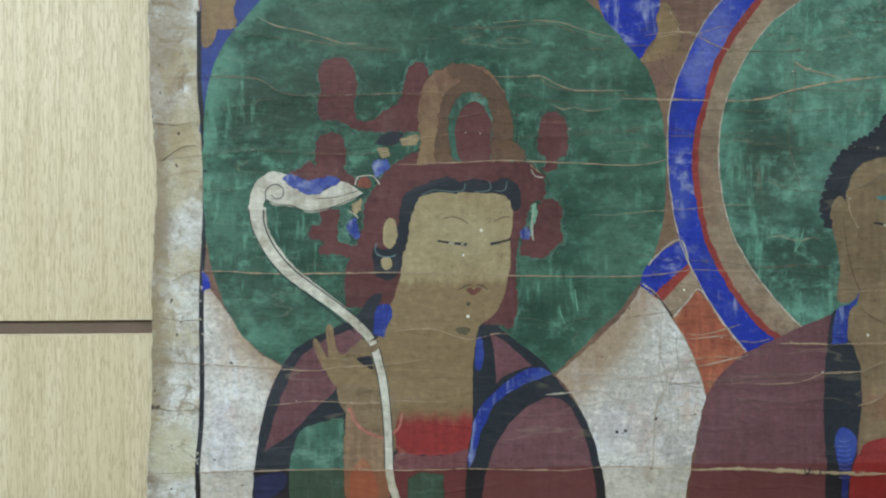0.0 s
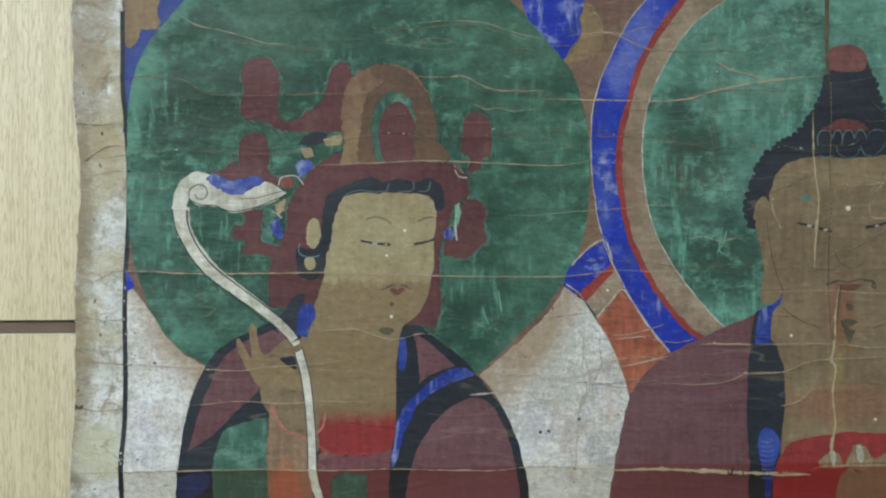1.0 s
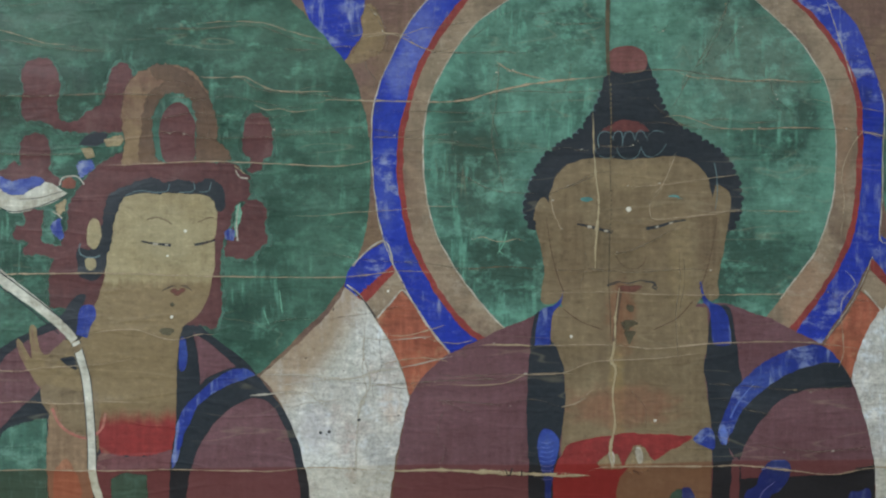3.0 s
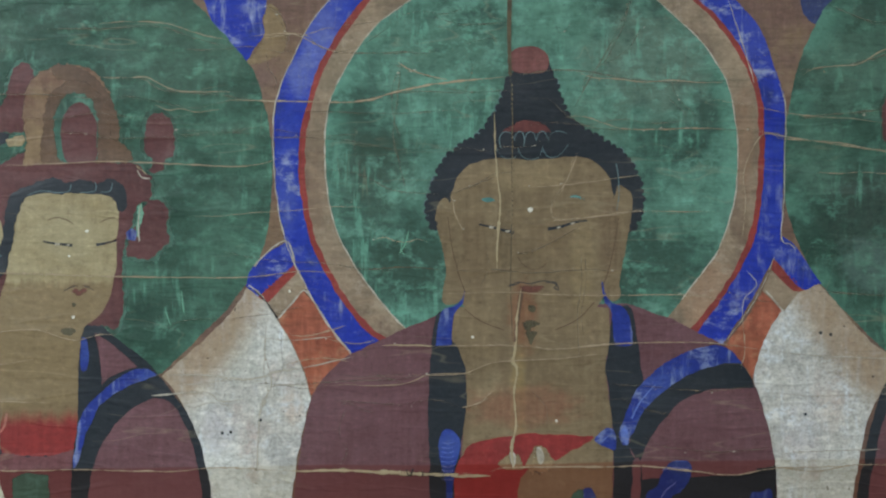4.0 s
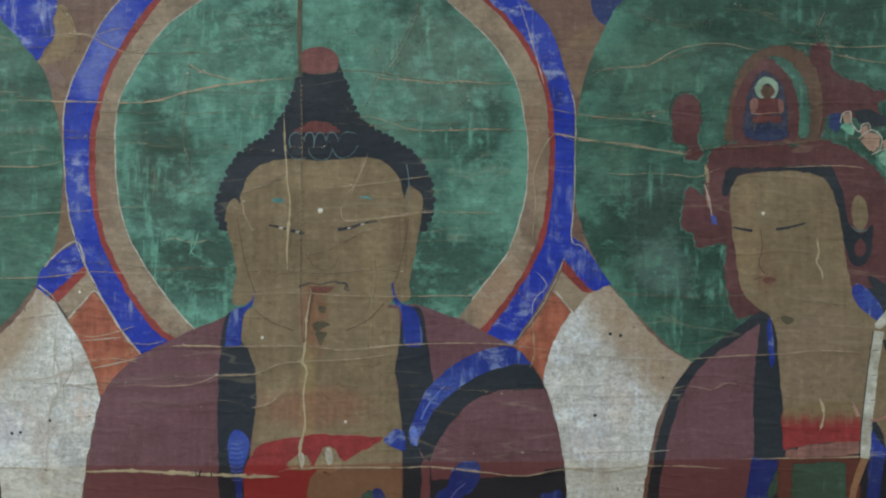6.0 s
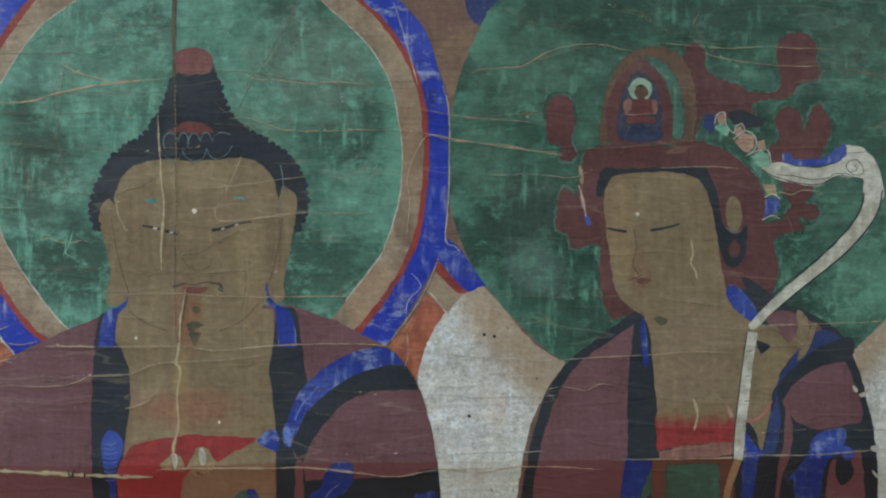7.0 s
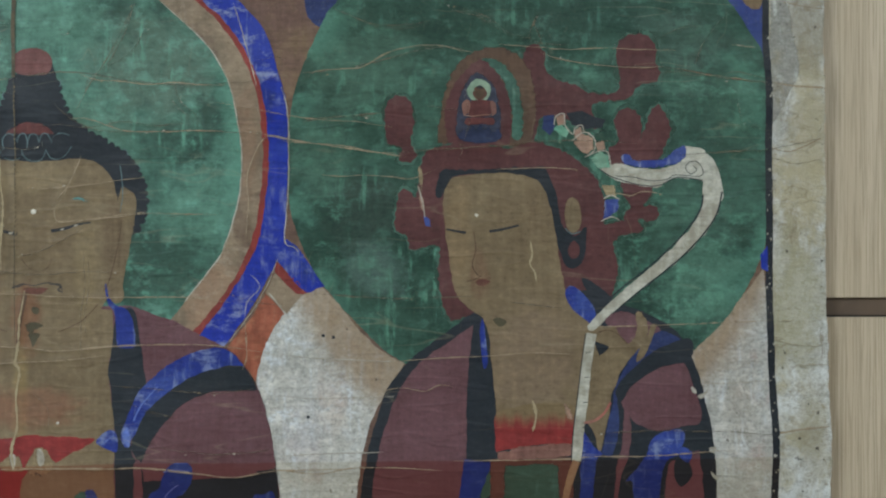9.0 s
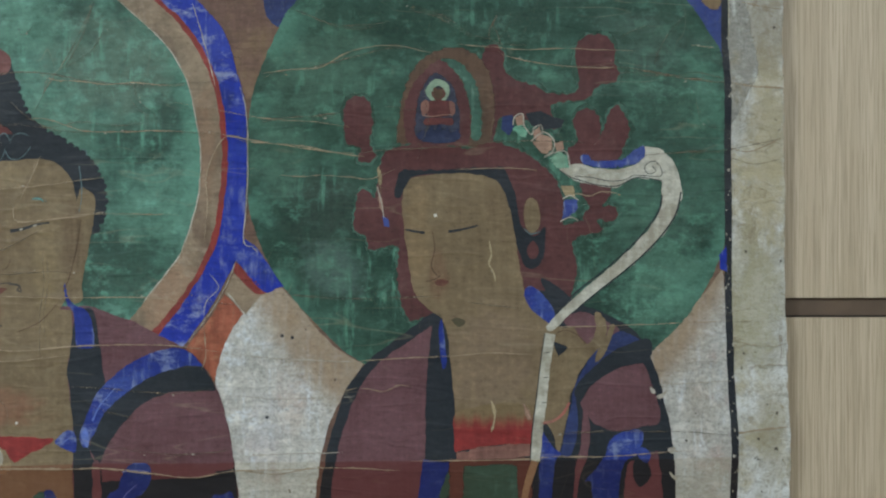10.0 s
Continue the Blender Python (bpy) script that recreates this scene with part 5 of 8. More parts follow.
stroke("outline_stroke", "chalk", 9, 1.4, 1.4, [(262.6, -19.3), (252.6, 7.8), (231.5, -4.1), (218.2, -19.0)])
stroke("outline_stroke", "chalk", 9, 1.4, 0.7, [(212.1, -38.7), (225.2, -49.0), (241.2, -74.3), (259.0, -103.2), (270.8, -133.3), (277.8, -157.4)])
stroke("outline_stroke", "chalk", 9, 1.4, 1.4, [(761.5, -47.1), (779.4, -68.8)])
stroke("outline_stroke", "chalk", 9, 0.9, 0.9, [(770.7, -11.1), (759.7, -38.1), (744.6, -65.0), (735.5, -76.9), (720.4, -97.8)])
stroke("outline_stroke", "black", 9, 1.5, 1.5, [(219.2, -44.2), (232.3, -58.1), (243.0, -74.3)])
stroke("outline_stroke", "black", 3, 4.8, 5.4, [(-257.3, 254.4), (-257.2, 188.4), (-254.0, 128.4), (-252.7, 68.4), (-253.6, 26.4), (-256.3, -21.6), (-257.3, -69.5), (-257.0, -123.5), (-258.1, -183.5), (-261.4, -231.5), (-263.3, -327.5)])
stroke("outline_stroke", "black", 4, 7.2, 7.8, [(1288.7, 336.0), (1289.2, 234.0), (1291.6, 174.0), (1292.7, 84.0), (1293.2, 0.0), (1293.7, -72.0), (1296.0, -132.0), (1298.4, -179.9), (1299.6, -215.9), (1298.3, -265.1), (1297.7, -329.9)])

# centre figure
patch("painted_robe", "maroon", 10, [(423.6, -67.3), (423.6, -67.3), (378.5, -85.1), (348.5, -98.7), (318.4, -113.5), (294.3, -134.4), (279.1, -158.3), (269.9, -197.2), (263.7, -233.2), (259.3, -264.4), (257.2, -329.1), (257.2, -329.1), (773.1, -332.1), (773.1, -332.1), (772.2, -267.3), (767.7, -218.1), (758.9, -176.0), (748.3, -147.2), (729.3, -115.9), (714.4, -104.4), (690.4, -91.6), (660.5, -76.5), (612.6, -59.4), (612.6, -59.4)])
patch("painted_hair", "ink", 10, [(494.1, 185.4), (485.0, 173.5), (480.7, 155.5), (474.6, 140.5), (466.7, 128.6), (454.7, 116.7), (439.6, 108.9), (424.6, 95.8), (414.3, 77.9), (408.2, 62.9), (402.7, 48.0), (404.4, 33.0), (410.3, 19.1), (433.1, 23.8), (511.4, 65.3), (595.1, 22.9), (620.3, 16.7), (626.4, 31.7), (630.1, 52.7), (627.8, 70.7), (619.5, 88.7), (607.6, 102.0), (589.6, 112.9), (571.7, 122.0), (558.5, 131.1), (550.2, 143.1), (543.1, 156.3), (539.0, 173.2), (534.3, 191.2), (528.9, 198.4), (512.1, 191.3)], scallop=1.0)
patch("painted_knob", "plum", 11, [(491.7, 188.4), (488.7, 202.2), (496.6, 210.6), (512.2, 214.1), (527.2, 209.2), (532.5, 197.2), (526.5, 186.4), (506.0, 184.8)])
patch("painted_ear", "skin", 11, [(415.3, 46.7), (422.5, 52.6), (429.6, 35.8), (434.2, -0.2), (442.4, -42.2), (437.5, -56.0), (425.5, -60.7), (418.3, -54.1), (421.5, -24.1), (415.1, 11.9), (411.0, 32.9)])
patch("painted_ear", "skin", 11, [(602.5, 60.0), (613.3, 61.8), (619.9, 52.7), (617.9, 22.7), (610.5, -13.2), (606.8, -37.2), (607.9, -50.4), (599.4, -58.1), (589.9, -49.1), (585.8, -37.1), (594.9, -7.1)])
patch("painted_chest", "skin", 11, [(431.5, -63.2), (431.5, -63.2), (594.6, -64.1), (594.6, -64.1), (595.6, -103.1), (590.7, -124.1), (594.1, -157.1), (597.5, -193.1), (596.7, -331.1), (596.7, -331.1), (431.1, -330.1), (431.1, -330.1), (441.1, -168.2), (440.1, -126.2), (427.7, -96.2)])
patch("painted_face", "skin", 12, [(428.5, 56.8), (438.3, 80.8), (457.5, 92.0), (484.5, 95.5), (511.5, 92.9), (538.5, 95.2), (565.5, 96.2), (586.5, 85.9), (598.3, 64.8), (603.0, 34.8), (599.8, -1.1), (594.8, -31.1), (587.5, -55.1), (567.5, -80.2), (534.5, -92.0), (510.5, -95.4), (474.5, -90.4), (450.6, -77.1), (437.5, -51.2), (430.6, -6.2), (426.6, 29.8)])
patch("painted_collar", "ink", 12, [(414.6, -67.3), (414.6, -67.3), (408.5, -84.0), (404.7, -126.0), (402.1, -168.0), (403.0, -216.0), (403.9, -265.2), (405.9, -330.0), (405.9, -330.0), (437.1, -330.2), (437.1, -330.2), (433.3, -265.4), (436.6, -216.2), (442.9, -168.2), (441.9, -132.2), (437.2, -111.2), (427.7, -96.2), (427.8, -72.2), (427.8, -72.2)])
patch("painted_collar", "cloth_blue", 13, [(441.8, -44.6), (441.8, -44.6), (439.9, -58.4), (430.2, -72.2), (427.6, -103.4), (427.6, -103.4), (410.8, -103.3), (410.8, -103.3), (413.4, -81.1), (418.2, -66.1), (431.5, -60.8), (438.7, -54.2)])
patch("painted_ribbon", "cloth_blue", 13, [(421.1, -192.1), (414.5, -202.9), (414.4, -222.1), (419.6, -246.1), (423.0, -276.1), (426.6, -276.1), (430.5, -234.1), (436.6, -210.2), (431.9, -197.0)])
patch("painted_collar", "ink", 12, [(595.6, -100.1), (595.6, -100.1), (599.4, -70.1), (612.6, -61.2), (620.4, -70.3), (624.4, -97.3), (629.0, -127.3), (631.9, -154.3), (620.9, -181.2), (615.4, -211.2), (628.4, -235.3), (628.4, -235.3), (629.1, -331.3), (629.1, -331.3), (595.5, -331.1), (595.5, -331.1), (598.3, -253.1), (597.5, -193.1), (594.7, -157.1), (590.7, -127.1)])
patch("painted_collar", "cloth_blue", 13, [(587.6, -35.3), (587.6, -35.3), (589.3, -55.1), (597.6, -70.7), (600.4, -104.3), (600.4, -104.3), (616.0, -104.4), (619.6, -97.2), (616.2, -73.2), (607.8, -63.0), (594.7, -56.3)])
patch("painted_sleeve", "ink", 12, [(614.8, -211.2), (614.8, -211.2), (627.0, -172.3), (660.1, -145.5), (696.2, -127.7), (729.3, -117.7), (729.3, -117.7), (738.2, -127.9), (748.9, -149.6), (748.9, -149.6), (702.1, -151.7), (672.0, -163.5), (650.9, -184.4), (635.8, -205.3), (624.9, -229.2), (624.9, -229.2)])
patch("painted_band", "cloth_blue", 13, [(604.6, -199.1), (610.6, -209.4), (619.0, -198.0), (630.0, -175.3), (654.1, -151.4), (684.2, -133.6), (714.3, -124.2), (734.7, -123.1), (734.7, -123.1), (723.3, -111.0), (708.4, -104.3), (678.3, -110.8), (648.2, -127.4), (624.1, -151.3), (610.8, -178.2)])
patch("painted_hem", "ink", 12, [(624.8, -246.0), (624.8, -246.0), (737.6, -240.7), (750.8, -234.8), (768.8, -231.3), (768.8, -231.3), (772.2, -267.3), (773.1, -332.1), (773.1, -332.1), (624.3, -331.2), (624.3, -331.2)])
patch("painted_strip", "maroon", 13, [(618.9, -226.2), (618.9, -226.2), (626.7, -232.3), (627.3, -331.2), (627.3, -331.2), (614.7, -331.2), (614.7, -331.2), (617.5, -265.2)])
patch("painted_ribbon", "cloth_blue", 13, [(652.4, -234.2), (662.7, -226.5), (677.7, -228.3), (681.2, -241.6), (671.5, -258.3), (658.2, -271.4), (655.5, -331.4), (655.5, -331.4), (630.3, -331.3), (630.3, -331.3), (633.1, -266.5), (645.1, -252.2)])
patch("painted_ribbon", "cloth_blue", 13, [(743.4, -267.1), (755.5, -261.2), (767.4, -263.7), (772.5, -332.1), (772.5, -332.1), (740.1, -331.9), (740.1, -331.9)])
patch("painted_knot", "cloth_blue", 13, [(584.9, -196.0), (593.9, -191.3), (599.9, -196.1), (601.0, -214.1), (592.0, -212.3), (578.8, -205.0)])
patch("painted_sash", "red_b", 12, [(439.8, -218.8), (439.8, -218.8), (444.7, -209.8), (462.8, -203.8), (483.9, -200.3), (511.0, -196.8), (547.1, -198.2), (577.2, -200.7), (577.2, -200.7), (569.8, -207.9), (536.7, -225.7), (536.7, -225.7), (524.8, -214.9), (514.6, -210.6), (506.7, -234.6), (498.8, -246.5), (497.5, -270.5), (498.3, -330.5), (498.3, -330.5), (426.3, -330.1), (426.3, -330.1), (430.4, -240.1)])
patch("painted_finger", "bone", 13, [(474.9, -228.4), (484.5, -220.1), (490.6, -215.3), (494.1, -223.7), (485.7, -230.9)])
patch("painted_finger", "bone", 13, [(490.5, -230.9), (495.4, -217.7), (501.3, -223.7), (502.5, -234.6)])
patch("painted_finger", "bone", 13, [(507.9, -235.8), (514.6, -213.6), (520.6, -215.5), (525.9, -229.9), (516.8, -239.4)])
patch("painted_leaf", "greenleaf", 13, [(552.7, -267.2), (558.7, -257.7), (566.5, -256.5), (568.2, -270.9), (560.4, -279.9)])
patch("painted_leaf", "leaf_blue", 13, [(566.5, -256.5), (575.5, -255.4), (581.5, -268.0), (575.4, -280.0), (567.6, -270.9)])
patch("painted_jewel", "crownred", 11, [(482.9, 121.9), (492.5, 130.2), (505.8, 135.0), (523.7, 131.9), (533.9, 121.6), (508.7, 116.9)])
stroke("hair_stroke", "haircurl", 12, 1.2, 0.6, [(603.3, 88.8), (605.6, 73.8), (606.1, 55.8), (603.6, 39.6)])
stroke("hair_stroke", "haircurl", 13, 1.1, 1.1, [(480.4, 106.3), (479.3, 115.9), (484.1, 122.5), (491.3, 121.2), (496.0, 113.4)])
stroke("hair_stroke", "haircurl", 13, 1.1, 1.1, [(494.8, 114.6), (497.9, 121.8), (503.3, 122.4), (505.7, 115.2), (505.0, 107.4)])
stroke("hair_stroke", "haircurl", 13, 1.1, 1.1, [(505.6, 114.0), (509.3, 121.7), (515.3, 121.7), (518.2, 114.5)])
stroke("hair_stroke", "haircurl", 13, 1.1, 1.1, [(518.2, 113.3), (521.3, 121.7), (526.7, 122.8), (530.8, 115.6)])
stroke("hair_stroke", "haircurl", 13, 1.1, 1.1, [(530.8, 112.0), (534.5, 120.4), (542.9, 123.4), (551.3, 120.3)])
stroke("hair_stroke", "haircurl", 13, 1.1, 1.1, [(475.6, 106.3), (479.2, 99.1), (487.5, 94.9), (497.2, 97.2), (500.2, 106.2)])
stroke("hair_stroke", "haircurl", 13, 1.1, 1.1, [(499.0, 106.2), (502.6, 97.8), (511.5, 93.5), (521.1, 96.5), (525.4, 107.3)])
stroke("hair_stroke", "haircurl", 13, 1.1, 1.1, [(524.8, 106.1), (529.5, 97.6), (537.9, 95.8), (546.4, 101.1), (552.4, 109.5)])
stroke("painted_stroke", "rustarch", 13, 5.4, 3.6, [(502.3, -45.0), (499.9, -60.6), (497.4, -78.6), (494.8, -100.1)])
patch("painted_dab", "dab_blue", 13, [(552.1, 53.1), (558.1, 56.1), (565.3, 54.2), (571.3, 50.6), (561.7, 51.3)])
patch("painted_dab", "dab_blue", 13, [(460.3, 51.8), (469.3, 53.6), (474.1, 50.0), (465.7, 48.2)])
stroke("painted_stroke", "ink", 13, 1.8, 3.6, [(457.1, 24.9), (469.1, 22.4), (482.3, 18.7), (494.3, 16.2)])
stroke("painted_stroke", "ink", 13, 3.6, 1.8, [(530.3, 19.6), (544.1, 22.0), (559.1, 26.7), (572.3, 28.4)])
patch("painted_dab", "chalk", 14, [(467.9, 23.0), (472.7, 22.4), (471.5, 20.6), (467.9, 21.2)])
patch("painted_dab", "chalk", 14, [(485.3, 18.7), (490.1, 18.1), (488.3, 16.3), (485.3, 16.9)])
patch("painted_dab", "chalk", 14, [(539.9, 22.0), (544.7, 22.6), (543.5, 20.2), (539.9, 20.2)])
patch("painted_dab", "chalk", 14, [(554.3, 25.5), (559.1, 26.7), (557.9, 24.9), (554.9, 24.3)])
patch("painted_dab", "lip", 13, [(500.0, -41.4), (510.8, -39.6), (525.8, -40.9), (521.5, -46.3), (511.9, -48.6), (503.5, -46.2)])
stroke("painted_stroke", "ink", 14, 0.9, 0.9, [(488.0, -41.3), (498.8, -36.6), (510.8, -38.4), (525.8, -35.5), (537.8, -38.6), (541.9, -44.0)])
patch("painted_dab", "stain", 13, [(509.5, -60.6), (516.6, -62.5), (515.4, -68.5), (509.4, -66.6)])
patch("painted_dab", "stain", 13, [(502.1, -79.8), (511.8, -76.8), (522.5, -81.1), (514.1, -85.8), (508.1, -90.6)])
stroke("painted_stroke", "skinline", 13, 0.9, 0.9, [(441.6, -65.0), (459.6, -78.3), (483.5, -87.5)])
stroke("painted_stroke", "skinline", 13, 0.9, 0.9, [(537.5, -87.8), (561.6, -76.5), (579.7, -58.0)])
dot("painted_dot", "white", 14, 511.8, 40.1, 2.7)
dot("painted_dot", "white", 14, 449.9, -94.5, 1.5)
dot("painted_dot", "white", 14, 538.1, -183.8, 1.5)
dot("painted_dot", "white", 14, 255.8, -45.4, 1.3)

# centre figure, finer shapes
stroke("painted_stroke", "skinline", 13, 0.5, 1.0, [(424.0, 32.9), (428.7, -0.2), (435.8, -29.1), (442.4, -47.2)])
stroke("painted_stroke", "skinline", 13, 0.5, 1.0, [(605.8, 32.2), (600.3, -0.9), (592.9, -29.8), (586.2, -44.2)])
random.seed(5)
LEFT_HAIR = [(490, 180), (482, 158), (475, 143), (466, 129), (454, 117), (440, 109), (425, 97), (414, 79), (408, 63), (403, 48), (404, 33), (410, 20)]
RIGHT_HAIR = [(538, 178), (543, 157), (550, 144), (558, 132), (572, 122), (590, 113), (607, 102), (619, 89), (627, 71), (630, 53), (627, 33), (621, 18)]
for outline, side in ((LEFT_HAIR, -1), (RIGHT_HAIR, 1)):
    outline = smooth(outline, False, 1.0)
    at = 3.0
    while at < len(outline) - 2:
        i = int(at)
        (x0, z0), (x1, z1) = outline[i - 1], outline[i + 1]
        d = math.dist((x0, z0), (x1, z1))
        nx, nz = side * -(z1 - z0) / d, side * (x1 - x0) / d
        turn = random.uniform(-0.5, 0.5)
        nx, nz = nx * math.cos(turn) - nz * math.sin(turn), nx * math.sin(turn) + nz * math.cos(turn)
        long, broad = random.uniform(4.0, 5.8), random.uniform(3.2, 4.6)
        x, z = outline[i][0] - 1.0 * nx, outline[i][1] - 1.0 * nz
        patch("hair_curl", "ink", 10.9, [(x + long * math.cos(a) * nx - broad * math.sin(a) * nz, z + long * math.cos(a) * nz + broad * math.sin(a) * nx) for a in (0, 0.8, 1.6, 2.4, 3.14, 3.9, 4.7, 5.5)])
        if random.random() < 0.3:
            stroke("hair_stroke", "haircurl", 11.2, 0.4, 0.9, [(x + 0.6 * long * nx - broad * nz, z + 0.6 * long * nz + broad * nx), (x + 1.05 * long * nx, z + 1.05 * long * nz), (x + 0.7 * long * nx + broad * nz, z + 0.7 * long * nz - broad * nx)])
        at += random.uniform(5.6, 8.6)
patch("hair_curl", "ink", 12.8, [(477.4, 121.2), (515.3, 122.2), (554.4, 120.9), (555.6, 110.0), (547.1, 99.2), (537.5, 95.7), (528.4, 100.5), (524.2, 96.3), (511.0, 93.4), (501.3, 100.0), (497.1, 95.8), (482.1, 95.3), (474.9, 103.1)])
stroke("painted_stroke", "ink", 14, 1.1, 0.8, [(489.3, -39.6), (494.8, -39.6), (500.8, -36.6)])
stroke("painted_stroke", "ink", 14, 1.0, 1.4, [(528.5, -37.4), (536.9, -36.8), (540.5, -39.8), (536.3, -42.8), (541.7, -45.2)])
stroke("painted_stroke", "skinline", 13, 0.6, 0.6, [(498.5, -9.5), (504.5, -18.6), (516.5, -23.5), (526.8, -18.7), (530.4, -9.7)])
patch("painted_dab", "stain", 13, [(506.6, -89.6), (518.6, -89.7), (515.0, -96.9), (511.4, -103.5), (508.4, -96.3)])
patch("painted_hand", "skin", 12.9, [(532.5, -230.6), (532.5, -230.6), (542.2, -222.2), (554.2, -215.1), (568.7, -210.3), (580.8, -209.7), (590.4, -215.2), (597.0, -219.4), (597.0, -219.4), (596.1, -295.9), (596.1, -295.9), (510.6, -295.5), (510.6, -295.5), (507.8, -247.4)])
patch("painted_finger", "chalk", 14, [(488.6, -216.6), (493.4, -217.2), (494.6, -224.4), (492.2, -232.9), (489.8, -226.2)])
patch("painted_finger", "bone", 13.8, [(475.3, -227.4), (485.0, -223.8), (496.4, -229.3), (497.6, -234.7), (481.9, -234.0)])
patch("painted_finger", "bone", 13.8, [(504.2, -232.9), (509.1, -219.1), (514.5, -216.1), (515.0, -230.5)])
patch("painted_finger", "chalk", 14, [(517.5, -211.3), (522.3, -213.7), (524.7, -223.4), (520.5, -229.4), (516.9, -220.9)])
patch("painted_finger", "bone", 13.7, [(514.5, -217.3), (516.9, -210.1), (524.2, -210.1), (530.2, -217.4), (534.9, -228.2), (528.9, -236.6), (515.6, -236.6)])
stroke("painted_stroke", "skinline", 14, 1.8, 1.2, [(513.8, -236.6), (519.2, -237.8), (520.4, -240.8)])
stroke("painted_stroke", "ink", 18, 1.0, 1.8, [(379.0, -233.6), (382.6, -240.8), (386.2, -233.0)])
stroke("painted_stroke", "ink", 18, 1.0, 1.4, [(396.4, -234.9), (396.4, -240.9)])
stroke("painted_stroke", "blue_pale", 14, 0.7, 0.5, [(417.3, -206.1), (423.6, -207.3), (428.9, -205.5)])
stroke("painted_stroke", "blue_pale", 14, 0.7, 0.5, [(416.9, -210.9), (423.6, -212.1), (429.4, -210.3)])
stroke("painted_stroke", "blue_pale", 14, 0.7, 0.5, [(416.5, -215.7), (423.6, -216.9), (429.9, -215.1)])
stroke("painted_stroke", "blue_pale", 14, 0.7, 0.5, [(416.1, -220.5), (423.6, -221.7), (430.3, -220.0)])
stroke("painted_stroke", "blue_pale", 14, 0.7, 0.5, [(415.7, -225.3), (423.6, -226.6), (430.8, -224.8)])
stroke("painted_stroke", "blue_pale", 14, 0.7, 0.5, [(416.1, -230.1), (423.5, -231.4), (430.3, -229.6)])
stroke("painted_stroke", "blue_pale", 14, 0.7, 0.5, [(416.4, -235.0), (423.5, -236.2), (429.8, -234.4)])
stroke("painted_stroke", "blue_pale", 14, 0.7, 0.5, [(416.8, -239.8), (423.5, -241.0), (429.3, -239.2)])
stroke("painted_stroke", "blue_pale", 14, 0.7, 0.5, [(417.1, -244.6), (423.5, -245.8), (428.8, -244.0)])
patch("painted_dab", "blue_pale", 14, [(606.7, -196.6), (610.9, -188.8), (613.9, -196.6), (613.9, -209.3), (610.3, -208.1)])
stroke("painted_stroke", "blue_pale", 14, 1.4, 0.9, [(649.9, -235.9), (661.3, -233.6), (677.0, -234.8)])
stroke("painted_stroke", "blue_pale", 14, 1.2, 0.8, [(649.1, -267.2), (654.0, -258.8), (664.9, -249.8)])
stroke("painted_stroke", "blue_pale", 14, 1.2, 0.8, [(584.4, -207.3), (592.2, -200.8), (597.7, -196.6)])
stroke("painted_stroke", "blue_pale", 14, 2.2, 0.8, [(618.2, -181.6), (626.7, -164.8), (643.6, -145.6)])

# left figure
patch("painted_robe", "ink", 5, [(-69.9, -46.9), (-69.9, -46.9), (-86.8, -64.8), (-117.0, -83.7), (-147.1, -97.3), (-168.2, -118.2), (-183.4, -148.1), (-193.3, -181.0), (-200.1, -219.9), (-204.6, -263.1), (-206.3, -327.9), (-206.3, -327.9), (175.2, -330.6), (175.2, -330.6), (171.5, -265.8), (164.0, -222.5), (149.3, -180.4), (128.5, -150.3), (104.7, -120.1), (74.9, -95.9), (45.1, -72.9), (45.1, -72.9)])
patch("painted_sleeve", "maroon", 6, [(-87.0, -79.8), (-87.0, -79.8), (-111.0, -89.8), (-135.1, -100.4), (-155.0, -118.3), (-169.6, -148.2), (-180.6, -178.1), (-191.1, -214.0), (-191.1, -214.0), (-162.8, -195.0), (-140.4, -172.4), (-117.5, -151.5), (-109.0, -137.8), (-109.0, -137.8), (-87.2, -118.8)])
patch("painted_sleeve", "maroon", 6, [(45.1, -233.7), (57.3, -203.8), (80.3, -175.1), (105.6, -159.7), (128.4, -163.5), (146.2, -192.4), (156.7, -228.5), (161.3, -265.7), (162.0, -330.5), (162.0, -330.5), (38.4, -329.6), (38.4, -329.6), (40.7, -263.6)])
patch("painted_sleeve", "maroon", 6, [(49.8, -88.5), (49.8, -88.5), (68.9, -101.9), (93.9, -124.9), (93.9, -124.9), (68.6, -133.1), (52.9, -146.8), (52.9, -146.8)])
patch("painted_lining", "greenleaf", 6, [(-156.8, -199.2), (-148.9, -187.9), (-135.7, -183.2), (-105.6, -176.2), (-105.6, -176.2), (-105.5, -328.6), (-105.5, -328.6), (-169.7, -328.1), (-169.7, -328.1), (-164.8, -232.2)])
patch("painted_ribbon", "darkblue", 7, [(-202.1, -240.9), (-202.1, -240.9), (-172.1, -235.1), (-169.2, -250.1), (-184.3, -263.2), (-202.3, -267.9), (-202.3, -267.9)])
patch("painted_rim", "rim_green", 4, [(-131.3, 184.5), (-127.0, 198.3), (-114.9, 204.2), (-101.7, 202.9), (-92.2, 188.4), (-89.4, 169.2), (-92.5, 152.4), (-89.0, 139.2), (-76.4, 136.7), (-60.1, 147.4), (-45.7, 156.9), (-40.7, 174.9), (-35.8, 190.4), (-26.2, 198.8), (-16.0, 193.9), (-13.7, 180.7), (-21.0, 162.7), (-24.2, 144.7), (-20.7, 124.9), (-20.7, 124.9), (-55.5, 124.6), (-85.5, 126.0), (-109.4, 135.8), (-127.4, 137.7), (-132.1, 151.5), (-129.0, 168.3)], scallop=1.2, grow=4.2)
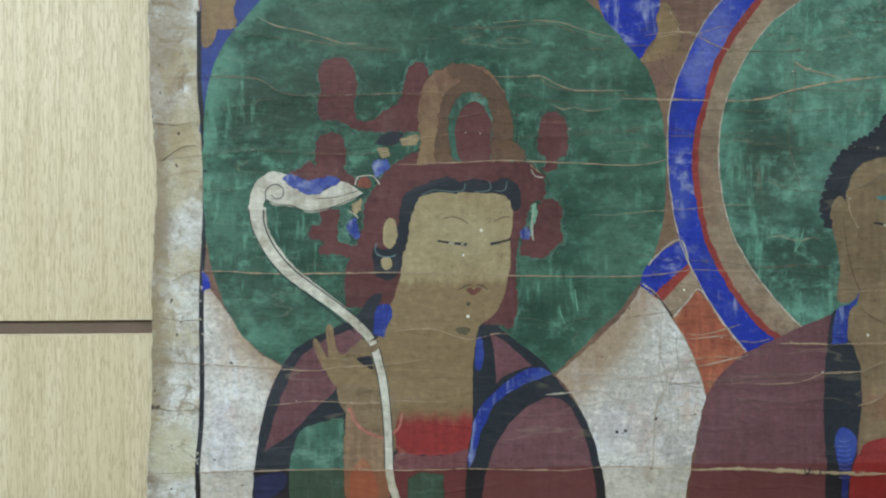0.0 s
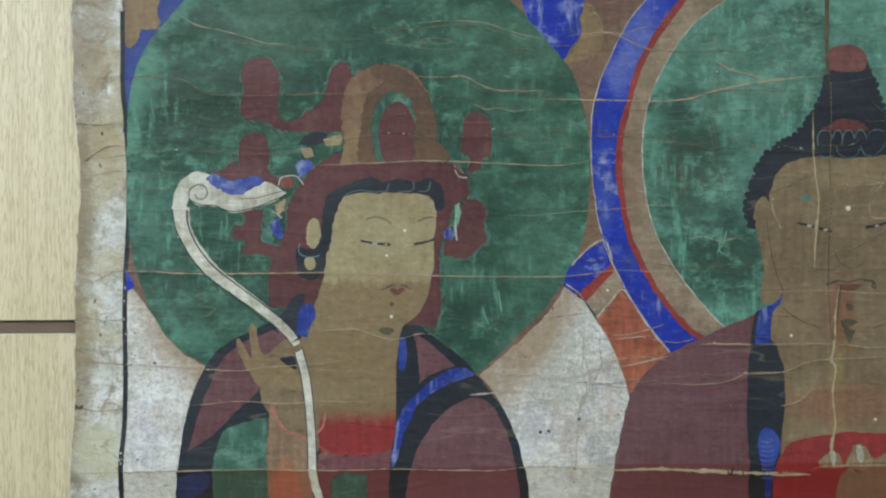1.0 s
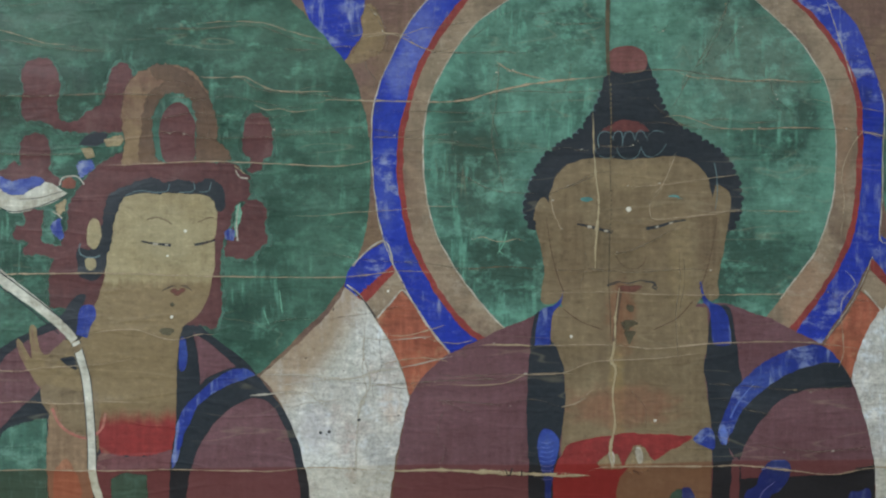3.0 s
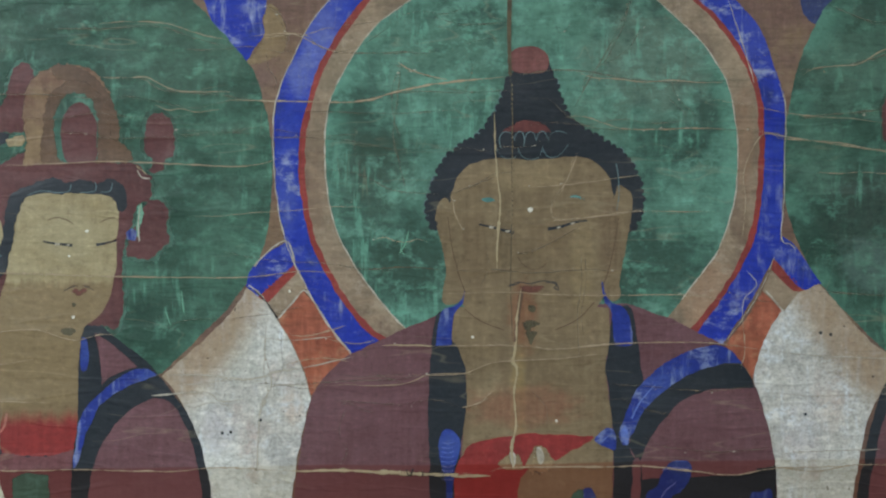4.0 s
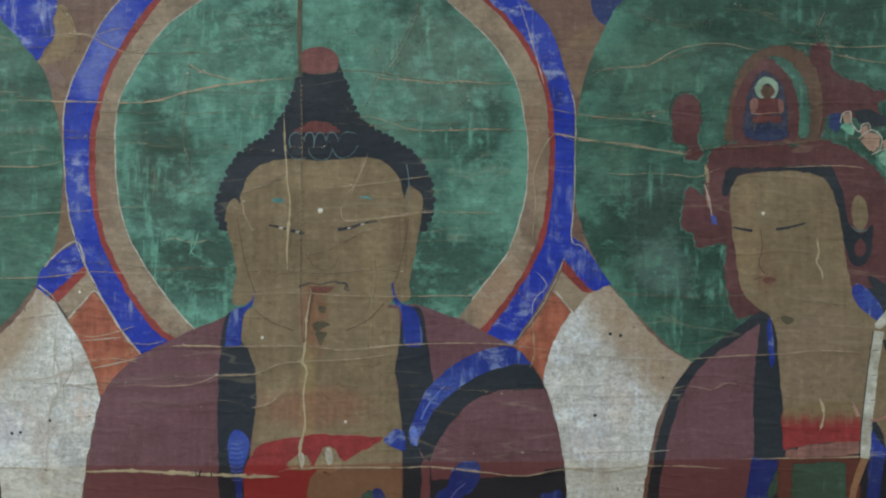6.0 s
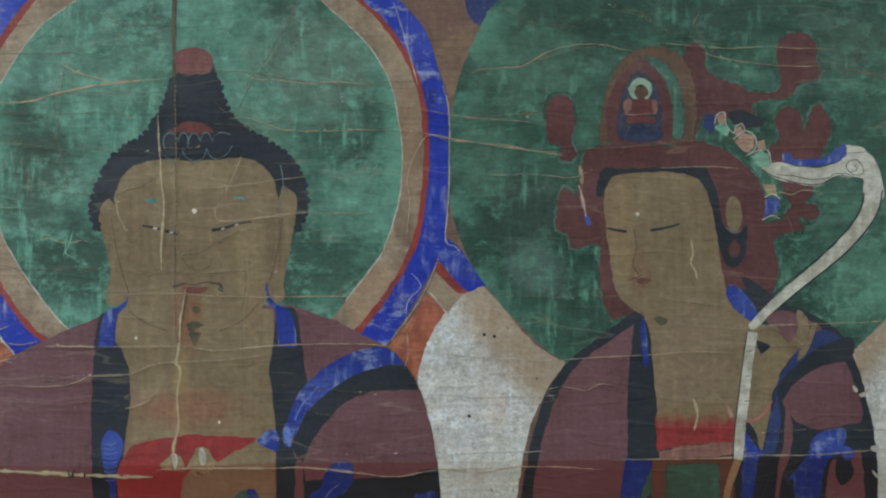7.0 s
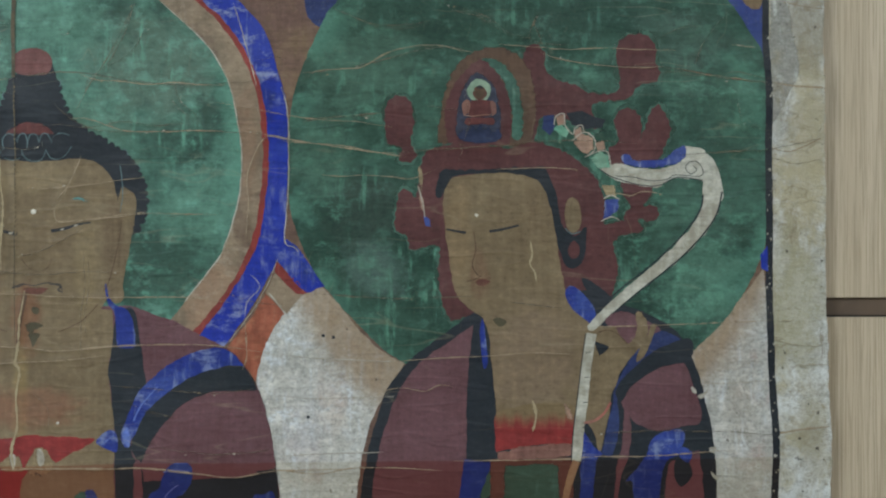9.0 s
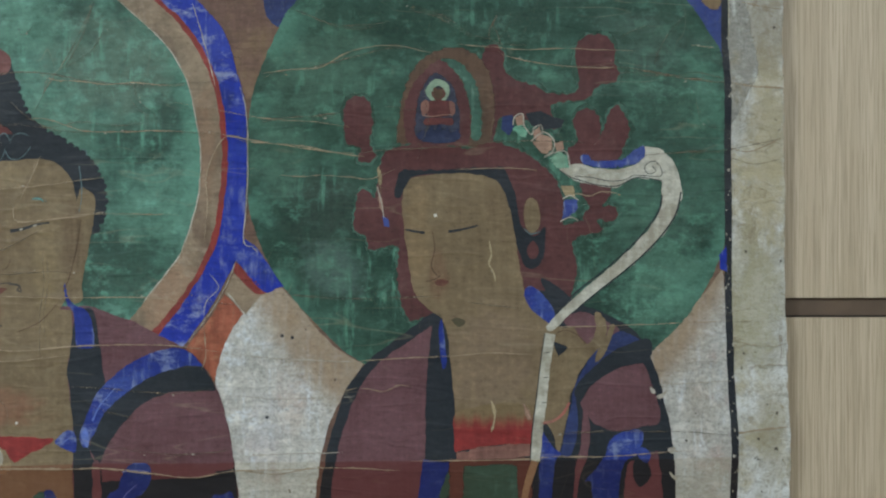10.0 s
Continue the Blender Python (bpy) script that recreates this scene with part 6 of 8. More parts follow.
patch("crown_bulb", "crown", 5, [(-131.3, 184.5), (-127.0, 198.3), (-114.9, 204.2), (-101.7, 202.9), (-92.2, 188.4), (-89.4, 169.2), (-92.5, 152.4), (-89.0, 139.2), (-76.4, 136.7), (-60.1, 147.4), (-45.7, 156.9), (-40.7, 174.9), (-35.8, 190.4), (-26.2, 198.8), (-16.0, 193.9), (-13.7, 180.7), (-21.0, 162.7), (-24.2, 144.7), (-20.7, 124.9), (-20.7, 124.9), (-55.5, 124.6), (-85.5, 126.0), (-109.4, 135.8), (-127.4, 137.7), (-132.1, 151.5), (-129.0, 168.3)], scallop=1.6)
patch("painted_rim", "rim_green", 4, [(-136.0, 108.4), (-129.9, 120.3), (-118.5, 123.8), (-106.5, 120.1), (-101.8, 103.3), (-103.2, 85.3), (-90.7, 72.0), (-109.9, 64.4), (-151.9, 67.7), (-171.0, 76.2), (-151.8, 86.9), (-142.7, 95.2), (-134.9, 91.5)], scallop=1.2, grow=4.2)
patch("crown_bulb", "crown", 5, [(-136.0, 108.4), (-129.9, 120.3), (-118.5, 123.8), (-106.5, 120.1), (-101.8, 103.3), (-103.2, 85.3), (-90.7, 72.0), (-109.9, 64.4), (-151.9, 67.7), (-171.0, 76.2), (-151.8, 86.9), (-142.7, 95.2), (-134.9, 91.5)], scallop=1.6)
patch("painted_rim", "rim_green", 4, [(-132.2, 45.9), (-132.2, 45.9), (-107.7, 42.2), (-107.7, 42.2), (-111.4, 20.6), (-101.9, 6.1), (-85.2, 3.6), (-95.4, -8.3), (-115.2, -4.6), (-125.4, -5.7), (-132.6, -1.5), (-127.1, 8.7), (-141.5, 12.4), (-139.0, 25.6), (-129.4, 27.9)], scallop=1.2, grow=4.2)
patch("crown_bulb", "crown", 5, [(-132.2, 45.9), (-132.2, 45.9), (-107.7, 42.2), (-107.7, 42.2), (-111.4, 20.6), (-101.9, 6.1), (-85.2, 3.6), (-95.4, -8.3), (-115.2, -4.6), (-125.4, -5.7), (-132.6, -1.5), (-127.1, 8.7), (-141.5, 12.4), (-139.0, 25.6), (-129.4, 27.9)], scallop=1.6)
patch("painted_rim", "rim_green", 4, [(101.7, 122.9), (106.6, 140.2), (118.6, 144.9), (130.6, 137.6), (134.0, 113.6), (131.5, 98.6), (123.1, 94.5), (121.8, 83.7), (107.4, 81.4), (109.9, 94.6), (102.1, 104.3)], scallop=1.2, grow=4.2)
patch("crown_bulb", "crown", 5, [(101.7, 122.9), (106.6, 140.2), (118.6, 144.9), (130.6, 137.6), (134.0, 113.6), (131.5, 98.6), (123.1, 94.5), (121.8, 83.7), (107.4, 81.4), (109.9, 94.6), (102.1, 104.3)], scallop=1.6)
patch("painted_rim", "rim_green", 4, [(96.2, 32.9), (104.7, 50.2), (118.0, 52.5), (127.5, 41.7), (125.5, 23.7), (129.0, 8.7), (120.6, 1.5), (106.7, -9.8), (86.3, -8.4), (81.6, 0.0)], scallop=1.2, grow=4.2)
patch("crown_bulb", "crown", 5, [(96.2, 32.9), (104.7, 50.2), (118.0, 52.5), (127.5, 41.7), (125.5, 23.7), (129.0, 8.7), (120.6, 1.5), (106.7, -9.8), (86.3, -8.4), (81.6, 0.0)], scallop=1.6)
patch("painted_rim", "rim_green", 4, [(-103.6, -61.6), (-103.6, -61.6), (-104.5, -22.6), (-93.6, 1.3), (-85.0, 25.2), (-83.0, 49.2), (-69.1, 71.9), (-49.7, 92.1), (-22.7, 103.9), (10.3, 94.1), (52.2, 91.4), (91.2, 91.1), (107.3, 73.0), (108.4, 55.0), (95.1, 46.7), (87.8, 24.0), (80.4, 6.0), (77.8, -30.0), (78.7, -66.0), (71.4, -85.1), (57.0, -80.8), (9.0, -80.5), (-50.9, -71.0), (-80.8, -61.8)], scallop=1.2, grow=4.2)
patch("painted_crown", "crown", 5, [(-103.6, -61.6), (-103.6, -61.6), (-104.5, -22.6), (-93.6, 1.3), (-85.0, 25.2), (-83.0, 49.2), (-69.1, 71.9), (-49.7, 92.1), (-22.7, 103.9), (10.3, 94.1), (52.2, 91.4), (91.2, 91.1), (107.3, 73.0), (108.4, 55.0), (95.1, 46.7), (87.8, 24.0), (80.4, 6.0), (77.8, -30.0), (78.7, -66.0), (71.4, -85.1), (57.0, -80.8), (9.0, -80.5), (-50.9, -71.0), (-80.8, -61.8)], scallop=1.6)
patch("crown_arch", "arch", 6, [(-30.0, 84.8), (-30.0, 84.8), (-24.4, 114.8), (-26.6, 144.8), (-20.3, 174.7), (-2.2, 191.4), (23.0, 197.2), (47.0, 192.2), (63.0, 172.9), (71.9, 150.1), (74.6, 120.0), (85.2, 91.2), (85.2, 91.2), (52.2, 90.2), (10.2, 85.7)], scallop=1.6)
patch("crown_arch", "rustarch", 7, [(-7.7, 93.6), (-6.3, 126.6), (-0.1, 159.6), (16.9, 175.6), (37.9, 179.1), (55.8, 165.2), (65.8, 141.1), (68.0, 114.1), (65.5, 96.1), (28.2, 90.4)], scallop=1.6)
patch("crown_arch", "greenleaf", 8, [(11.5, 94.7), (5.7, 120.5), (7.6, 144.5), (18.0, 162.4), (31.8, 167.1), (47.9, 158.6), (53.8, 135.2), (53.6, 107.0), (49.9, 93.8), (28.2, 90.4)], scallop=1.6)
patch("crown_jewel", "crown", 9, [(21.1, 92.2), (14.0, 114.5), (15.4, 135.5), (22.7, 150.4), (33.5, 156.3), (44.3, 150.3), (51.4, 135.2), (51.2, 114.2), (47.5, 92.0)])
patch("painted_crown", "crown", 8, [(-22.7, 90.7), (-22.7, 90.7), (10.3, 91.7), (52.3, 92.6), (88.2, 90.6), (88.2, 90.6), (106.1, 71.8), (10.1, 66.5), (-62.0, 61.0), (-49.8, 78.9)], scallop=1.6)
patch("painted_flake", "ink", 7, [(-71.8, 111.5), (-71.8, 111.5), (-65.1, 121.0), (-65.1, 121.0), (-54.3, 125.2), (-54.3, 125.2), (-40.5, 123.9), (-40.5, 123.9), (-42.4, 114.9), (-42.4, 114.9), (-53.2, 110.2), (-53.2, 110.2)])
patch("painted_flake", "ochrepale", 7, [(-46.0, 117.3), (-46.0, 117.3), (-35.1, 120.8), (-35.1, 120.8), (-26.7, 123.8), (-26.7, 123.8), (-22.0, 117.1), (-22.0, 117.1), (-28.0, 110.0), (-28.0, 110.0), (-42.4, 108.9), (-42.4, 108.9)])
patch("painted_flake", "ochrepale", 7, [(-70.0, 107.9), (-70.0, 107.9), (-58.0, 109.0), (-58.0, 109.0), (-55.7, 99.4), (-55.7, 99.4), (-64.1, 97.0), (-64.1, 97.0)])
patch("painted_flake", "leaf_blue", 8, [(-76.1, 89.9), (-76.1, 89.9), (-72.5, 95.9), (-72.5, 95.9), (-56.9, 95.8), (-56.9, 95.8), (-55.2, 86.2), (-55.2, 86.2), (-63.0, 80.2), (-63.0, 80.2), (-71.5, 74.3), (-71.5, 74.3)])
patch("painted_flake", "rust", 8, [(-90.7, 67.2), (-90.7, 67.2), (-89.5, 74.4), (-89.5, 74.4), (-82.2, 78.0), (-82.2, 78.0), (-75.1, 73.1), (-75.1, 73.1), (-76.3, 65.9), (-76.3, 65.9), (-84.7, 64.8), (-84.7, 64.8)])
patch("painted_flake", "greenleaf", 6, [(-110.1, 42.2), (-110.1, 42.2), (-102.8, 48.1), (-102.8, 48.1), (-94.5, 38.5), (-94.5, 38.5), (-100.6, 25.3), (-100.6, 25.3), (-97.1, 8.5), (-97.1, 8.5), (-107.9, 6.2), (-107.9, 6.2), (-113.9, 11.0), (-113.9, 11.0), (-109.0, 25.4), (-109.0, 25.4)])
patch("painted_flake", "leaf_blue", 8, [(-103.0, 25.3), (-103.0, 25.3), (-98.2, 32.5), (-98.2, 32.5), (-90.9, 34.8), (-90.9, 34.8), (-89.8, 24.0), (-89.8, 24.0), (-86.3, 13.2), (-86.3, 13.2), (-93.5, 9.7), (-93.5, 9.7), (-101.8, 19.3), (-101.8, 19.3)])
patch("painted_flake", "ochrepale", 7, [(-98.0, 48.1), (-98.0, 48.1), (-83.6, 56.4), (-83.6, 56.4), (-86.1, 42.0), (-86.1, 42.0), (-94.5, 34.9), (-94.5, 34.9)])
patch("painted_flake", "leaf_blue", 8, [(81.7, 18.0), (81.7, 18.0), (87.7, 22.8), (87.7, 22.8), (93.7, 19.1), (93.7, 19.1), (91.3, 9.5), (91.3, 9.5), (82.9, 10.8), (82.9, 10.8)])
patch("painted_flake", "greenpale", 7, [(93.9, 46.7), (93.9, 46.7), (99.9, 50.9), (99.9, 50.9), (101.0, 35.9), (101.0, 35.9), (97.4, 23.9), (97.4, 23.9), (94.9, 9.5), (94.9, 9.5), (91.3, 16.7), (91.3, 16.7)])
patch("painted_flake", "ochrepale", 7, [(93.0, 89.9), (93.0, 89.9), (100.2, 85.1), (100.2, 85.1), (108.5, 76.6), (108.5, 76.6), (103.1, 73.0), (103.1, 73.0), (95.3, 76.7), (95.3, 76.7)])
stroke("flake_edge", "chalk", 9, 1.2, 1.2, [(-93.1, 68.5), (-90.6, 76.2), (-82.8, 78.6), (-73.8, 77.9), (-66.7, 69.5)])
stroke("flake_edge", "chalk", 9, 1.2, 1.2, [(-99.9, 40.9), (-93.3, 37.3), (-89.7, 33.6)])
stroke("flake_edge", "chalk", 9, 1.2, 1.2, [(94.2, 83.9), (98.9, 76.7), (107.3, 75.4)])
stroke("flake_edge", "chalk", 9, 0.9, 1.5, [(97.5, 47.9), (95.0, 26.9), (96.0, 8.9)])
patch("painted_hair", "ink", 8, [(-74.5, -16.9), (-73.2, 1.1), (-59.4, 1.0), (-49.0, 24.9), (-41.1, 42.9), (-35.6, 57.8), (-22.9, 69.8), (4.1, 74.4), (16.1, 71.3), (40.1, 72.9), (52.1, 69.8), (70.1, 72.7), (80.9, 66.0), (83.1, 48.0), (77.7, 40.8), (71.8, 54.1), (71.8, 54.1), (52.0, 58.4), (10.0, 60.5), (-20.0, 57.1), (-32.1, 42.8), (-40.7, 18.9), (-42.6, -5.1), (-47.0, -24.3), (-59.6, -32.6), (-72.2, -27.7)])
patch("painted_face", "facepale", 7, [(-36.9, 45.9), (-29.0, 57.8), (-7.9, 63.0), (28.1, 64.0), (73.0, 61.3), (73.0, 61.3), (74.6, 36.1), (71.4, 6.1), (69.4, -29.9), (60.8, -59.8), (48.1, -73.5), (37.2, -82.5), (37.2, -82.5), (31.5, -119.6), (29.8, -191.6), (29.8, -191.6), (-51.8, -191.0), (-75.7, -178.8), (-93.6, -163.7), (-111.4, -148.6), (-129.3, -123.3), (-139.3, -98.0), (-133.9, -94.4), (-123.2, -113.7), (-124.8, -83.7), (-118.2, -81.3), (-112.9, -106.6), (-104.0, -110.2), (-87.1, -96.0), (-70.3, -93.7), (-56.8, -62.0), (-45.8, -29.1), (-43.1, 6.9)])
patch("painted_ear", "facepale", 9, [(-62.8, 23.8), (-57.4, 33.4), (-50.2, 29.8), (-48.5, 12.9), (-55.2, 1.0), (-63.5, 7.1)])
patch("painted_ear", "facepale", 9, [(-64.9, -9.7), (-56.5, -8.6), (-54.1, -17.0), (-60.1, -21.8), (-64.9, -18.1)])
stroke("earring_stroke", "haircurl", 9, 1.2, 1.2, [(-70.7, 7.1), (-72.0, -1.9), (-65.4, -7.3), (-53.4, -7.4), (-45.6, -2.1)])
patch("painted_arm", "skin", 7, [(-113.8, -145.0), (-75.5, -148.8), (-51.5, -155.0), (-53.1, -215.0), (-81.8, -202.8), (-100.9, -181.0)])
patch("painted_arm", "skinpink", 8, [(-104.4, -171.4), (-97.1, -161.9), (-86.5, -185.9), (-68.6, -195.7), (-57.8, -191.0), (-56.9, -233.0), (-58.7, -328.9), (-58.7, -328.9), (-101.9, -328.6), (-101.9, -328.6), (-107.2, -232.6)])
patch("painted_arm", "orangeskin", 9, [(-100.1, -241.6), (-92.8, -226.7), (-85.0, -222.0), (-77.3, -232.8), (-71.4, -256.8), (-70.7, -328.8), (-70.7, -328.8), (-101.9, -328.6), (-101.9, -328.6)])
stroke("bracelet_stroke", "pink", 9, 3.0, 2.4, [(-100.8, -167.8), (-93.7, -183.5), (-81.8, -193.8), (-63.8, -199.3), (-48.8, -189.8), (-44.4, -173.1)])
patch("painted_sash", "red", 8, [(-46.8, -168.2), (-21.6, -164.8), (8.4, -162.6), (31.2, -160.4), (31.2, -160.4), (28.5, -209.6), (8.0, -217.8), (-22.0, -218.8), (-49.5, -215.0)])
patch("painted_lining", "mauve", 8, [(-49.5, -215.0), (-49.5, -215.0), (-22.0, -218.8), (8.0, -217.8), (28.5, -209.6), (28.5, -209.6), (23.5, -234.7), (22.8, -329.5), (22.8, -329.5), (-49.7, -329.0), (-49.7, -329.0), (-54.5, -233.0)])
patch("painted_lining", "greenleaf", 9, [(-40.1, -242.1), (-40.1, -242.1), (-25.1, -236.8), (-0.5, -238.2), (-0.5, -238.2), (0.0, -329.3), (0.0, -329.3), (-38.3, -329.1), (-38.3, -329.1)])
patch("painted_sleeve", "ink", 8, [(31.5, -119.6), (31.5, -119.6), (40.2, -86.7), (49.7, -95.7), (54.3, -119.8), (54.1, -149.8), (39.4, -191.6), (29.5, -233.6), (24.0, -329.5), (24.0, -329.5), (18.0, -329.5), (18.0, -329.5), (23.5, -233.5), (29.9, -179.6)])
patch("painted_collar", "cloth_blue", 9, [(34.7, -96.8), (40.1, -94.5), (42.4, -110.7), (39.9, -126.9), (33.9, -125.6)])
patch("painted_collar", "cloth_blue", 9, [(-75.0, -90.0), (-75.0, -90.0), (-72.5, -67.9), (-67.6, -58.9), (-56.8, -59.0), (-54.5, -71.0), (-59.4, -80.0), (-63.1, -93.1), (-63.1, -93.1)])
patch("painted_collar", "ink", 8, [(-86.8, -63.6), (-74.7, -48.1), (-65.1, -48.1), (-70.0, -61.9), (-74.9, -73.9), (-86.9, -78.0)])
patch("painted_band", "cloth_blue", 9, [(27.3, -209.6), (31.1, -185.6), (43.2, -162.9), (62.6, -143.8), (83.6, -130.8), (101.7, -126.1), (113.6, -133.4), (113.6, -133.4), (77.5, -148.7), (56.4, -163.0), (43.1, -185.7), (33.3, -215.6), (25.9, -232.3)])
patch("painted_scroll", "chalkwhite", 7, [(-206.0, 44.1), (-202.3, 65.0), (-192.6, 77.6), (-175.8, 82.8), (-151.8, 73.7), (-127.9, 62.7), (-109.9, 72.2), (-94.9, 67.3), (-84.2, 60.0), (-84.2, 60.0), (-98.0, 51.1), (-122.1, 42.9), (-143.1, 40.0), (-162.8, 46.2), (-180.8, 48.1), (-188.0, 54.7), (-190.5, 42.8), (-188.2, 25.9), (-195.4, 21.2), (-202.6, 27.2)])
patch("painted_leaf", "leaf_blue", 8, [(-171.0, 76.2), (-160.8, 80.9), (-142.8, 74.8), (-124.8, 78.3), (-111.0, 77.0), (-109.3, 69.8), (-121.9, 65.1), (-132.8, 57.9), (-148.9, 60.5), (-162.7, 67.8)])
stroke("scroll_stem", "chalkwhite", 7, 18.0, 8.4, [(-197.0, 45.2), (-194.2, 23.0), (-183.6, 1.9), (-163.3, -22.2), (-137.1, -42.8), (-109.6, -63.4), (-87.0, -84.0), (-76.9, -96.0)])
stroke("scroll_stem", "chalkwhite", 9, 8.4, 9.0, [(-75.7, -97.2), (-70.4, -114.1), (-65.2, -136.9), (-61.8, -166.9), (-59.6, -202.9), (-59.2, -231.7)])
stroke("scroll_stem", "chalkwhite", 9, 8.4, 7.2, [(-59.2, -231.7), (-55.8, -251.0), (-51.1, -269.0), (-45.5, -329.0)])
stroke("scroll_line", "ink", 9, 1.6, 1.2, [(-190.5, 42.8), (-189.4, 27.2), (-179.9, 4.9), (-160.9, -18.6), (-134.7, -39.2), (-107.2, -59.8), (-82.2, -79.8)])
stroke("scroll_line", "ink", 9, 1.2, 1.4, [(-206.0, 44.1), (-202.6, 23.0), (-189.6, -2.8), (-170.6, -27.0), (-143.7, -47.6), (-116.9, -68.2), (-93.0, -88.7)])
stroke("scroll_line", "ink", 10, 1.1, 1.1, [(-79.9, -99.6), (-75.2, -115.2), (-70.0, -138.1), (-66.0, -166.9), (-63.8, -202.9), (-63.4, -231.7)])
stroke("scroll_line", "ink", 10, 1.1, 1.1, [(-70.9, -96.1), (-65.6, -115.3), (-60.4, -138.1), (-57.0, -167.0), (-54.8, -203.0), (-54.4, -231.8)])
stroke("scroll_line", "ink", 9, 1.0, 1.0, [(-188.0, 54.7), (-187.9, 63.1), (-181.9, 69.1), (-173.5, 69.0), (-168.7, 63.0), (-171.2, 55.8), (-178.4, 54.7), (-181.9, 59.5)])
stroke("scroll_line", "ink", 9, 1.0, 1.0, [(-186.8, 53.5), (-176.0, 48.7), (-161.0, 47.3), (-143.1, 41.2), (-122.1, 44.1), (-101.0, 51.7), (-86.0, 58.2)])
stroke("scroll_line", "ink", 9, 0.7, 0.7, [(-134.0, 54.3), (-116.0, 55.4), (-98.0, 60.1), (-89.5, 62.4)])
stroke("painted_stroke", "ink", 9, 1.8, 3.0, [(-5.9, 9.0), (6.6, 6.6), (25.2, 4.6)])
stroke("painted_stroke", "ink", 9, 3.0, 1.8, [(50.4, 5.0), (60.6, 6.8), (72.1, 9.7)])
patch("painted_dab", "chalk", 10, [(6.7, 7.2), (12.0, 6.5), (10.8, 4.7), (6.6, 5.4)])
patch("painted_dab", "chalk", 10, [(19.2, 5.9), (22.8, 5.2), (21.6, 4.0), (19.2, 4.1)])
stroke("painted_stroke", "skinline", 9, 0.9, 0.9, [(0.2, 31.8), (9.8, 34.1), (19.4, 31.7), (26.6, 26.8)])
stroke("painted_stroke", "skinline", 9, 0.9, 0.9, [(54.8, 29.0), (63.8, 33.1), (71.0, 33.7)])
patch("painted_dab", "lip", 9, [(23.2, -42.9), (28.0, -40.5), (32.2, -42.4), (36.4, -40.6), (41.2, -43.0), (37.0, -47.8), (31.6, -49.6), (26.8, -47.1)])
stroke("painted_stroke", "skinline", 10, 0.7, 0.9, [(21.4, -39.9), (26.8, -37.5), (31.0, -39.4)])
stroke("painted_stroke", "skinline", 10, 0.9, 0.7, [(34.6, -39.4), (38.9, -37.6), (43.7, -40.0)])
patch("painted_dab", "stain", 9, [(12.6, -84.7), (21.0, -82.3), (29.4, -85.4), (24.5, -90.8), (16.2, -90.1)])
dot("painted_dot", "white", 10, 40.9, 19.5, 1.8)
dot("painted_dot", "white", 10, 25.9, -71.6, 1.8)
dot("painted_dot", "white", 10, 21.5, -6.8, 1.2)
dot("painted_dot", "stain", 9, 26.6, -58.4, 2.4)
dot("painted_dot", "ink", 5, 224.3, -181.6, 1.8)
dot("painted_dot", "ink", 5, 183.4, -195.7, 1.8)
dot("painted_dot", "ink", 5, 192.4, -194.5, 1.8)

# left figure, finer shapes
patch("crown_arch", "rustarch", 6.6, [(5.0, 196.8), (29.1, 195.5), (51.9, 183.2), (68.6, 161.5), (75.6, 135.5), (74.9, 114.5), (62.2, 114.5), (61.2, 137.4), (51.7, 161.6), (35.0, 176.1), (10.9, 181.1)], scallop=1.2)
patch("crown_arch", "rustarch", 8.6, [(51.4, 114.6), (61.7, 120.6), (73.7, 115.7), (85.7, 107.2), (89.8, 93.9), (70.5, 92.8), (53.7, 94.1)], scallop=1.0)
stroke("hair_stroke", "haircurl", 9.5, 0.7, 0.7, [(-23.1, 57.4), (-8.0, 62.7), (10.1, 60.7), (22.1, 62.5), (24.0, 69.7)])
stroke("hair_stroke", "haircurl", 9.5, 0.7, 0.7, [(34.1, 60.6), (48.6, 61.7), (51.0, 66.5), (49.3, 71.9)])
stroke("hair_stroke", "haircurl", 9.5, 0.7, 0.7, [(55.8, 61.0), (65.5, 62.1), (68.5, 71.2)])
stroke("painted_stroke", "ink", 10, 0.6, 0.9, [(15.9, -43.5), (21.4, -41.1), (27.4, -38.7)])
stroke("painted_stroke", "ink", 10, 0.9, 0.6, [(37.0, -38.8), (43.1, -40.6), (47.2, -43.7)])
stroke("painted_stroke", "skinline", 10, 1.0, 1.0, [(57.8, 5.0), (66.9, 8.6), (71.7, 11.5)])
patch("painted_grip", "ink", 9, [(-92.9, -115.5), (-84.5, -113.2), (-77.3, -113.8), (-75.0, -126.5), (-82.8, -124.0)])
patch("painted_fist", "skin", 10.5, [(-87.4, -95.1), (-80.2, -102.4), (-73.0, -100.0), (-68.7, -98.8), (-69.4, -104.9), (-75.4, -109.0), (-84.5, -107.8), (-89.8, -101.1)])
patch("painted_fist", "skin", 9.4, [(-109.2, -119.0), (-101.9, -108.2), (-91.0, -98.7), (-85.0, -96.3), (-83.8, -106.0), (-92.3, -115.5), (-100.8, -123.9)])
stroke("painted_stroke", "skinpink", 9, 2.0, 3.0, [(-121.6, -84.0), (-120.5, -94.9), (-116.4, -108.1)])
stroke("painted_stroke", "skinpink", 9, 2.0, 3.0, [(-137.9, -95.9), (-135.0, -105.6), (-129.7, -118.9)])

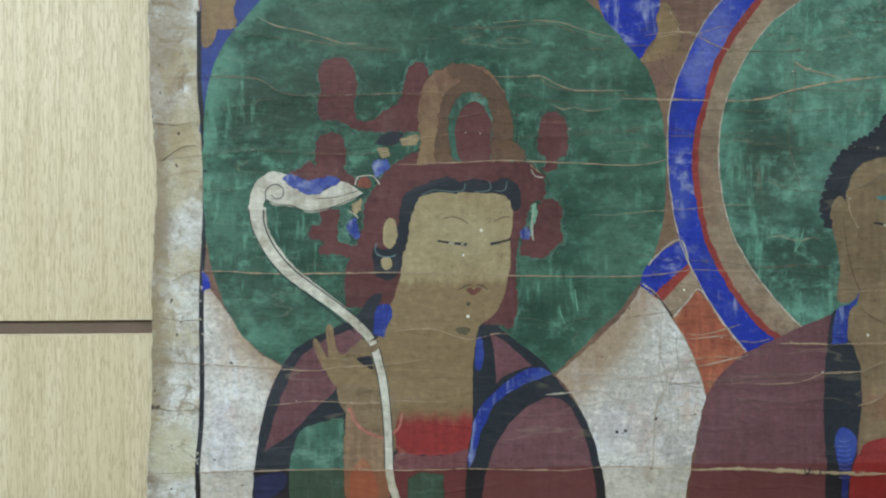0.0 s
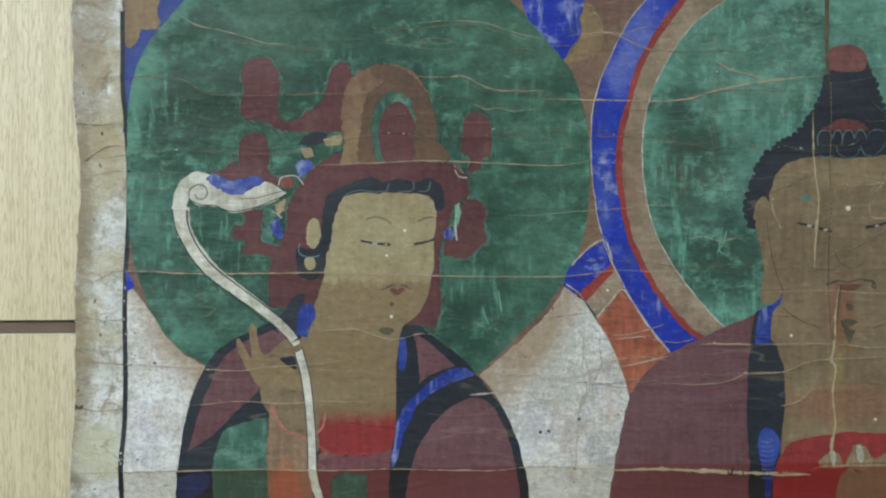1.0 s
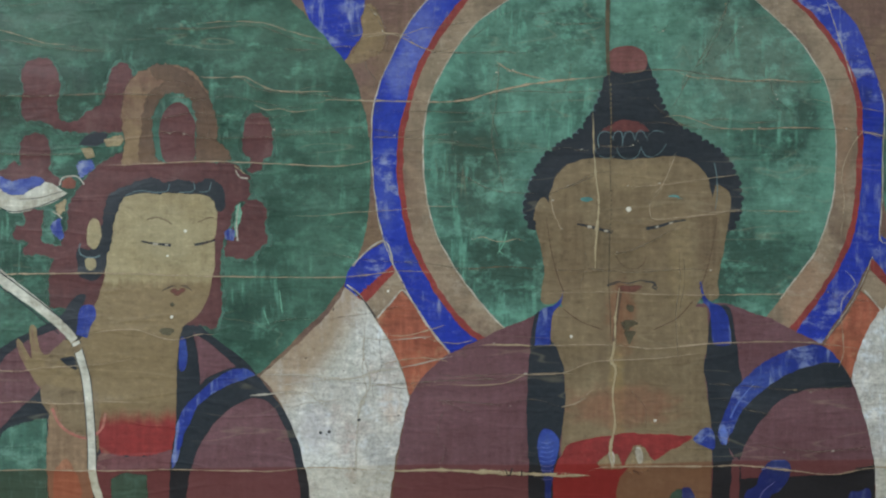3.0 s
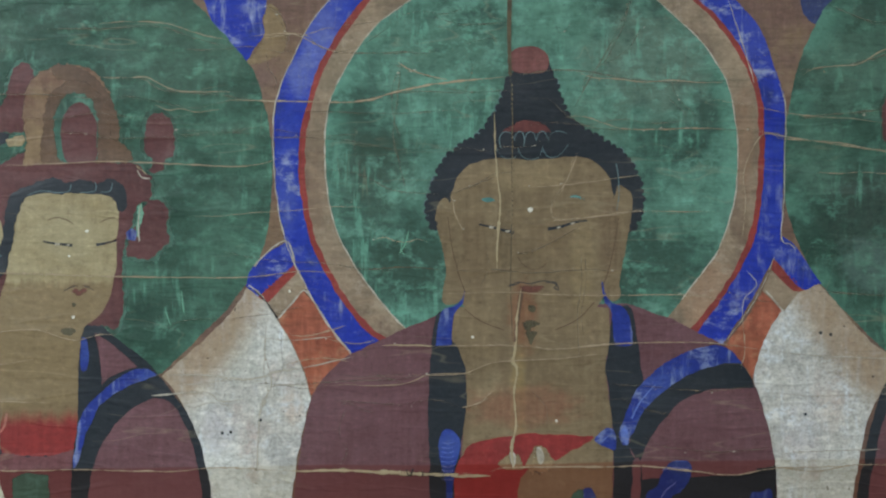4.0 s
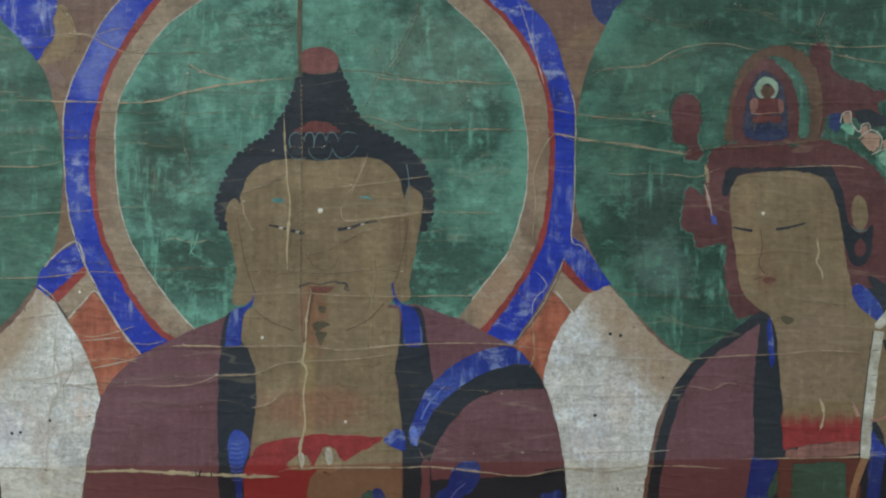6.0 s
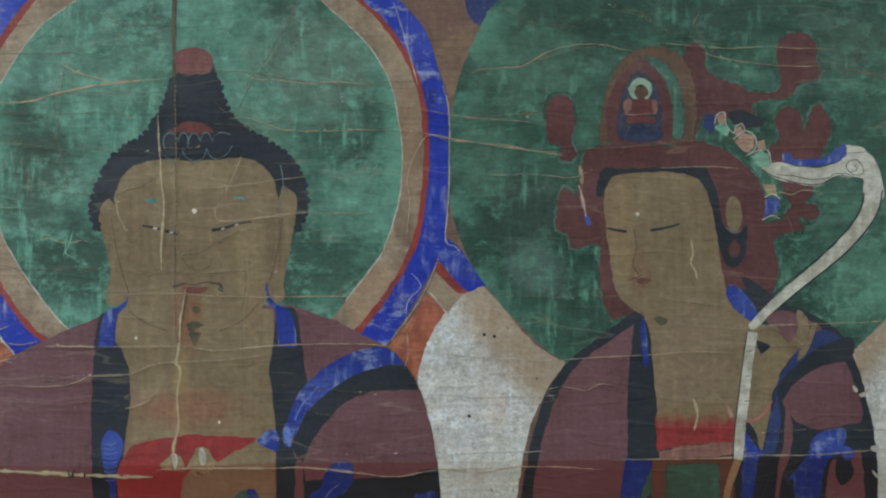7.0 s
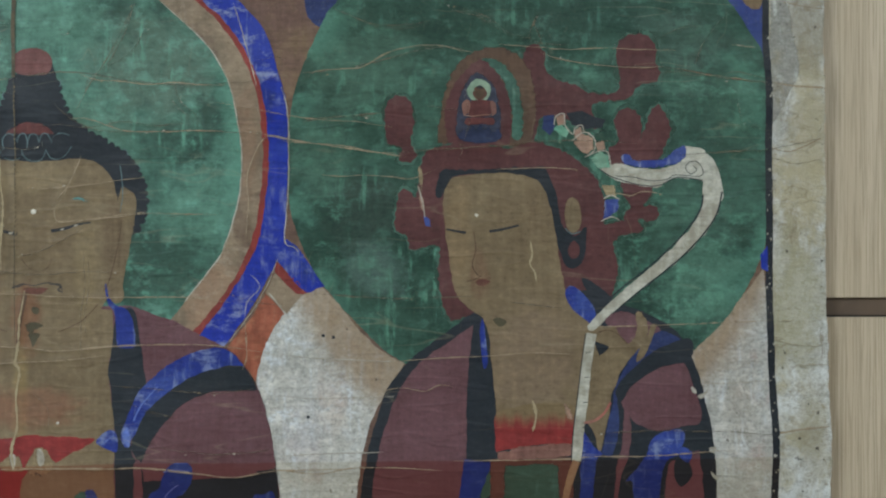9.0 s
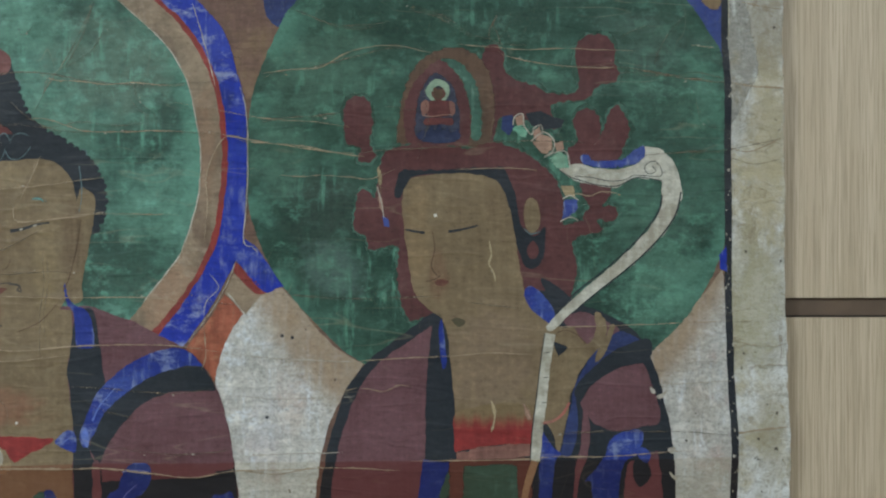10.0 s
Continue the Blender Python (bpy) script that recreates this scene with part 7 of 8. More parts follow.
patch("painted_hair", "ink", 9.2, [(-43.0, 53.9), (-35.1, 62.3), (-23.0, 68.2), (-9.1, 73.5), (4.2, 77.0), (19.2, 72.1), (34.2, 74.4), (52.3, 70.7), (64.4, 75.4), (75.2, 71.1), (81.7, 57.2), (79.8, 44.6), (73.7, 40.4), (69.6, 52.5), (61.2, 58.6), (46.2, 59.9), (37.1, 58.7), (22.1, 61.2), (13.1, 58.9), (-8.0, 62.1), (-20.1, 57.9), (-28.6, 47.8), (-35.3, 24.9), (-40.3, 0.9), (-48.3, -18.3), (-51.2, 1.0), (-47.4, 25.0)], scallop=1.4)

# right figure
patch("painted_robe", "ink", 5, [(983.0, -64.5), (983.0, -64.5), (950.0, -88.4), (919.9, -110.6), (898.9, -131.6), (883.9, -155.5), (871.9, -191.5), (864.6, -227.5), (858.6, -264.7), (856.7, -329.5), (856.7, -329.5), (1240.1, -329.9), (1240.1, -329.9), (1237.7, -265.1), (1233.6, -215.9), (1227.6, -173.9), (1218.7, -137.9), (1206.7, -106.7), (1189.9, -85.1), (1159.9, -67.6), (1127.0, -55.0), (1100.0, -44.2), (1100.0, -44.2)])
patch("painted_sleeve", "maroon", 6, [(978.8, -80.7), (978.8, -80.7), (949.9, -100.4), (919.9, -122.6), (900.1, -149.6), (888.1, -179.5), (877.9, -215.5), (870.0, -264.7), (868.1, -329.5), (868.1, -329.5), (968.9, -329.6), (968.9, -329.6), (969.0, -264.8), (970.8, -215.6), (971.5, -155.6), (973.9, -119.6)])
patch("painted_ribbon", "cloth_blue", 7, [(969.0, -222.8), (969.0, -222.8), (996.6, -226.4), (996.6, -226.4), (991.8, -264.8), (989.3, -329.6), (989.3, -329.6), (960.5, -329.6), (960.5, -329.6), (963.0, -264.8)])
patch("painted_leaf", "greenleaf", 7, [(993.0, -238.4), (996.6, -233.6), (999.0, -257.6), (991.8, -266.0), (984.6, -264.8)])
patch("painted_rim", "rim_green", 4, [(894.9, 21.4), (896.1, 42.4), (900.9, 61.6), (909.3, 62.8), (917.7, 55.6), (921.3, 78.4), (927.4, 101.2), (950.2, 110.7), (980.2, 111.9), (1016.1, 107.1), (1040.1, 114.2), (1070.1, 105.8), (1094.1, 90.2), (1110.9, 72.2), (1119.3, 42.2), (1118.0, 26.6), (1136.0, 29.0), (1152.8, 27.8), (1158.8, 18.2), (1136.0, 13.4), (1127.6, 2.6), (1133.0, -17.8), (1128.8, -41.8), (1121.0, -59.8), (1094.0, -53.8), (1052.0, -47.7), (974.0, -71.6), (953.6, -76.4), (953.6, -76.4), (945.2, -56.6), (941.0, -23.6), (941.1, 2.8), (912.9, -0.8), (906.9, 12.4)], scallop=1.2, grow=4.2)
patch("painted_crown", "crown", 5, [(894.9, 21.4), (896.1, 42.4), (900.9, 61.6), (909.3, 62.8), (917.7, 55.6), (921.3, 78.4), (927.4, 101.2), (950.2, 110.7), (980.2, 111.9), (1016.1, 107.1), (1040.1, 114.2), (1070.1, 105.8), (1094.1, 90.2), (1110.9, 72.2), (1119.3, 42.2), (1118.0, 26.6), (1136.0, 29.0), (1152.8, 27.8), (1158.8, 18.2), (1136.0, 13.4), (1127.6, 2.6), (1133.0, -17.8), (1128.8, -41.8), (1121.0, -59.8), (1094.0, -53.8), (1052.0, -47.7), (974.0, -71.6), (953.6, -76.4), (953.6, -76.4), (945.2, -56.6), (941.0, -23.6), (941.1, 2.8), (912.9, -0.8), (906.9, 12.4)], scallop=1.6)
patch("painted_rim", "rim_green", 4, [(884.8, 141.4), (889.6, 158.8), (902.2, 162.4), (912.4, 156.4), (916.0, 135.4), (913.0, 115.6), (917.8, 99.4), (910.5, 92.8), (899.2, 94.6), (901.6, 107.2), (887.2, 114.4)], scallop=1.2, grow=4.2)
patch("crown_bulb", "crown", 5, [(884.8, 141.4), (889.6, 158.8), (902.2, 162.4), (912.4, 156.4), (916.0, 135.4), (913.0, 115.6), (917.8, 99.4), (910.5, 92.8), (899.2, 94.6), (901.6, 107.2), (887.2, 114.4)], scallop=1.6)
patch("painted_rim", "rim_green", 4, [(1031.2, 201.2), (1037.2, 216.2), (1046.2, 217.4), (1055.2, 207.2), (1055.8, 192.2), (1067.2, 180.2), (1088.2, 174.2), (1103.2, 165.8), (1130.2, 165.8), (1133.8, 186.1), (1130.2, 204.1), (1133.8, 219.1), (1145.2, 227.5), (1163.2, 226.9), (1173.4, 213.1), (1172.2, 198.1), (1177.0, 186.1), (1172.2, 176.5), (1157.2, 174.1), (1142.2, 159.1), (1112.2, 155.0), (1104.4, 147.2), (1113.3, 128.6), (1094.1, 127.4), (1076.2, 137.0), (1052.2, 139.4), (1040.1, 108.3), (1025.1, 108.3), (1031.2, 156.2)], scallop=1.2, grow=4.2)
patch("crown_bulb", "crown", 5, [(1031.2, 201.2), (1037.2, 216.2), (1046.2, 217.4), (1055.2, 207.2), (1055.8, 192.2), (1067.2, 180.2), (1088.2, 174.2), (1103.2, 165.8), (1130.2, 165.8), (1133.8, 186.1), (1130.2, 204.1), (1133.8, 219.1), (1145.2, 227.5), (1163.2, 226.9), (1173.4, 213.1), (1172.2, 198.1), (1177.0, 186.1), (1172.2, 176.5), (1157.2, 174.1), (1142.2, 159.1), (1112.2, 155.0), (1104.4, 147.2), (1113.3, 128.6), (1094.1, 127.4), (1076.2, 137.0), (1052.2, 139.4), (1040.1, 108.3), (1025.1, 108.3), (1031.2, 156.2)], scallop=1.6)
patch("painted_flake", "ink", 6, [(1077.4, 144.2), (1077.4, 144.2), (1094.2, 146.6), (1094.2, 146.6), (1106.2, 140.6), (1106.2, 140.6), (1119.3, 137.0), (1119.3, 137.0), (1115.7, 128.6), (1115.7, 128.6), (1100.1, 126.2), (1100.1, 126.2), (1083.4, 131.0), (1083.4, 131.0)])
patch("painted_flake", "darkblue", 6, [(1053.4, 140.6), (1053.4, 140.6), (1064.2, 142.4), (1064.2, 142.4), (1065.4, 129.2), (1065.4, 129.2), (1060.5, 120.2), (1060.5, 120.2), (1052.2, 127.4), (1052.2, 127.4)])
patch("painted_rim", "rim_green", 4, [(1128.9, 137.0), (1139.2, 148.9), (1151.2, 147.1), (1157.7, 132.1), (1156.5, 117.1), (1161.3, 129.1), (1166.1, 144.1), (1175.2, 153.1), (1184.1, 141.1), (1188.9, 126.1), (1182.9, 109.3), (1176.9, 94.9), (1160.1, 88.9), (1136.1, 89.0), (1121.7, 91.4), (1124.1, 107.0), (1132.5, 114.2)], scallop=1.2, grow=4.2)
patch("crown_bulb", "crown", 5, [(1128.9, 137.0), (1139.2, 148.9), (1151.2, 147.1), (1157.7, 132.1), (1156.5, 117.1), (1161.3, 129.1), (1166.1, 144.1), (1175.2, 153.1), (1184.1, 141.1), (1188.9, 126.1), (1182.9, 109.3), (1176.9, 94.9), (1160.1, 88.9), (1136.1, 89.0), (1121.7, 91.4), (1124.1, 107.0), (1132.5, 114.2)], scallop=1.6)
patch("painted_rim", "rim_green", 4, [(1134.9, 71.0), (1134.9, 71.0), (1170.9, 68.5), (1170.9, 68.5), (1166.1, 54.1), (1160.1, 45.7), (1172.0, 45.7), (1175.6, 34.3), (1166.0, 28.3), (1154.0, 31.4), (1157.6, 19.4), (1143.2, 21.8), (1139.0, 36.2), (1145.1, 45.2), (1137.9, 57.2)], scallop=1.2, grow=4.2)
patch("crown_bulb", "crown", 5, [(1134.9, 71.0), (1134.9, 71.0), (1170.9, 68.5), (1170.9, 68.5), (1166.1, 54.1), (1160.1, 45.7), (1172.0, 45.7), (1175.6, 34.3), (1166.0, 28.3), (1154.0, 31.4), (1157.6, 19.4), (1143.2, 21.8), (1139.0, 36.2), (1145.1, 45.2), (1137.9, 57.2)], scallop=1.6)
patch("crown_arch", "rustarch", 6, [(939.4, 111.3), (939.4, 111.3), (943.0, 144.3), (950.2, 174.3), (962.2, 197.1), (986.2, 212.7), (1010.2, 213.9), (1029.4, 204.2), (1042.6, 180.2), (1046.2, 144.2), (1041.3, 107.0), (1041.3, 107.0)], scallop=1.6)
patch("crown_arch", "greenleaf", 7, [(987.4, 201.9), (1005.4, 200.7), (1019.8, 186.3), (1029.4, 162.3), (1032.3, 120.3), (1019.7, 115.5), (1019.7, 115.5), (1017.4, 150.3), (1007.8, 180.3)], scallop=1.6)
patch("crown_arch", "crown", 7, [(951.4, 111.3), (951.4, 111.3), (948.4, 144.3), (956.2, 169.5), (971.2, 189.9), (987.4, 200.7), (1004.2, 186.3), (1015.0, 165.3), (1019.8, 137.1), (1017.3, 109.5), (1017.3, 109.5)], scallop=1.6)
patch("painted_crown", "crown", 8, [(929.7, 96.4), (944.2, 108.3), (980.2, 110.7), (1016.1, 106.5), (1040.1, 113.0), (1070.1, 104.6), (1082.1, 95.0), (1052.1, 86.6), (1016.1, 85.5), (956.1, 84.3)], scallop=1.6)
patch("painted_flake", "greenpale", 7, [(1063.0, 127.4), (1063.0, 127.4), (1071.4, 134.6), (1071.4, 134.6), (1080.9, 125.0), (1080.9, 125.0), (1078.5, 117.2), (1078.5, 117.2), (1070.1, 120.2), (1070.1, 120.2)])
patch("painted_flake", "pinkpale", 8, [(1066.6, 139.4), (1066.6, 139.4), (1075.0, 142.4), (1075.0, 142.4), (1076.8, 132.2), (1076.8, 132.2), (1069.0, 131.0), (1069.0, 131.0)])
patch("painted_flake", "pinkpale", 8, [(1085.7, 125.0), (1085.7, 125.0), (1092.9, 129.8), (1092.9, 129.8), (1095.3, 120.2), (1095.3, 120.2), (1086.9, 116.6), (1086.9, 116.6)])
patch("painted_flake", "pinkpale", 8, [(1084.5, 113.0), (1084.5, 113.0), (1095.3, 122.6), (1095.3, 122.6), (1106.1, 117.8), (1106.1, 117.8), (1107.3, 107.0), (1107.3, 107.0), (1100.1, 98.6), (1100.1, 98.6), (1091.7, 103.4), (1091.7, 103.4)])
patch("painted_flake", "greenpale", 8, [(1102.5, 96.2), (1102.5, 96.2), (1113.3, 104.6), (1113.3, 104.6), (1122.9, 99.8), (1122.9, 99.8), (1124.7, 85.4), (1124.7, 85.4), (1110.9, 84.2), (1110.9, 84.2)])
patch("painted_flake", "pinkpale", 8, [(1108.5, 111.8), (1108.5, 111.8), (1116.9, 114.2), (1116.9, 114.2), (1119.3, 105.8), (1119.3, 105.8), (1110.9, 103.4), (1110.9, 103.4)])
stroke("flake_edge", "chalk", 9, 1.2, 1.2, [(1064.2, 131.0), (1066.6, 140.6), (1075.0, 143.0), (1076.2, 131.0), (1084.5, 121.4), (1086.9, 128.6), (1094.1, 131.0), (1096.5, 122.6)])
stroke("flake_edge", "chalk", 9, 1.2, 1.2, [(1083.3, 114.2), (1096.5, 123.8), (1107.3, 116.6), (1107.3, 104.6), (1097.7, 97.4)])
stroke("flake_edge", "chalk", 9, 1.2, 1.2, [(1100.1, 98.6), (1112.1, 103.4), (1121.7, 102.2), (1125.3, 86.6)])
patch("painted_flake", "ochrepale", 7, [(1113.3, 68.6), (1113.3, 68.6), (1128.9, 67.4), (1128.9, 67.4), (1131.3, 54.2), (1131.3, 54.2), (1119.3, 56.6), (1119.3, 56.6)])
patch("painted_flake", "leaf_blue", 8, [(1118.1, 51.8), (1118.1, 51.8), (1132.5, 53.0), (1132.5, 53.0), (1133.7, 42.2), (1133.7, 42.2), (1125.2, 33.8), (1125.2, 33.8), (1115.6, 29.0), (1115.6, 29.0), (1116.9, 41.0), (1116.9, 41.0)])
stroke("flake_edge", "chalk", 9, 1.2, 1.2, [(1116.9, 53.0), (1125.3, 56.6), (1133.7, 51.8)])
stroke("flake_edge", "chalk", 9, 1.2, 1.2, [(1114.4, 29.0), (1125.2, 33.8), (1133.6, 30.2)])
patch("painted_flake", "ochrepale", 8, [(919.7, 87.4), (923.9, 85.0), (925.7, 72.9), (923.9, 57.9), (921.5, 69.9)])
patch("painted_flake", "pinkpale", 8, [(921.4, 56.1), (925.1, 53.7), (926.2, 41.6), (923.2, 44.0)])
patch("painted_flake", "leaf_blue", 9, [(926.1, 35.2), (926.1, 35.2), (932.1, 31.6), (932.1, 31.6), (933.3, 23.2), (933.3, 23.2), (927.3, 24.4), (927.3, 24.4)])
stroke("flake_edge", "chalk", 9, 1.2, 1.2, [(920.1, 66.4), (924.9, 48.4), (927.3, 33.4)])
patch("painted_face", "skin", 7, [(947.1, 57.4), (953.7, 74.7), (992.1, 80.7), (1034.1, 81.3), (1050.9, 74.6), (1060.5, 57.2), (1065.2, 24.2), (1070.0, -5.8), (1077.2, -44.8), (1093.9, -71.8), (1111.9, -82.6), (1135.9, -80.8), (1158.7, -71.8), (1163.5, -95.8), (1143.1, -119.8), (1132.3, -136.6), (1123.9, -163.0), (1120.8, -182.8), (1111.8, -217.0), (1111.8, -217.0), (1103.4, -191.8), (1085.4, -182.7), (1003.9, -185.7), (1003.9, -185.7), (999.7, -143.7), (995.5, -95.7), (989.6, -72.9), (989.6, -72.9), (974.0, -62.7), (959.6, -46.4), (953.6, -11.6), (947.7, 24.4)])
patch("painted_hair", "ink", 8, [(938.1, 57.4), (941.1, 73.6), (946.5, 84.3), (974.1, 89.1), (998.1, 87.9), (1010.1, 96.3), (1034.1, 95.1), (1055.1, 85.4), (1067.1, 57.2), (1073.6, 24.2), (1086.8, 13.4), (1098.2, 23.0), (1098.8, 6.2), (1094.6, -14.8), (1083.2, -21.4), (1073.6, -13.0), (1067.0, 12.2), (1061.1, 42.2), (1052.1, 66.2), (1037.1, 77.1), (1004.1, 80.7), (960.9, 77.1), (950.1, 66.3), (944.1, 54.4)])
patch("painted_ear", "skin", 9, [(1075.5, 41.0), (1081.5, 54.2), (1090.5, 49.4), (1093.4, 29.0), (1086.8, 17.0), (1078.4, 21.8)])
patch("painted_ear", "crown", 9, [(1079.6, 0.2), (1085.6, 8.6), (1091.6, 0.2), (1089.2, -9.4), (1082.0, -9.4)])
stroke("earring_stroke", "haircurl", 9, 1.2, 1.2, [(1076.0, 21.8), (1083.2, 15.8), (1092.8, 18.2)])
patch("painted_collar", "cloth_blue", 8, [(1076.0, -47.8), (1082.0, -39.4), (1095.2, -47.8), (1107.2, -64.6), (1107.7, -80.8), (1097.5, -75.4), (1083.2, -63.4)])
patch("painted_collar", "ink", 8, [(1094.0, -32.2), (1106.0, -35.8), (1126.4, -53.8), (1118.0, -63.4), (1103.6, -51.4)])
patch("painted_arm", "maroon", 6, [(1113.1, -71.8), (1113.1, -71.8), (1135.9, -67.0), (1159.9, -75.4), (1176.7, -86.2), (1171.9, -94.6), (1147.9, -95.8), (1123.9, -83.8)])
patch("painted_grip", "ink", 9, [(1106.5, -98.2), (1106.5, -98.2), (1122.1, -104.2), (1111.9, -113.8), (1111.9, -113.8)])
patch("painted_sleeve", "maroon", 6, [(1135.9, -158.8), (1153.9, -139.0), (1177.9, -125.8), (1201.9, -121.1), (1201.9, -121.1), (1211.5, -143.9), (1219.8, -181.1), (1195.8, -188.8), (1171.8, -193.0), (1147.8, -182.8)])
patch("painted_band", "darkblue", 8, [(1179.1, -86.8), (1189.9, -92.3), (1198.3, -99.5), (1171.9, -109.0), (1143.1, -133.0), (1131.1, -152.8), (1132.8, -185.8), (1126.2, -217.0), (1114.2, -217.0), (1114.2, -217.0), (1122.6, -179.8), (1130.5, -143.8), (1143.1, -119.8), (1164.7, -95.8)])
patch("painted_band", "ink", 9, [(1205.5, -95.9), (1211.5, -106.7), (1206.1, -117.5), (1174.9, -127.0), (1146.7, -146.2), (1134.7, -163.0), (1129.9, -149.8), (1143.1, -131.8), (1171.9, -107.8)])
patch("painted_ribbon", "cloth_blue", 8, [(1170.6, -199.0), (1199.4, -191.8), (1197.0, -215.8), (1179.0, -235.0), (1175.3, -329.8), (1175.3, -329.8), (1150.1, -329.8), (1150.1, -329.8), (1147.8, -253.0), (1140.6, -245.8), (1158.6, -223.0)])
patch("painted_ribbon", "cloth_blue", 8, [(1093.8, -188.7), (1093.8, -188.7), (1105.8, -209.8), (1114.2, -217.0), (1107.0, -233.7), (1103.3, -329.7), (1103.3, -329.7), (1090.1, -329.7), (1090.1, -329.7), (1092.6, -215.7)])
patch("painted_sleeve", "maroon", 6, [(1194.6, -223.0), (1217.4, -212.9), (1217.4, -212.9), (1223.3, -265.1), (1225.7, -329.8), (1225.7, -329.8), (1180.1, -329.8), (1180.1, -329.8), (1183.8, -239.8)])
patch("painted_ribbon", "ink", 7, [(1193.4, -221.8), (1204.2, -223.0), (1210.2, -239.8), (1199.3, -253.0), (1191.0, -239.8)])
patch("painted_sleeve", "maroon", 6, [(1139.4, -167.8), (1139.4, -167.8), (1145.4, -191.8), (1141.8, -221.8), (1133.4, -253.0), (1130.9, -329.8), (1130.9, -329.8), (1123.7, -329.7), (1123.7, -329.7), (1128.6, -245.8), (1134.6, -209.8)])
patch("painted_ribbon", "cloth_blue", 8, [(1199.4, -209.8), (1209.0, -215.9), (1205.4, -226.6), (1195.8, -219.4)])
patch("painted_lining", "rustbrown", 8, [(996.6, -222.8), (996.6, -222.8), (1084.2, -219.3), (1084.2, -219.3), (1086.5, -329.7), (1086.5, -329.7), (992.9, -329.6), (992.9, -329.6)])
patch("painted_lining", "greenleaf", 9, [(1011.6, -228.9), (1011.6, -228.9), (1068.6, -227.7), (1068.6, -227.7), (1073.3, -329.7), (1073.3, -329.7), (1006.1, -329.6), (1006.1, -329.6)])
patch("painted_sash", "red_c", 8, [(1001.5, -176.7), (1021.9, -168.9), (1042.9, -164.1), (1075.9, -164.1), (1086.1, -168.9), (1086.1, -168.9), (1085.4, -206.1), (1051.8, -207.3), (1002.6, -215.6), (1002.6, -215.6)])
patch("painted_sash", "pinkband", 9, [(1002.6, -215.6), (1002.6, -215.6), (1027.8, -209.7), (1051.8, -207.3), (1083.0, -206.1), (1083.0, -206.1), (1081.8, -219.3), (1039.8, -222.9), (1003.8, -225.2), (1003.8, -225.2)])
stroke("bracelet_stroke", "pink", 9, 3.0, 2.4, [(1092.6, -184.5), (1105.8, -182.8), (1116.6, -175.0), (1123.9, -163.0)])
patch("painted_dab", "pinkpale", 9, [(1074.7, -162.9), (1081.9, -171.3), (1084.2, -180.9), (1077.0, -178.5)])
patch("painted_scroll", "chalkwhite", 7, [(1113.3, 84.2), (1113.3, 84.2), (1133.1, 90.8), (1154.1, 85.3), (1178.1, 85.3), (1199.1, 92.5), (1203.3, 109.3), (1203.3, 109.3), (1223.1, 104.5), (1236.9, 90.1), (1243.5, 66.1), (1241.6, 50.5), (1223.6, 52.9), (1223.1, 70.9), (1223.1, 70.9), (1196.1, 74.5), (1175.1, 65.5), (1154.1, 66.7), (1130.1, 72.8)])
patch("painted_leaf", "leaf_blue", 8, [(1134.9, 96.2), (1143.3, 101.0), (1154.1, 93.7), (1179.3, 96.1), (1194.9, 106.9), (1204.5, 109.3), (1204.5, 96.1), (1190.1, 88.3), (1166.1, 84.7), (1140.9, 89.0)])
stroke("scroll_stem", "chalkwhite", 8, 18.6, 8.4, [(1232.7, 60.1), (1230.8, 43.3), (1220.0, 22.9), (1199.6, 0.1), (1174.4, -22.7), (1145.6, -45.4), (1121.5, -65.8), (1104.7, -82.6)])
stroke("scroll_stem", "chalkwhite", 9, 10.8, 10.8, [(1103.5, -89.8), (1098.7, -119.8), (1095.1, -155.8), (1090.2, -191.7), (1087.2, -224.7)])
stroke("scroll_stem", "ochrepale", 9, 8.4, 4.8, [(1087.2, -224.7), (1080.6, -245.7), (1075.8, -269.7), (1069.7, -329.7)])
dot("scroll_stem", "chalkwhite", 10, 1103.5, -83.2, 4.2)
stroke("scroll_line", "ink", 10, 1.6, 1.6, [(1242.8, 60.1), (1238.0, 39.1), (1226.0, 19.3), (1204.4, -4.7), (1178.0, -27.5), (1150.4, -49.0), (1126.3, -69.4)])
stroke("scroll_line", "ink", 10, 1.6, 1.6, [(1223.0, 57.1), (1220.0, 42.1), (1210.4, 26.5), (1193.0, 6.1), (1166.0, -19.0), (1138.4, -40.6), (1115.6, -59.8)])
stroke("scroll_line", "ink", 10, 1.1, 1.1, [(1097.5, -89.8), (1093.3, -119.8), (1089.1, -155.7), (1084.2, -191.7), (1081.8, -224.7)])
stroke("scroll_line", "ink", 9, 1.1, 1.1, [(1113.3, 84.2), (1124.1, 77.0), (1136.1, 72.8), (1154.1, 67.9), (1175.1, 66.7), (1196.1, 75.7), (1222.5, 72.1)])
stroke("scroll_line", "ink", 9, 0.8, 0.8, [(1130.1, 77.0), (1148.1, 75.8), (1166.1, 72.1), (1184.1, 73.3), (1193.7, 78.1), (1220.1, 76.9), (1222.5, 84.1), (1216.5, 92.5), (1208.1, 91.3), (1204.5, 85.3), (1209.3, 79.3), (1216.5, 82.9), (1212.9, 87.7)])
stroke("painted_stroke", "ink", 9, 1.8, 3.0, [(950.1, 20.8), (959.1, 18.9), (970.5, 17.1)])
stroke("painted_stroke", "ink", 9, 3.0, 1.8, [(995.7, 18.3), (1010.1, 20.7), (1026.9, 24.9)])
patch("painted_dab", "lip", 9, [(981.2, -34.5), (988.4, -32.1), (996.8, -34.5), (990.8, -39.3), (983.6, -38.7)])
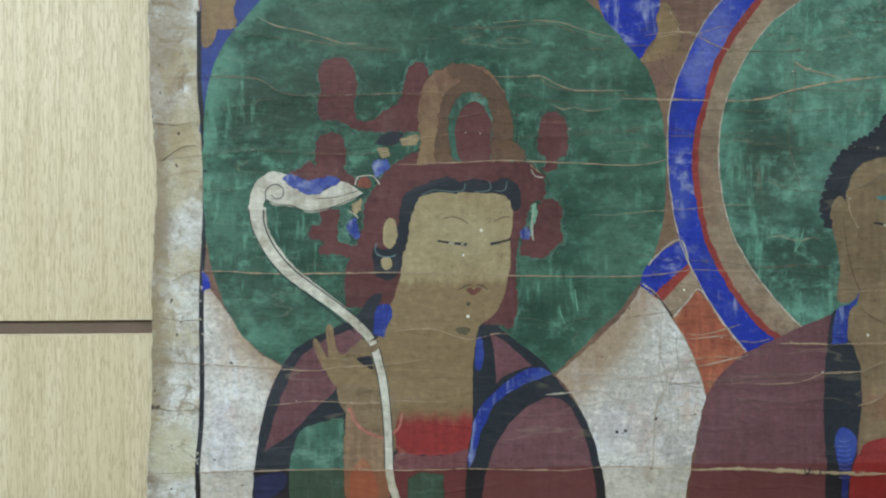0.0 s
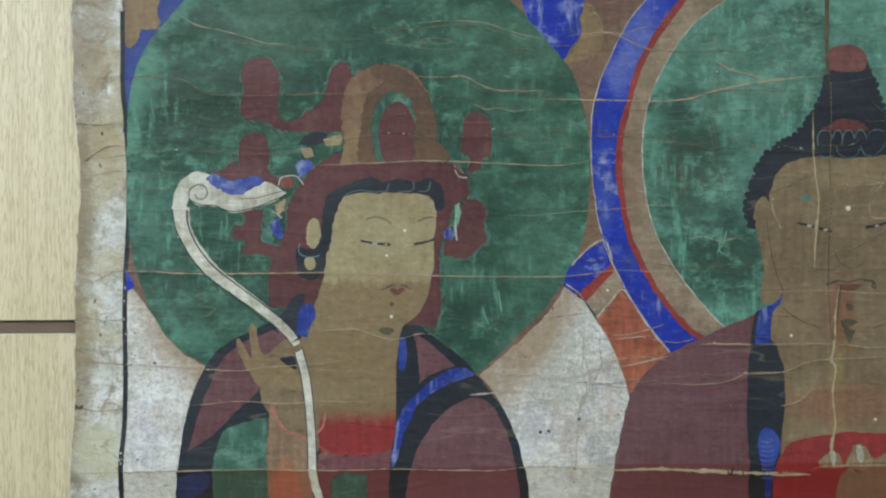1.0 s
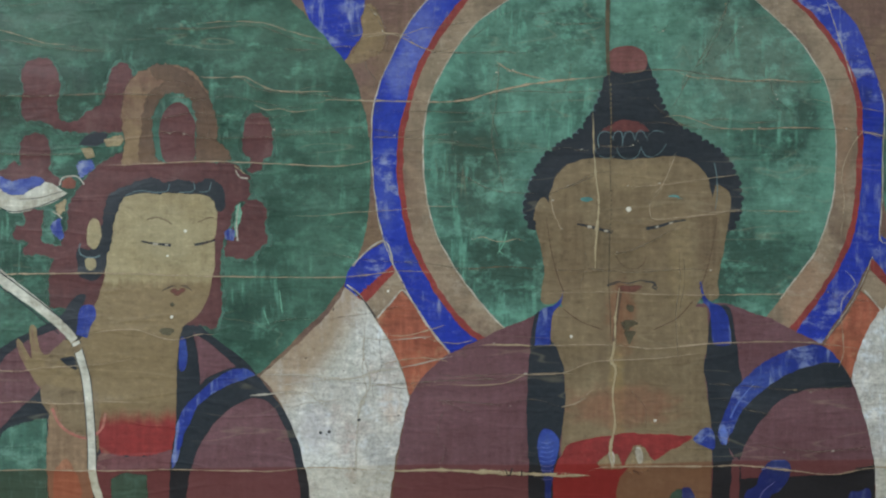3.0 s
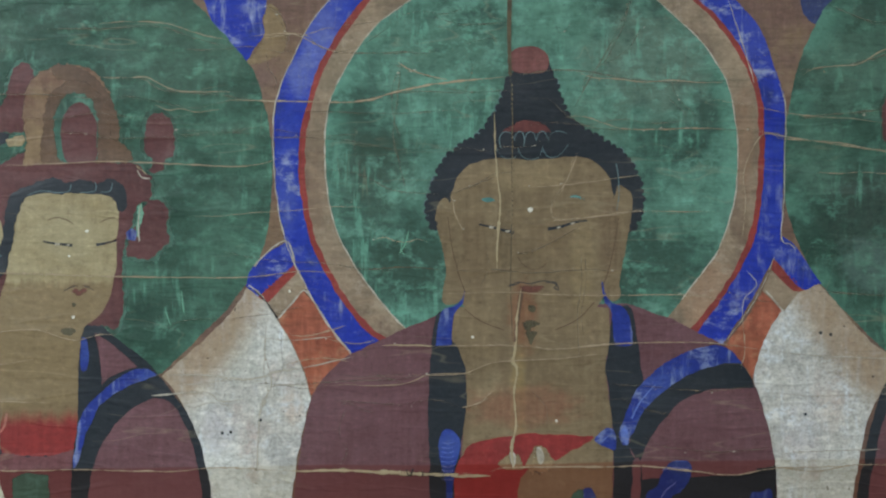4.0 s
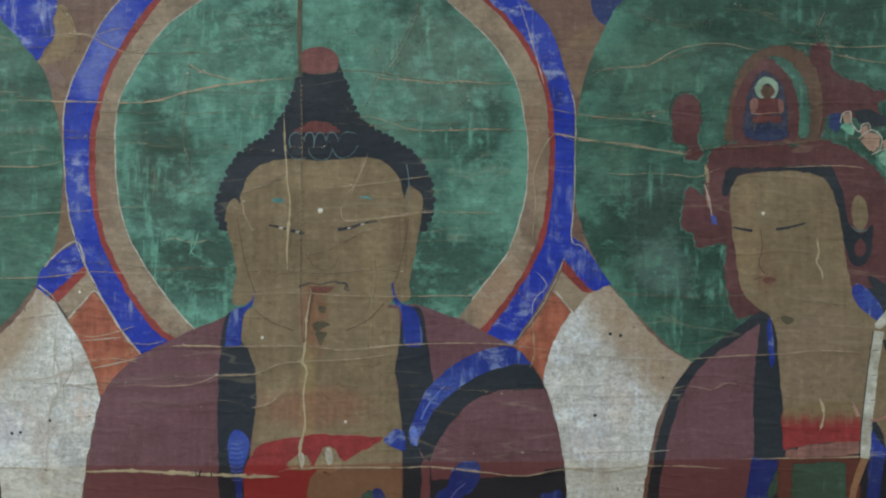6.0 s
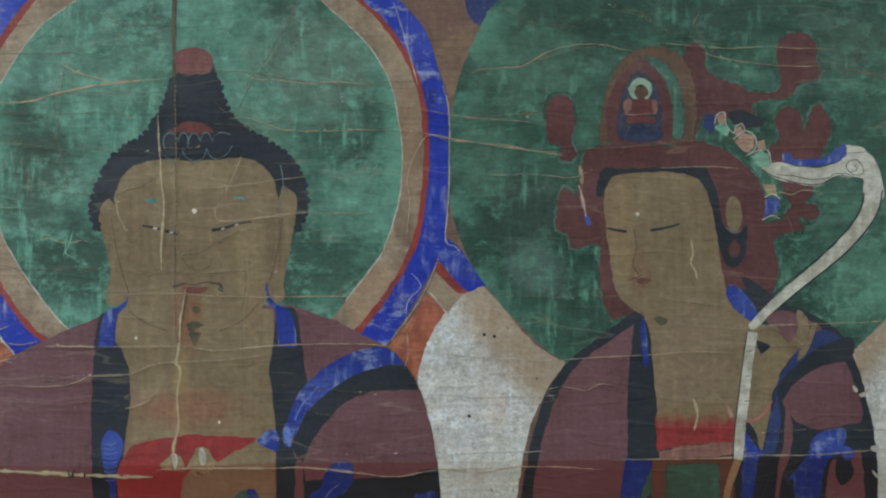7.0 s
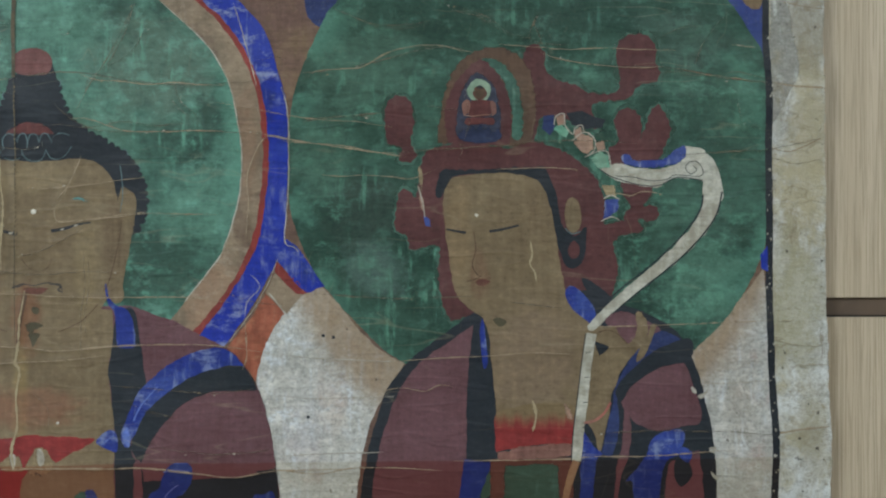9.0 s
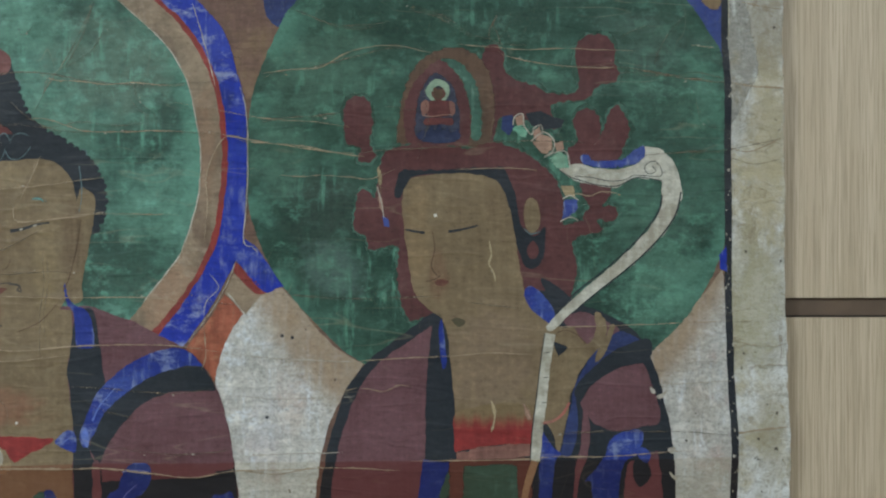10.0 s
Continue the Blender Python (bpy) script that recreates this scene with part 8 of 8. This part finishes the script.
stroke("painted_stroke", "skinline", 9, 0.7, 0.9, [(971.6, -34.5), (981.2, -32.1), (987.2, -28.5)])
stroke("painted_stroke", "skinline", 9, 0.7, 1.2, [(978.9, 18.3), (981.2, 0.3), (977.6, -17.7), (983.6, -28.5)])
patch("painted_dab", "stain", 9, [(999.2, -75.3), (1006.4, -72.9), (1013.6, -77.7), (1006.4, -82.5)])
dot("painted_dot", "white", 10, 981.9, 35.7, 1.8)
dot("painted_dot", "ink", 5, 819.2, -91.9, 1.8)
dot("painted_dot", "ink", 5, 830.0, -93.7, 1.8)
dot("painted_dot", "ink", 5, 802.9, -178.3, 1.8)

stroke("seam", "seam", 15, 5.4, 3.6, [(492.4, 317.4), (490.9, 263.4), (490.1, 227.4), (491.0, 182.4)])
crease("crease", "greenpale", 15, 1.2, 1.8, [(140.1, -43.6), (141.2, -54.4), (143.5, -67.6)])
crease("crease", "greenpale", 15, 1.2, 1.8, [(123.1, -61.5), (125.5, -72.3), (129.0, -80.7)])
crease("crease", "greenpale", 15, 1.8, 2.4, [(382.7, 18.1), (379.0, 4.9), (371.8, -7.1)])
crease("crease", "greenpale", 15, 1.2, 1.8, [(376.7, 12.1), (374.2, -2.3), (379.0, -7.1)])
# right figure, finer shapes
patch("crown_arch", "lotus_blue", 8, [(960.7, 121.0), (961.9, 151.1), (968.6, 172.2), (983.0, 187.2), (999.9, 174.0), (1007.1, 151.1), (1007.0, 121.0), (984.7, 115.0)], scallop=1.2)
dot("crown_disc", "ring_pale", 9, 984.8, 167.4, 12.4)
dot("crown_disc", "rustbrown", 10, 985.4, 164.4, 7.6)
dot("crown_disc", "ink", 10.6, 985.4, 169.2, 3.6)
patch("crown_jewel", "skinline", 11, [(980.6, 168.0), (985.4, 170.4), (990.2, 167.4), (989.6, 160.7), (985.4, 157.7), (981.2, 160.7)])
patch("crown_jewel", "crownred", 10.2, [(974.0, 154.7), (981.8, 158.3), (989.6, 158.3), (998.6, 154.7), (999.8, 142.7), (985.4, 139.1), (972.1, 142.7)])
patch("crown_jewel", "pinkband", 10.8, [(967.3, 153.5), (972.8, 157.1), (975.8, 153.5), (973.9, 145.1), (968.5, 142.1)])
patch("crown_jewel", "pinkband", 10.8, [(996.8, 155.9), (1001.6, 154.7), (1002.8, 145.1), (999.2, 141.5), (997.4, 147.5)])
stroke("painted_stroke", "pinkpale", 11, 0.9, 0.6, [(968.5, 141.5), (978.7, 140.3), (992.6, 142.1), (1000.4, 140.9)])
patch("crown_leaf", "crownred", 10.2, [(969.7, 137.9), (985.4, 140.3), (1001.0, 137.8), (999.8, 130.6), (985.4, 131.8), (970.9, 130.7)])
patch("crown_leaf", "lotus_dark", 10.6, [(962.5, 116.2), (967.3, 127.1), (972.1, 124.6), (978.1, 130.6), (981.7, 127.0), (986.0, 133.6), (990.8, 127.0), (995.0, 130.0), (999.8, 124.6), (1005.8, 127.6), (1008.8, 116.2), (985.3, 111.4)])
patch("painted_collar", "cloth_blue", 6.5, [(985.7, -82.5), (988.7, -75.2), (991.7, -95.7), (994.1, -119.8), (989.8, -127.0), (986.8, -107.8)])
patch("painted_lining", "maroon", 9, [(1127.2, -71.8), (1139.2, -69.4), (1150.0, -73.1), (1152.4, -88.7), (1144.0, -100.1), (1136.8, -95.9), (1129.6, -83.9)])
patch("painted_finger", "skin", 10, [(1151.2, -69.4), (1154.9, -67.6), (1158.5, -71.9), (1159.6, -89.9), (1154.8, -100.8), (1150.0, -93.5), (1152.4, -82.7)])
patch("painted_finger", "skin", 10, [(1168.1, -80.3), (1172.3, -82.7), (1168.1, -96.0), (1159.6, -114.0), (1151.2, -120.0), (1153.6, -109.2), (1162.0, -94.7)])
stroke("painted_stroke", "skinline", 11, 0.8, 0.8, [(1110.9, -88.7), (1119.9, -86.3), (1130.7, -89.9), (1141.6, -100.7)])
patch("painted_dab", "pinkpale", 10, [(1074.7, -163.3), (1078.9, -168.1), (1084.9, -181.3), (1080.1, -180.1), (1075.9, -171.7)])
stroke("scroll_line", "ink", 11, 0.8, 0.8, [(1092.1, -216.3), (1096.9, -215.7)])
stroke("scroll_line", "ink", 11, 0.8, 0.8, [(1093.5, -189.8), (1098.4, -189.2)])
stroke("scroll_line", "ink", 11, 0.8, 0.8, [(1094.8, -163.3), (1099.8, -162.7)])
stroke("scroll_line", "ink", 11, 0.8, 0.8, [(1096.1, -136.8), (1101.3, -136.2)])
stroke("scroll_line", "ink", 11, 0.8, 0.8, [(1097.2, -110.3), (1102.8, -109.7)])
patch("painted_nick", "chalk", 8, [(1209.1, -146.3), (1213.8, -148.7), (1215.0, -153.5), (1210.8, -152.3)])
patch("painted_nick", "chalk", 8, [(1216.2, -155.9), (1222.2, -153.5), (1227.0, -149.9), (1223.4, -157.1), (1218.6, -159.5)])
patch("painted_nick", "chalk", 8, [(1228.2, -211.1), (1235.4, -209.9), (1234.2, -215.9), (1229.4, -214.7)])
patch("painted_nick", "chalk", 8, [(1229.4, -236.3), (1234.2, -239.9), (1237.7, -244.7), (1233.0, -243.5)])

patch("cloth_flake", "border", 7, [(1310.6, 262.6), (1315.4, 245.8), (1319.0, 241.0), (1323.8, 230.1), (1328.0, 213.9), (1327.4, 204.8), (1329.2, 197.6), (1325.0, 188.0), (1325.5, 174.7), (1320.1, 166.9), (1314.1, 159.1), (1306.9, 150.7), (1302.6, 137.4), (1315.9, 133.8), (1329.7, 150.7), (1339.4, 165.7), (1341.8, 192.8), (1339.5, 222.9), (1331.1, 247.0), (1323.9, 262.6)])

# chips of bare ground along the dark border lines and the edge of a robe
random.seed(7)
def chip(x, z, r):
    ring = [(x + r * random.uniform(0.5, 1.3) * math.cos(a), z + r * random.uniform(0.6, 1.9) * math.sin(a)) for a in (0.3, 1.3, 2.4, 3.5, 4.6, 5.6)]
    patch("chip_glint", "chalk", 6, ring)


for line, number, spread in (([(1291.0, 228.0), (1292.2, 174.0), (1293.3, 84.0), (1293.8, 0.0), (1294.3, -72.0), (1296.6, -132.0), (1299.0, -179.9), (1300.2, -215.9), (1298.9, -257.9)], 34, 3.2), ([(-256.4, -33.6), (-257.4, -93.5), (-257.0, -123.5), (-258.8, -195.5), (-261.4, -231.5)], 12, 2.0)):
    line = smooth(line, False, 2.0)
    for _ in range(number):
        x, z = random.choice(line)
        chip(x + random.uniform(-spread, spread), z, random.uniform(0.5, 1.5))


# bare thread where the folds have rubbed, with their crest highlights in the colour
for name, material, w0, w1, points in FOLDS:
    crease(name, material, 15, w0, w1, points)

# specks beside the folds: flaked ground, and tiny highlights painted in as pale dabs
random.seed(33)
for _ in range(150):
    x, z = random.choice(smooth(random.choice(FOLDS)[4], False, 2.0))
    x, z, r = x + random.gauss(0, 2.0), z + random.gauss(0, 1.6), random.uniform(0.35, 0.95)
    if -300 < x < 1345:
        patch("chip_glint", random.choice(("chalk", "chalk", "bone")), top_layer(x, z) + 1.2, [(x + r * random.uniform(0.7, 2.2) * math.cos(a), z + r * random.uniform(0.5, 1.1) * math.sin(a)) for a in (0.2, 1.2, 2.3, 3.3, 4.4, 5.5)])

# stitches down the seam between the two widths of cloth
for k in range(40):
    z = 173.4 - k * 5.0
    stroke("stitch", "bone", 15, 0.9, 0.9, [(492.8 + 0.3 * math.sin(k), z), (492.8 + 0.2, z - 1.3), (492.8 + 0.3 * math.sin(k), z - 2.6)])
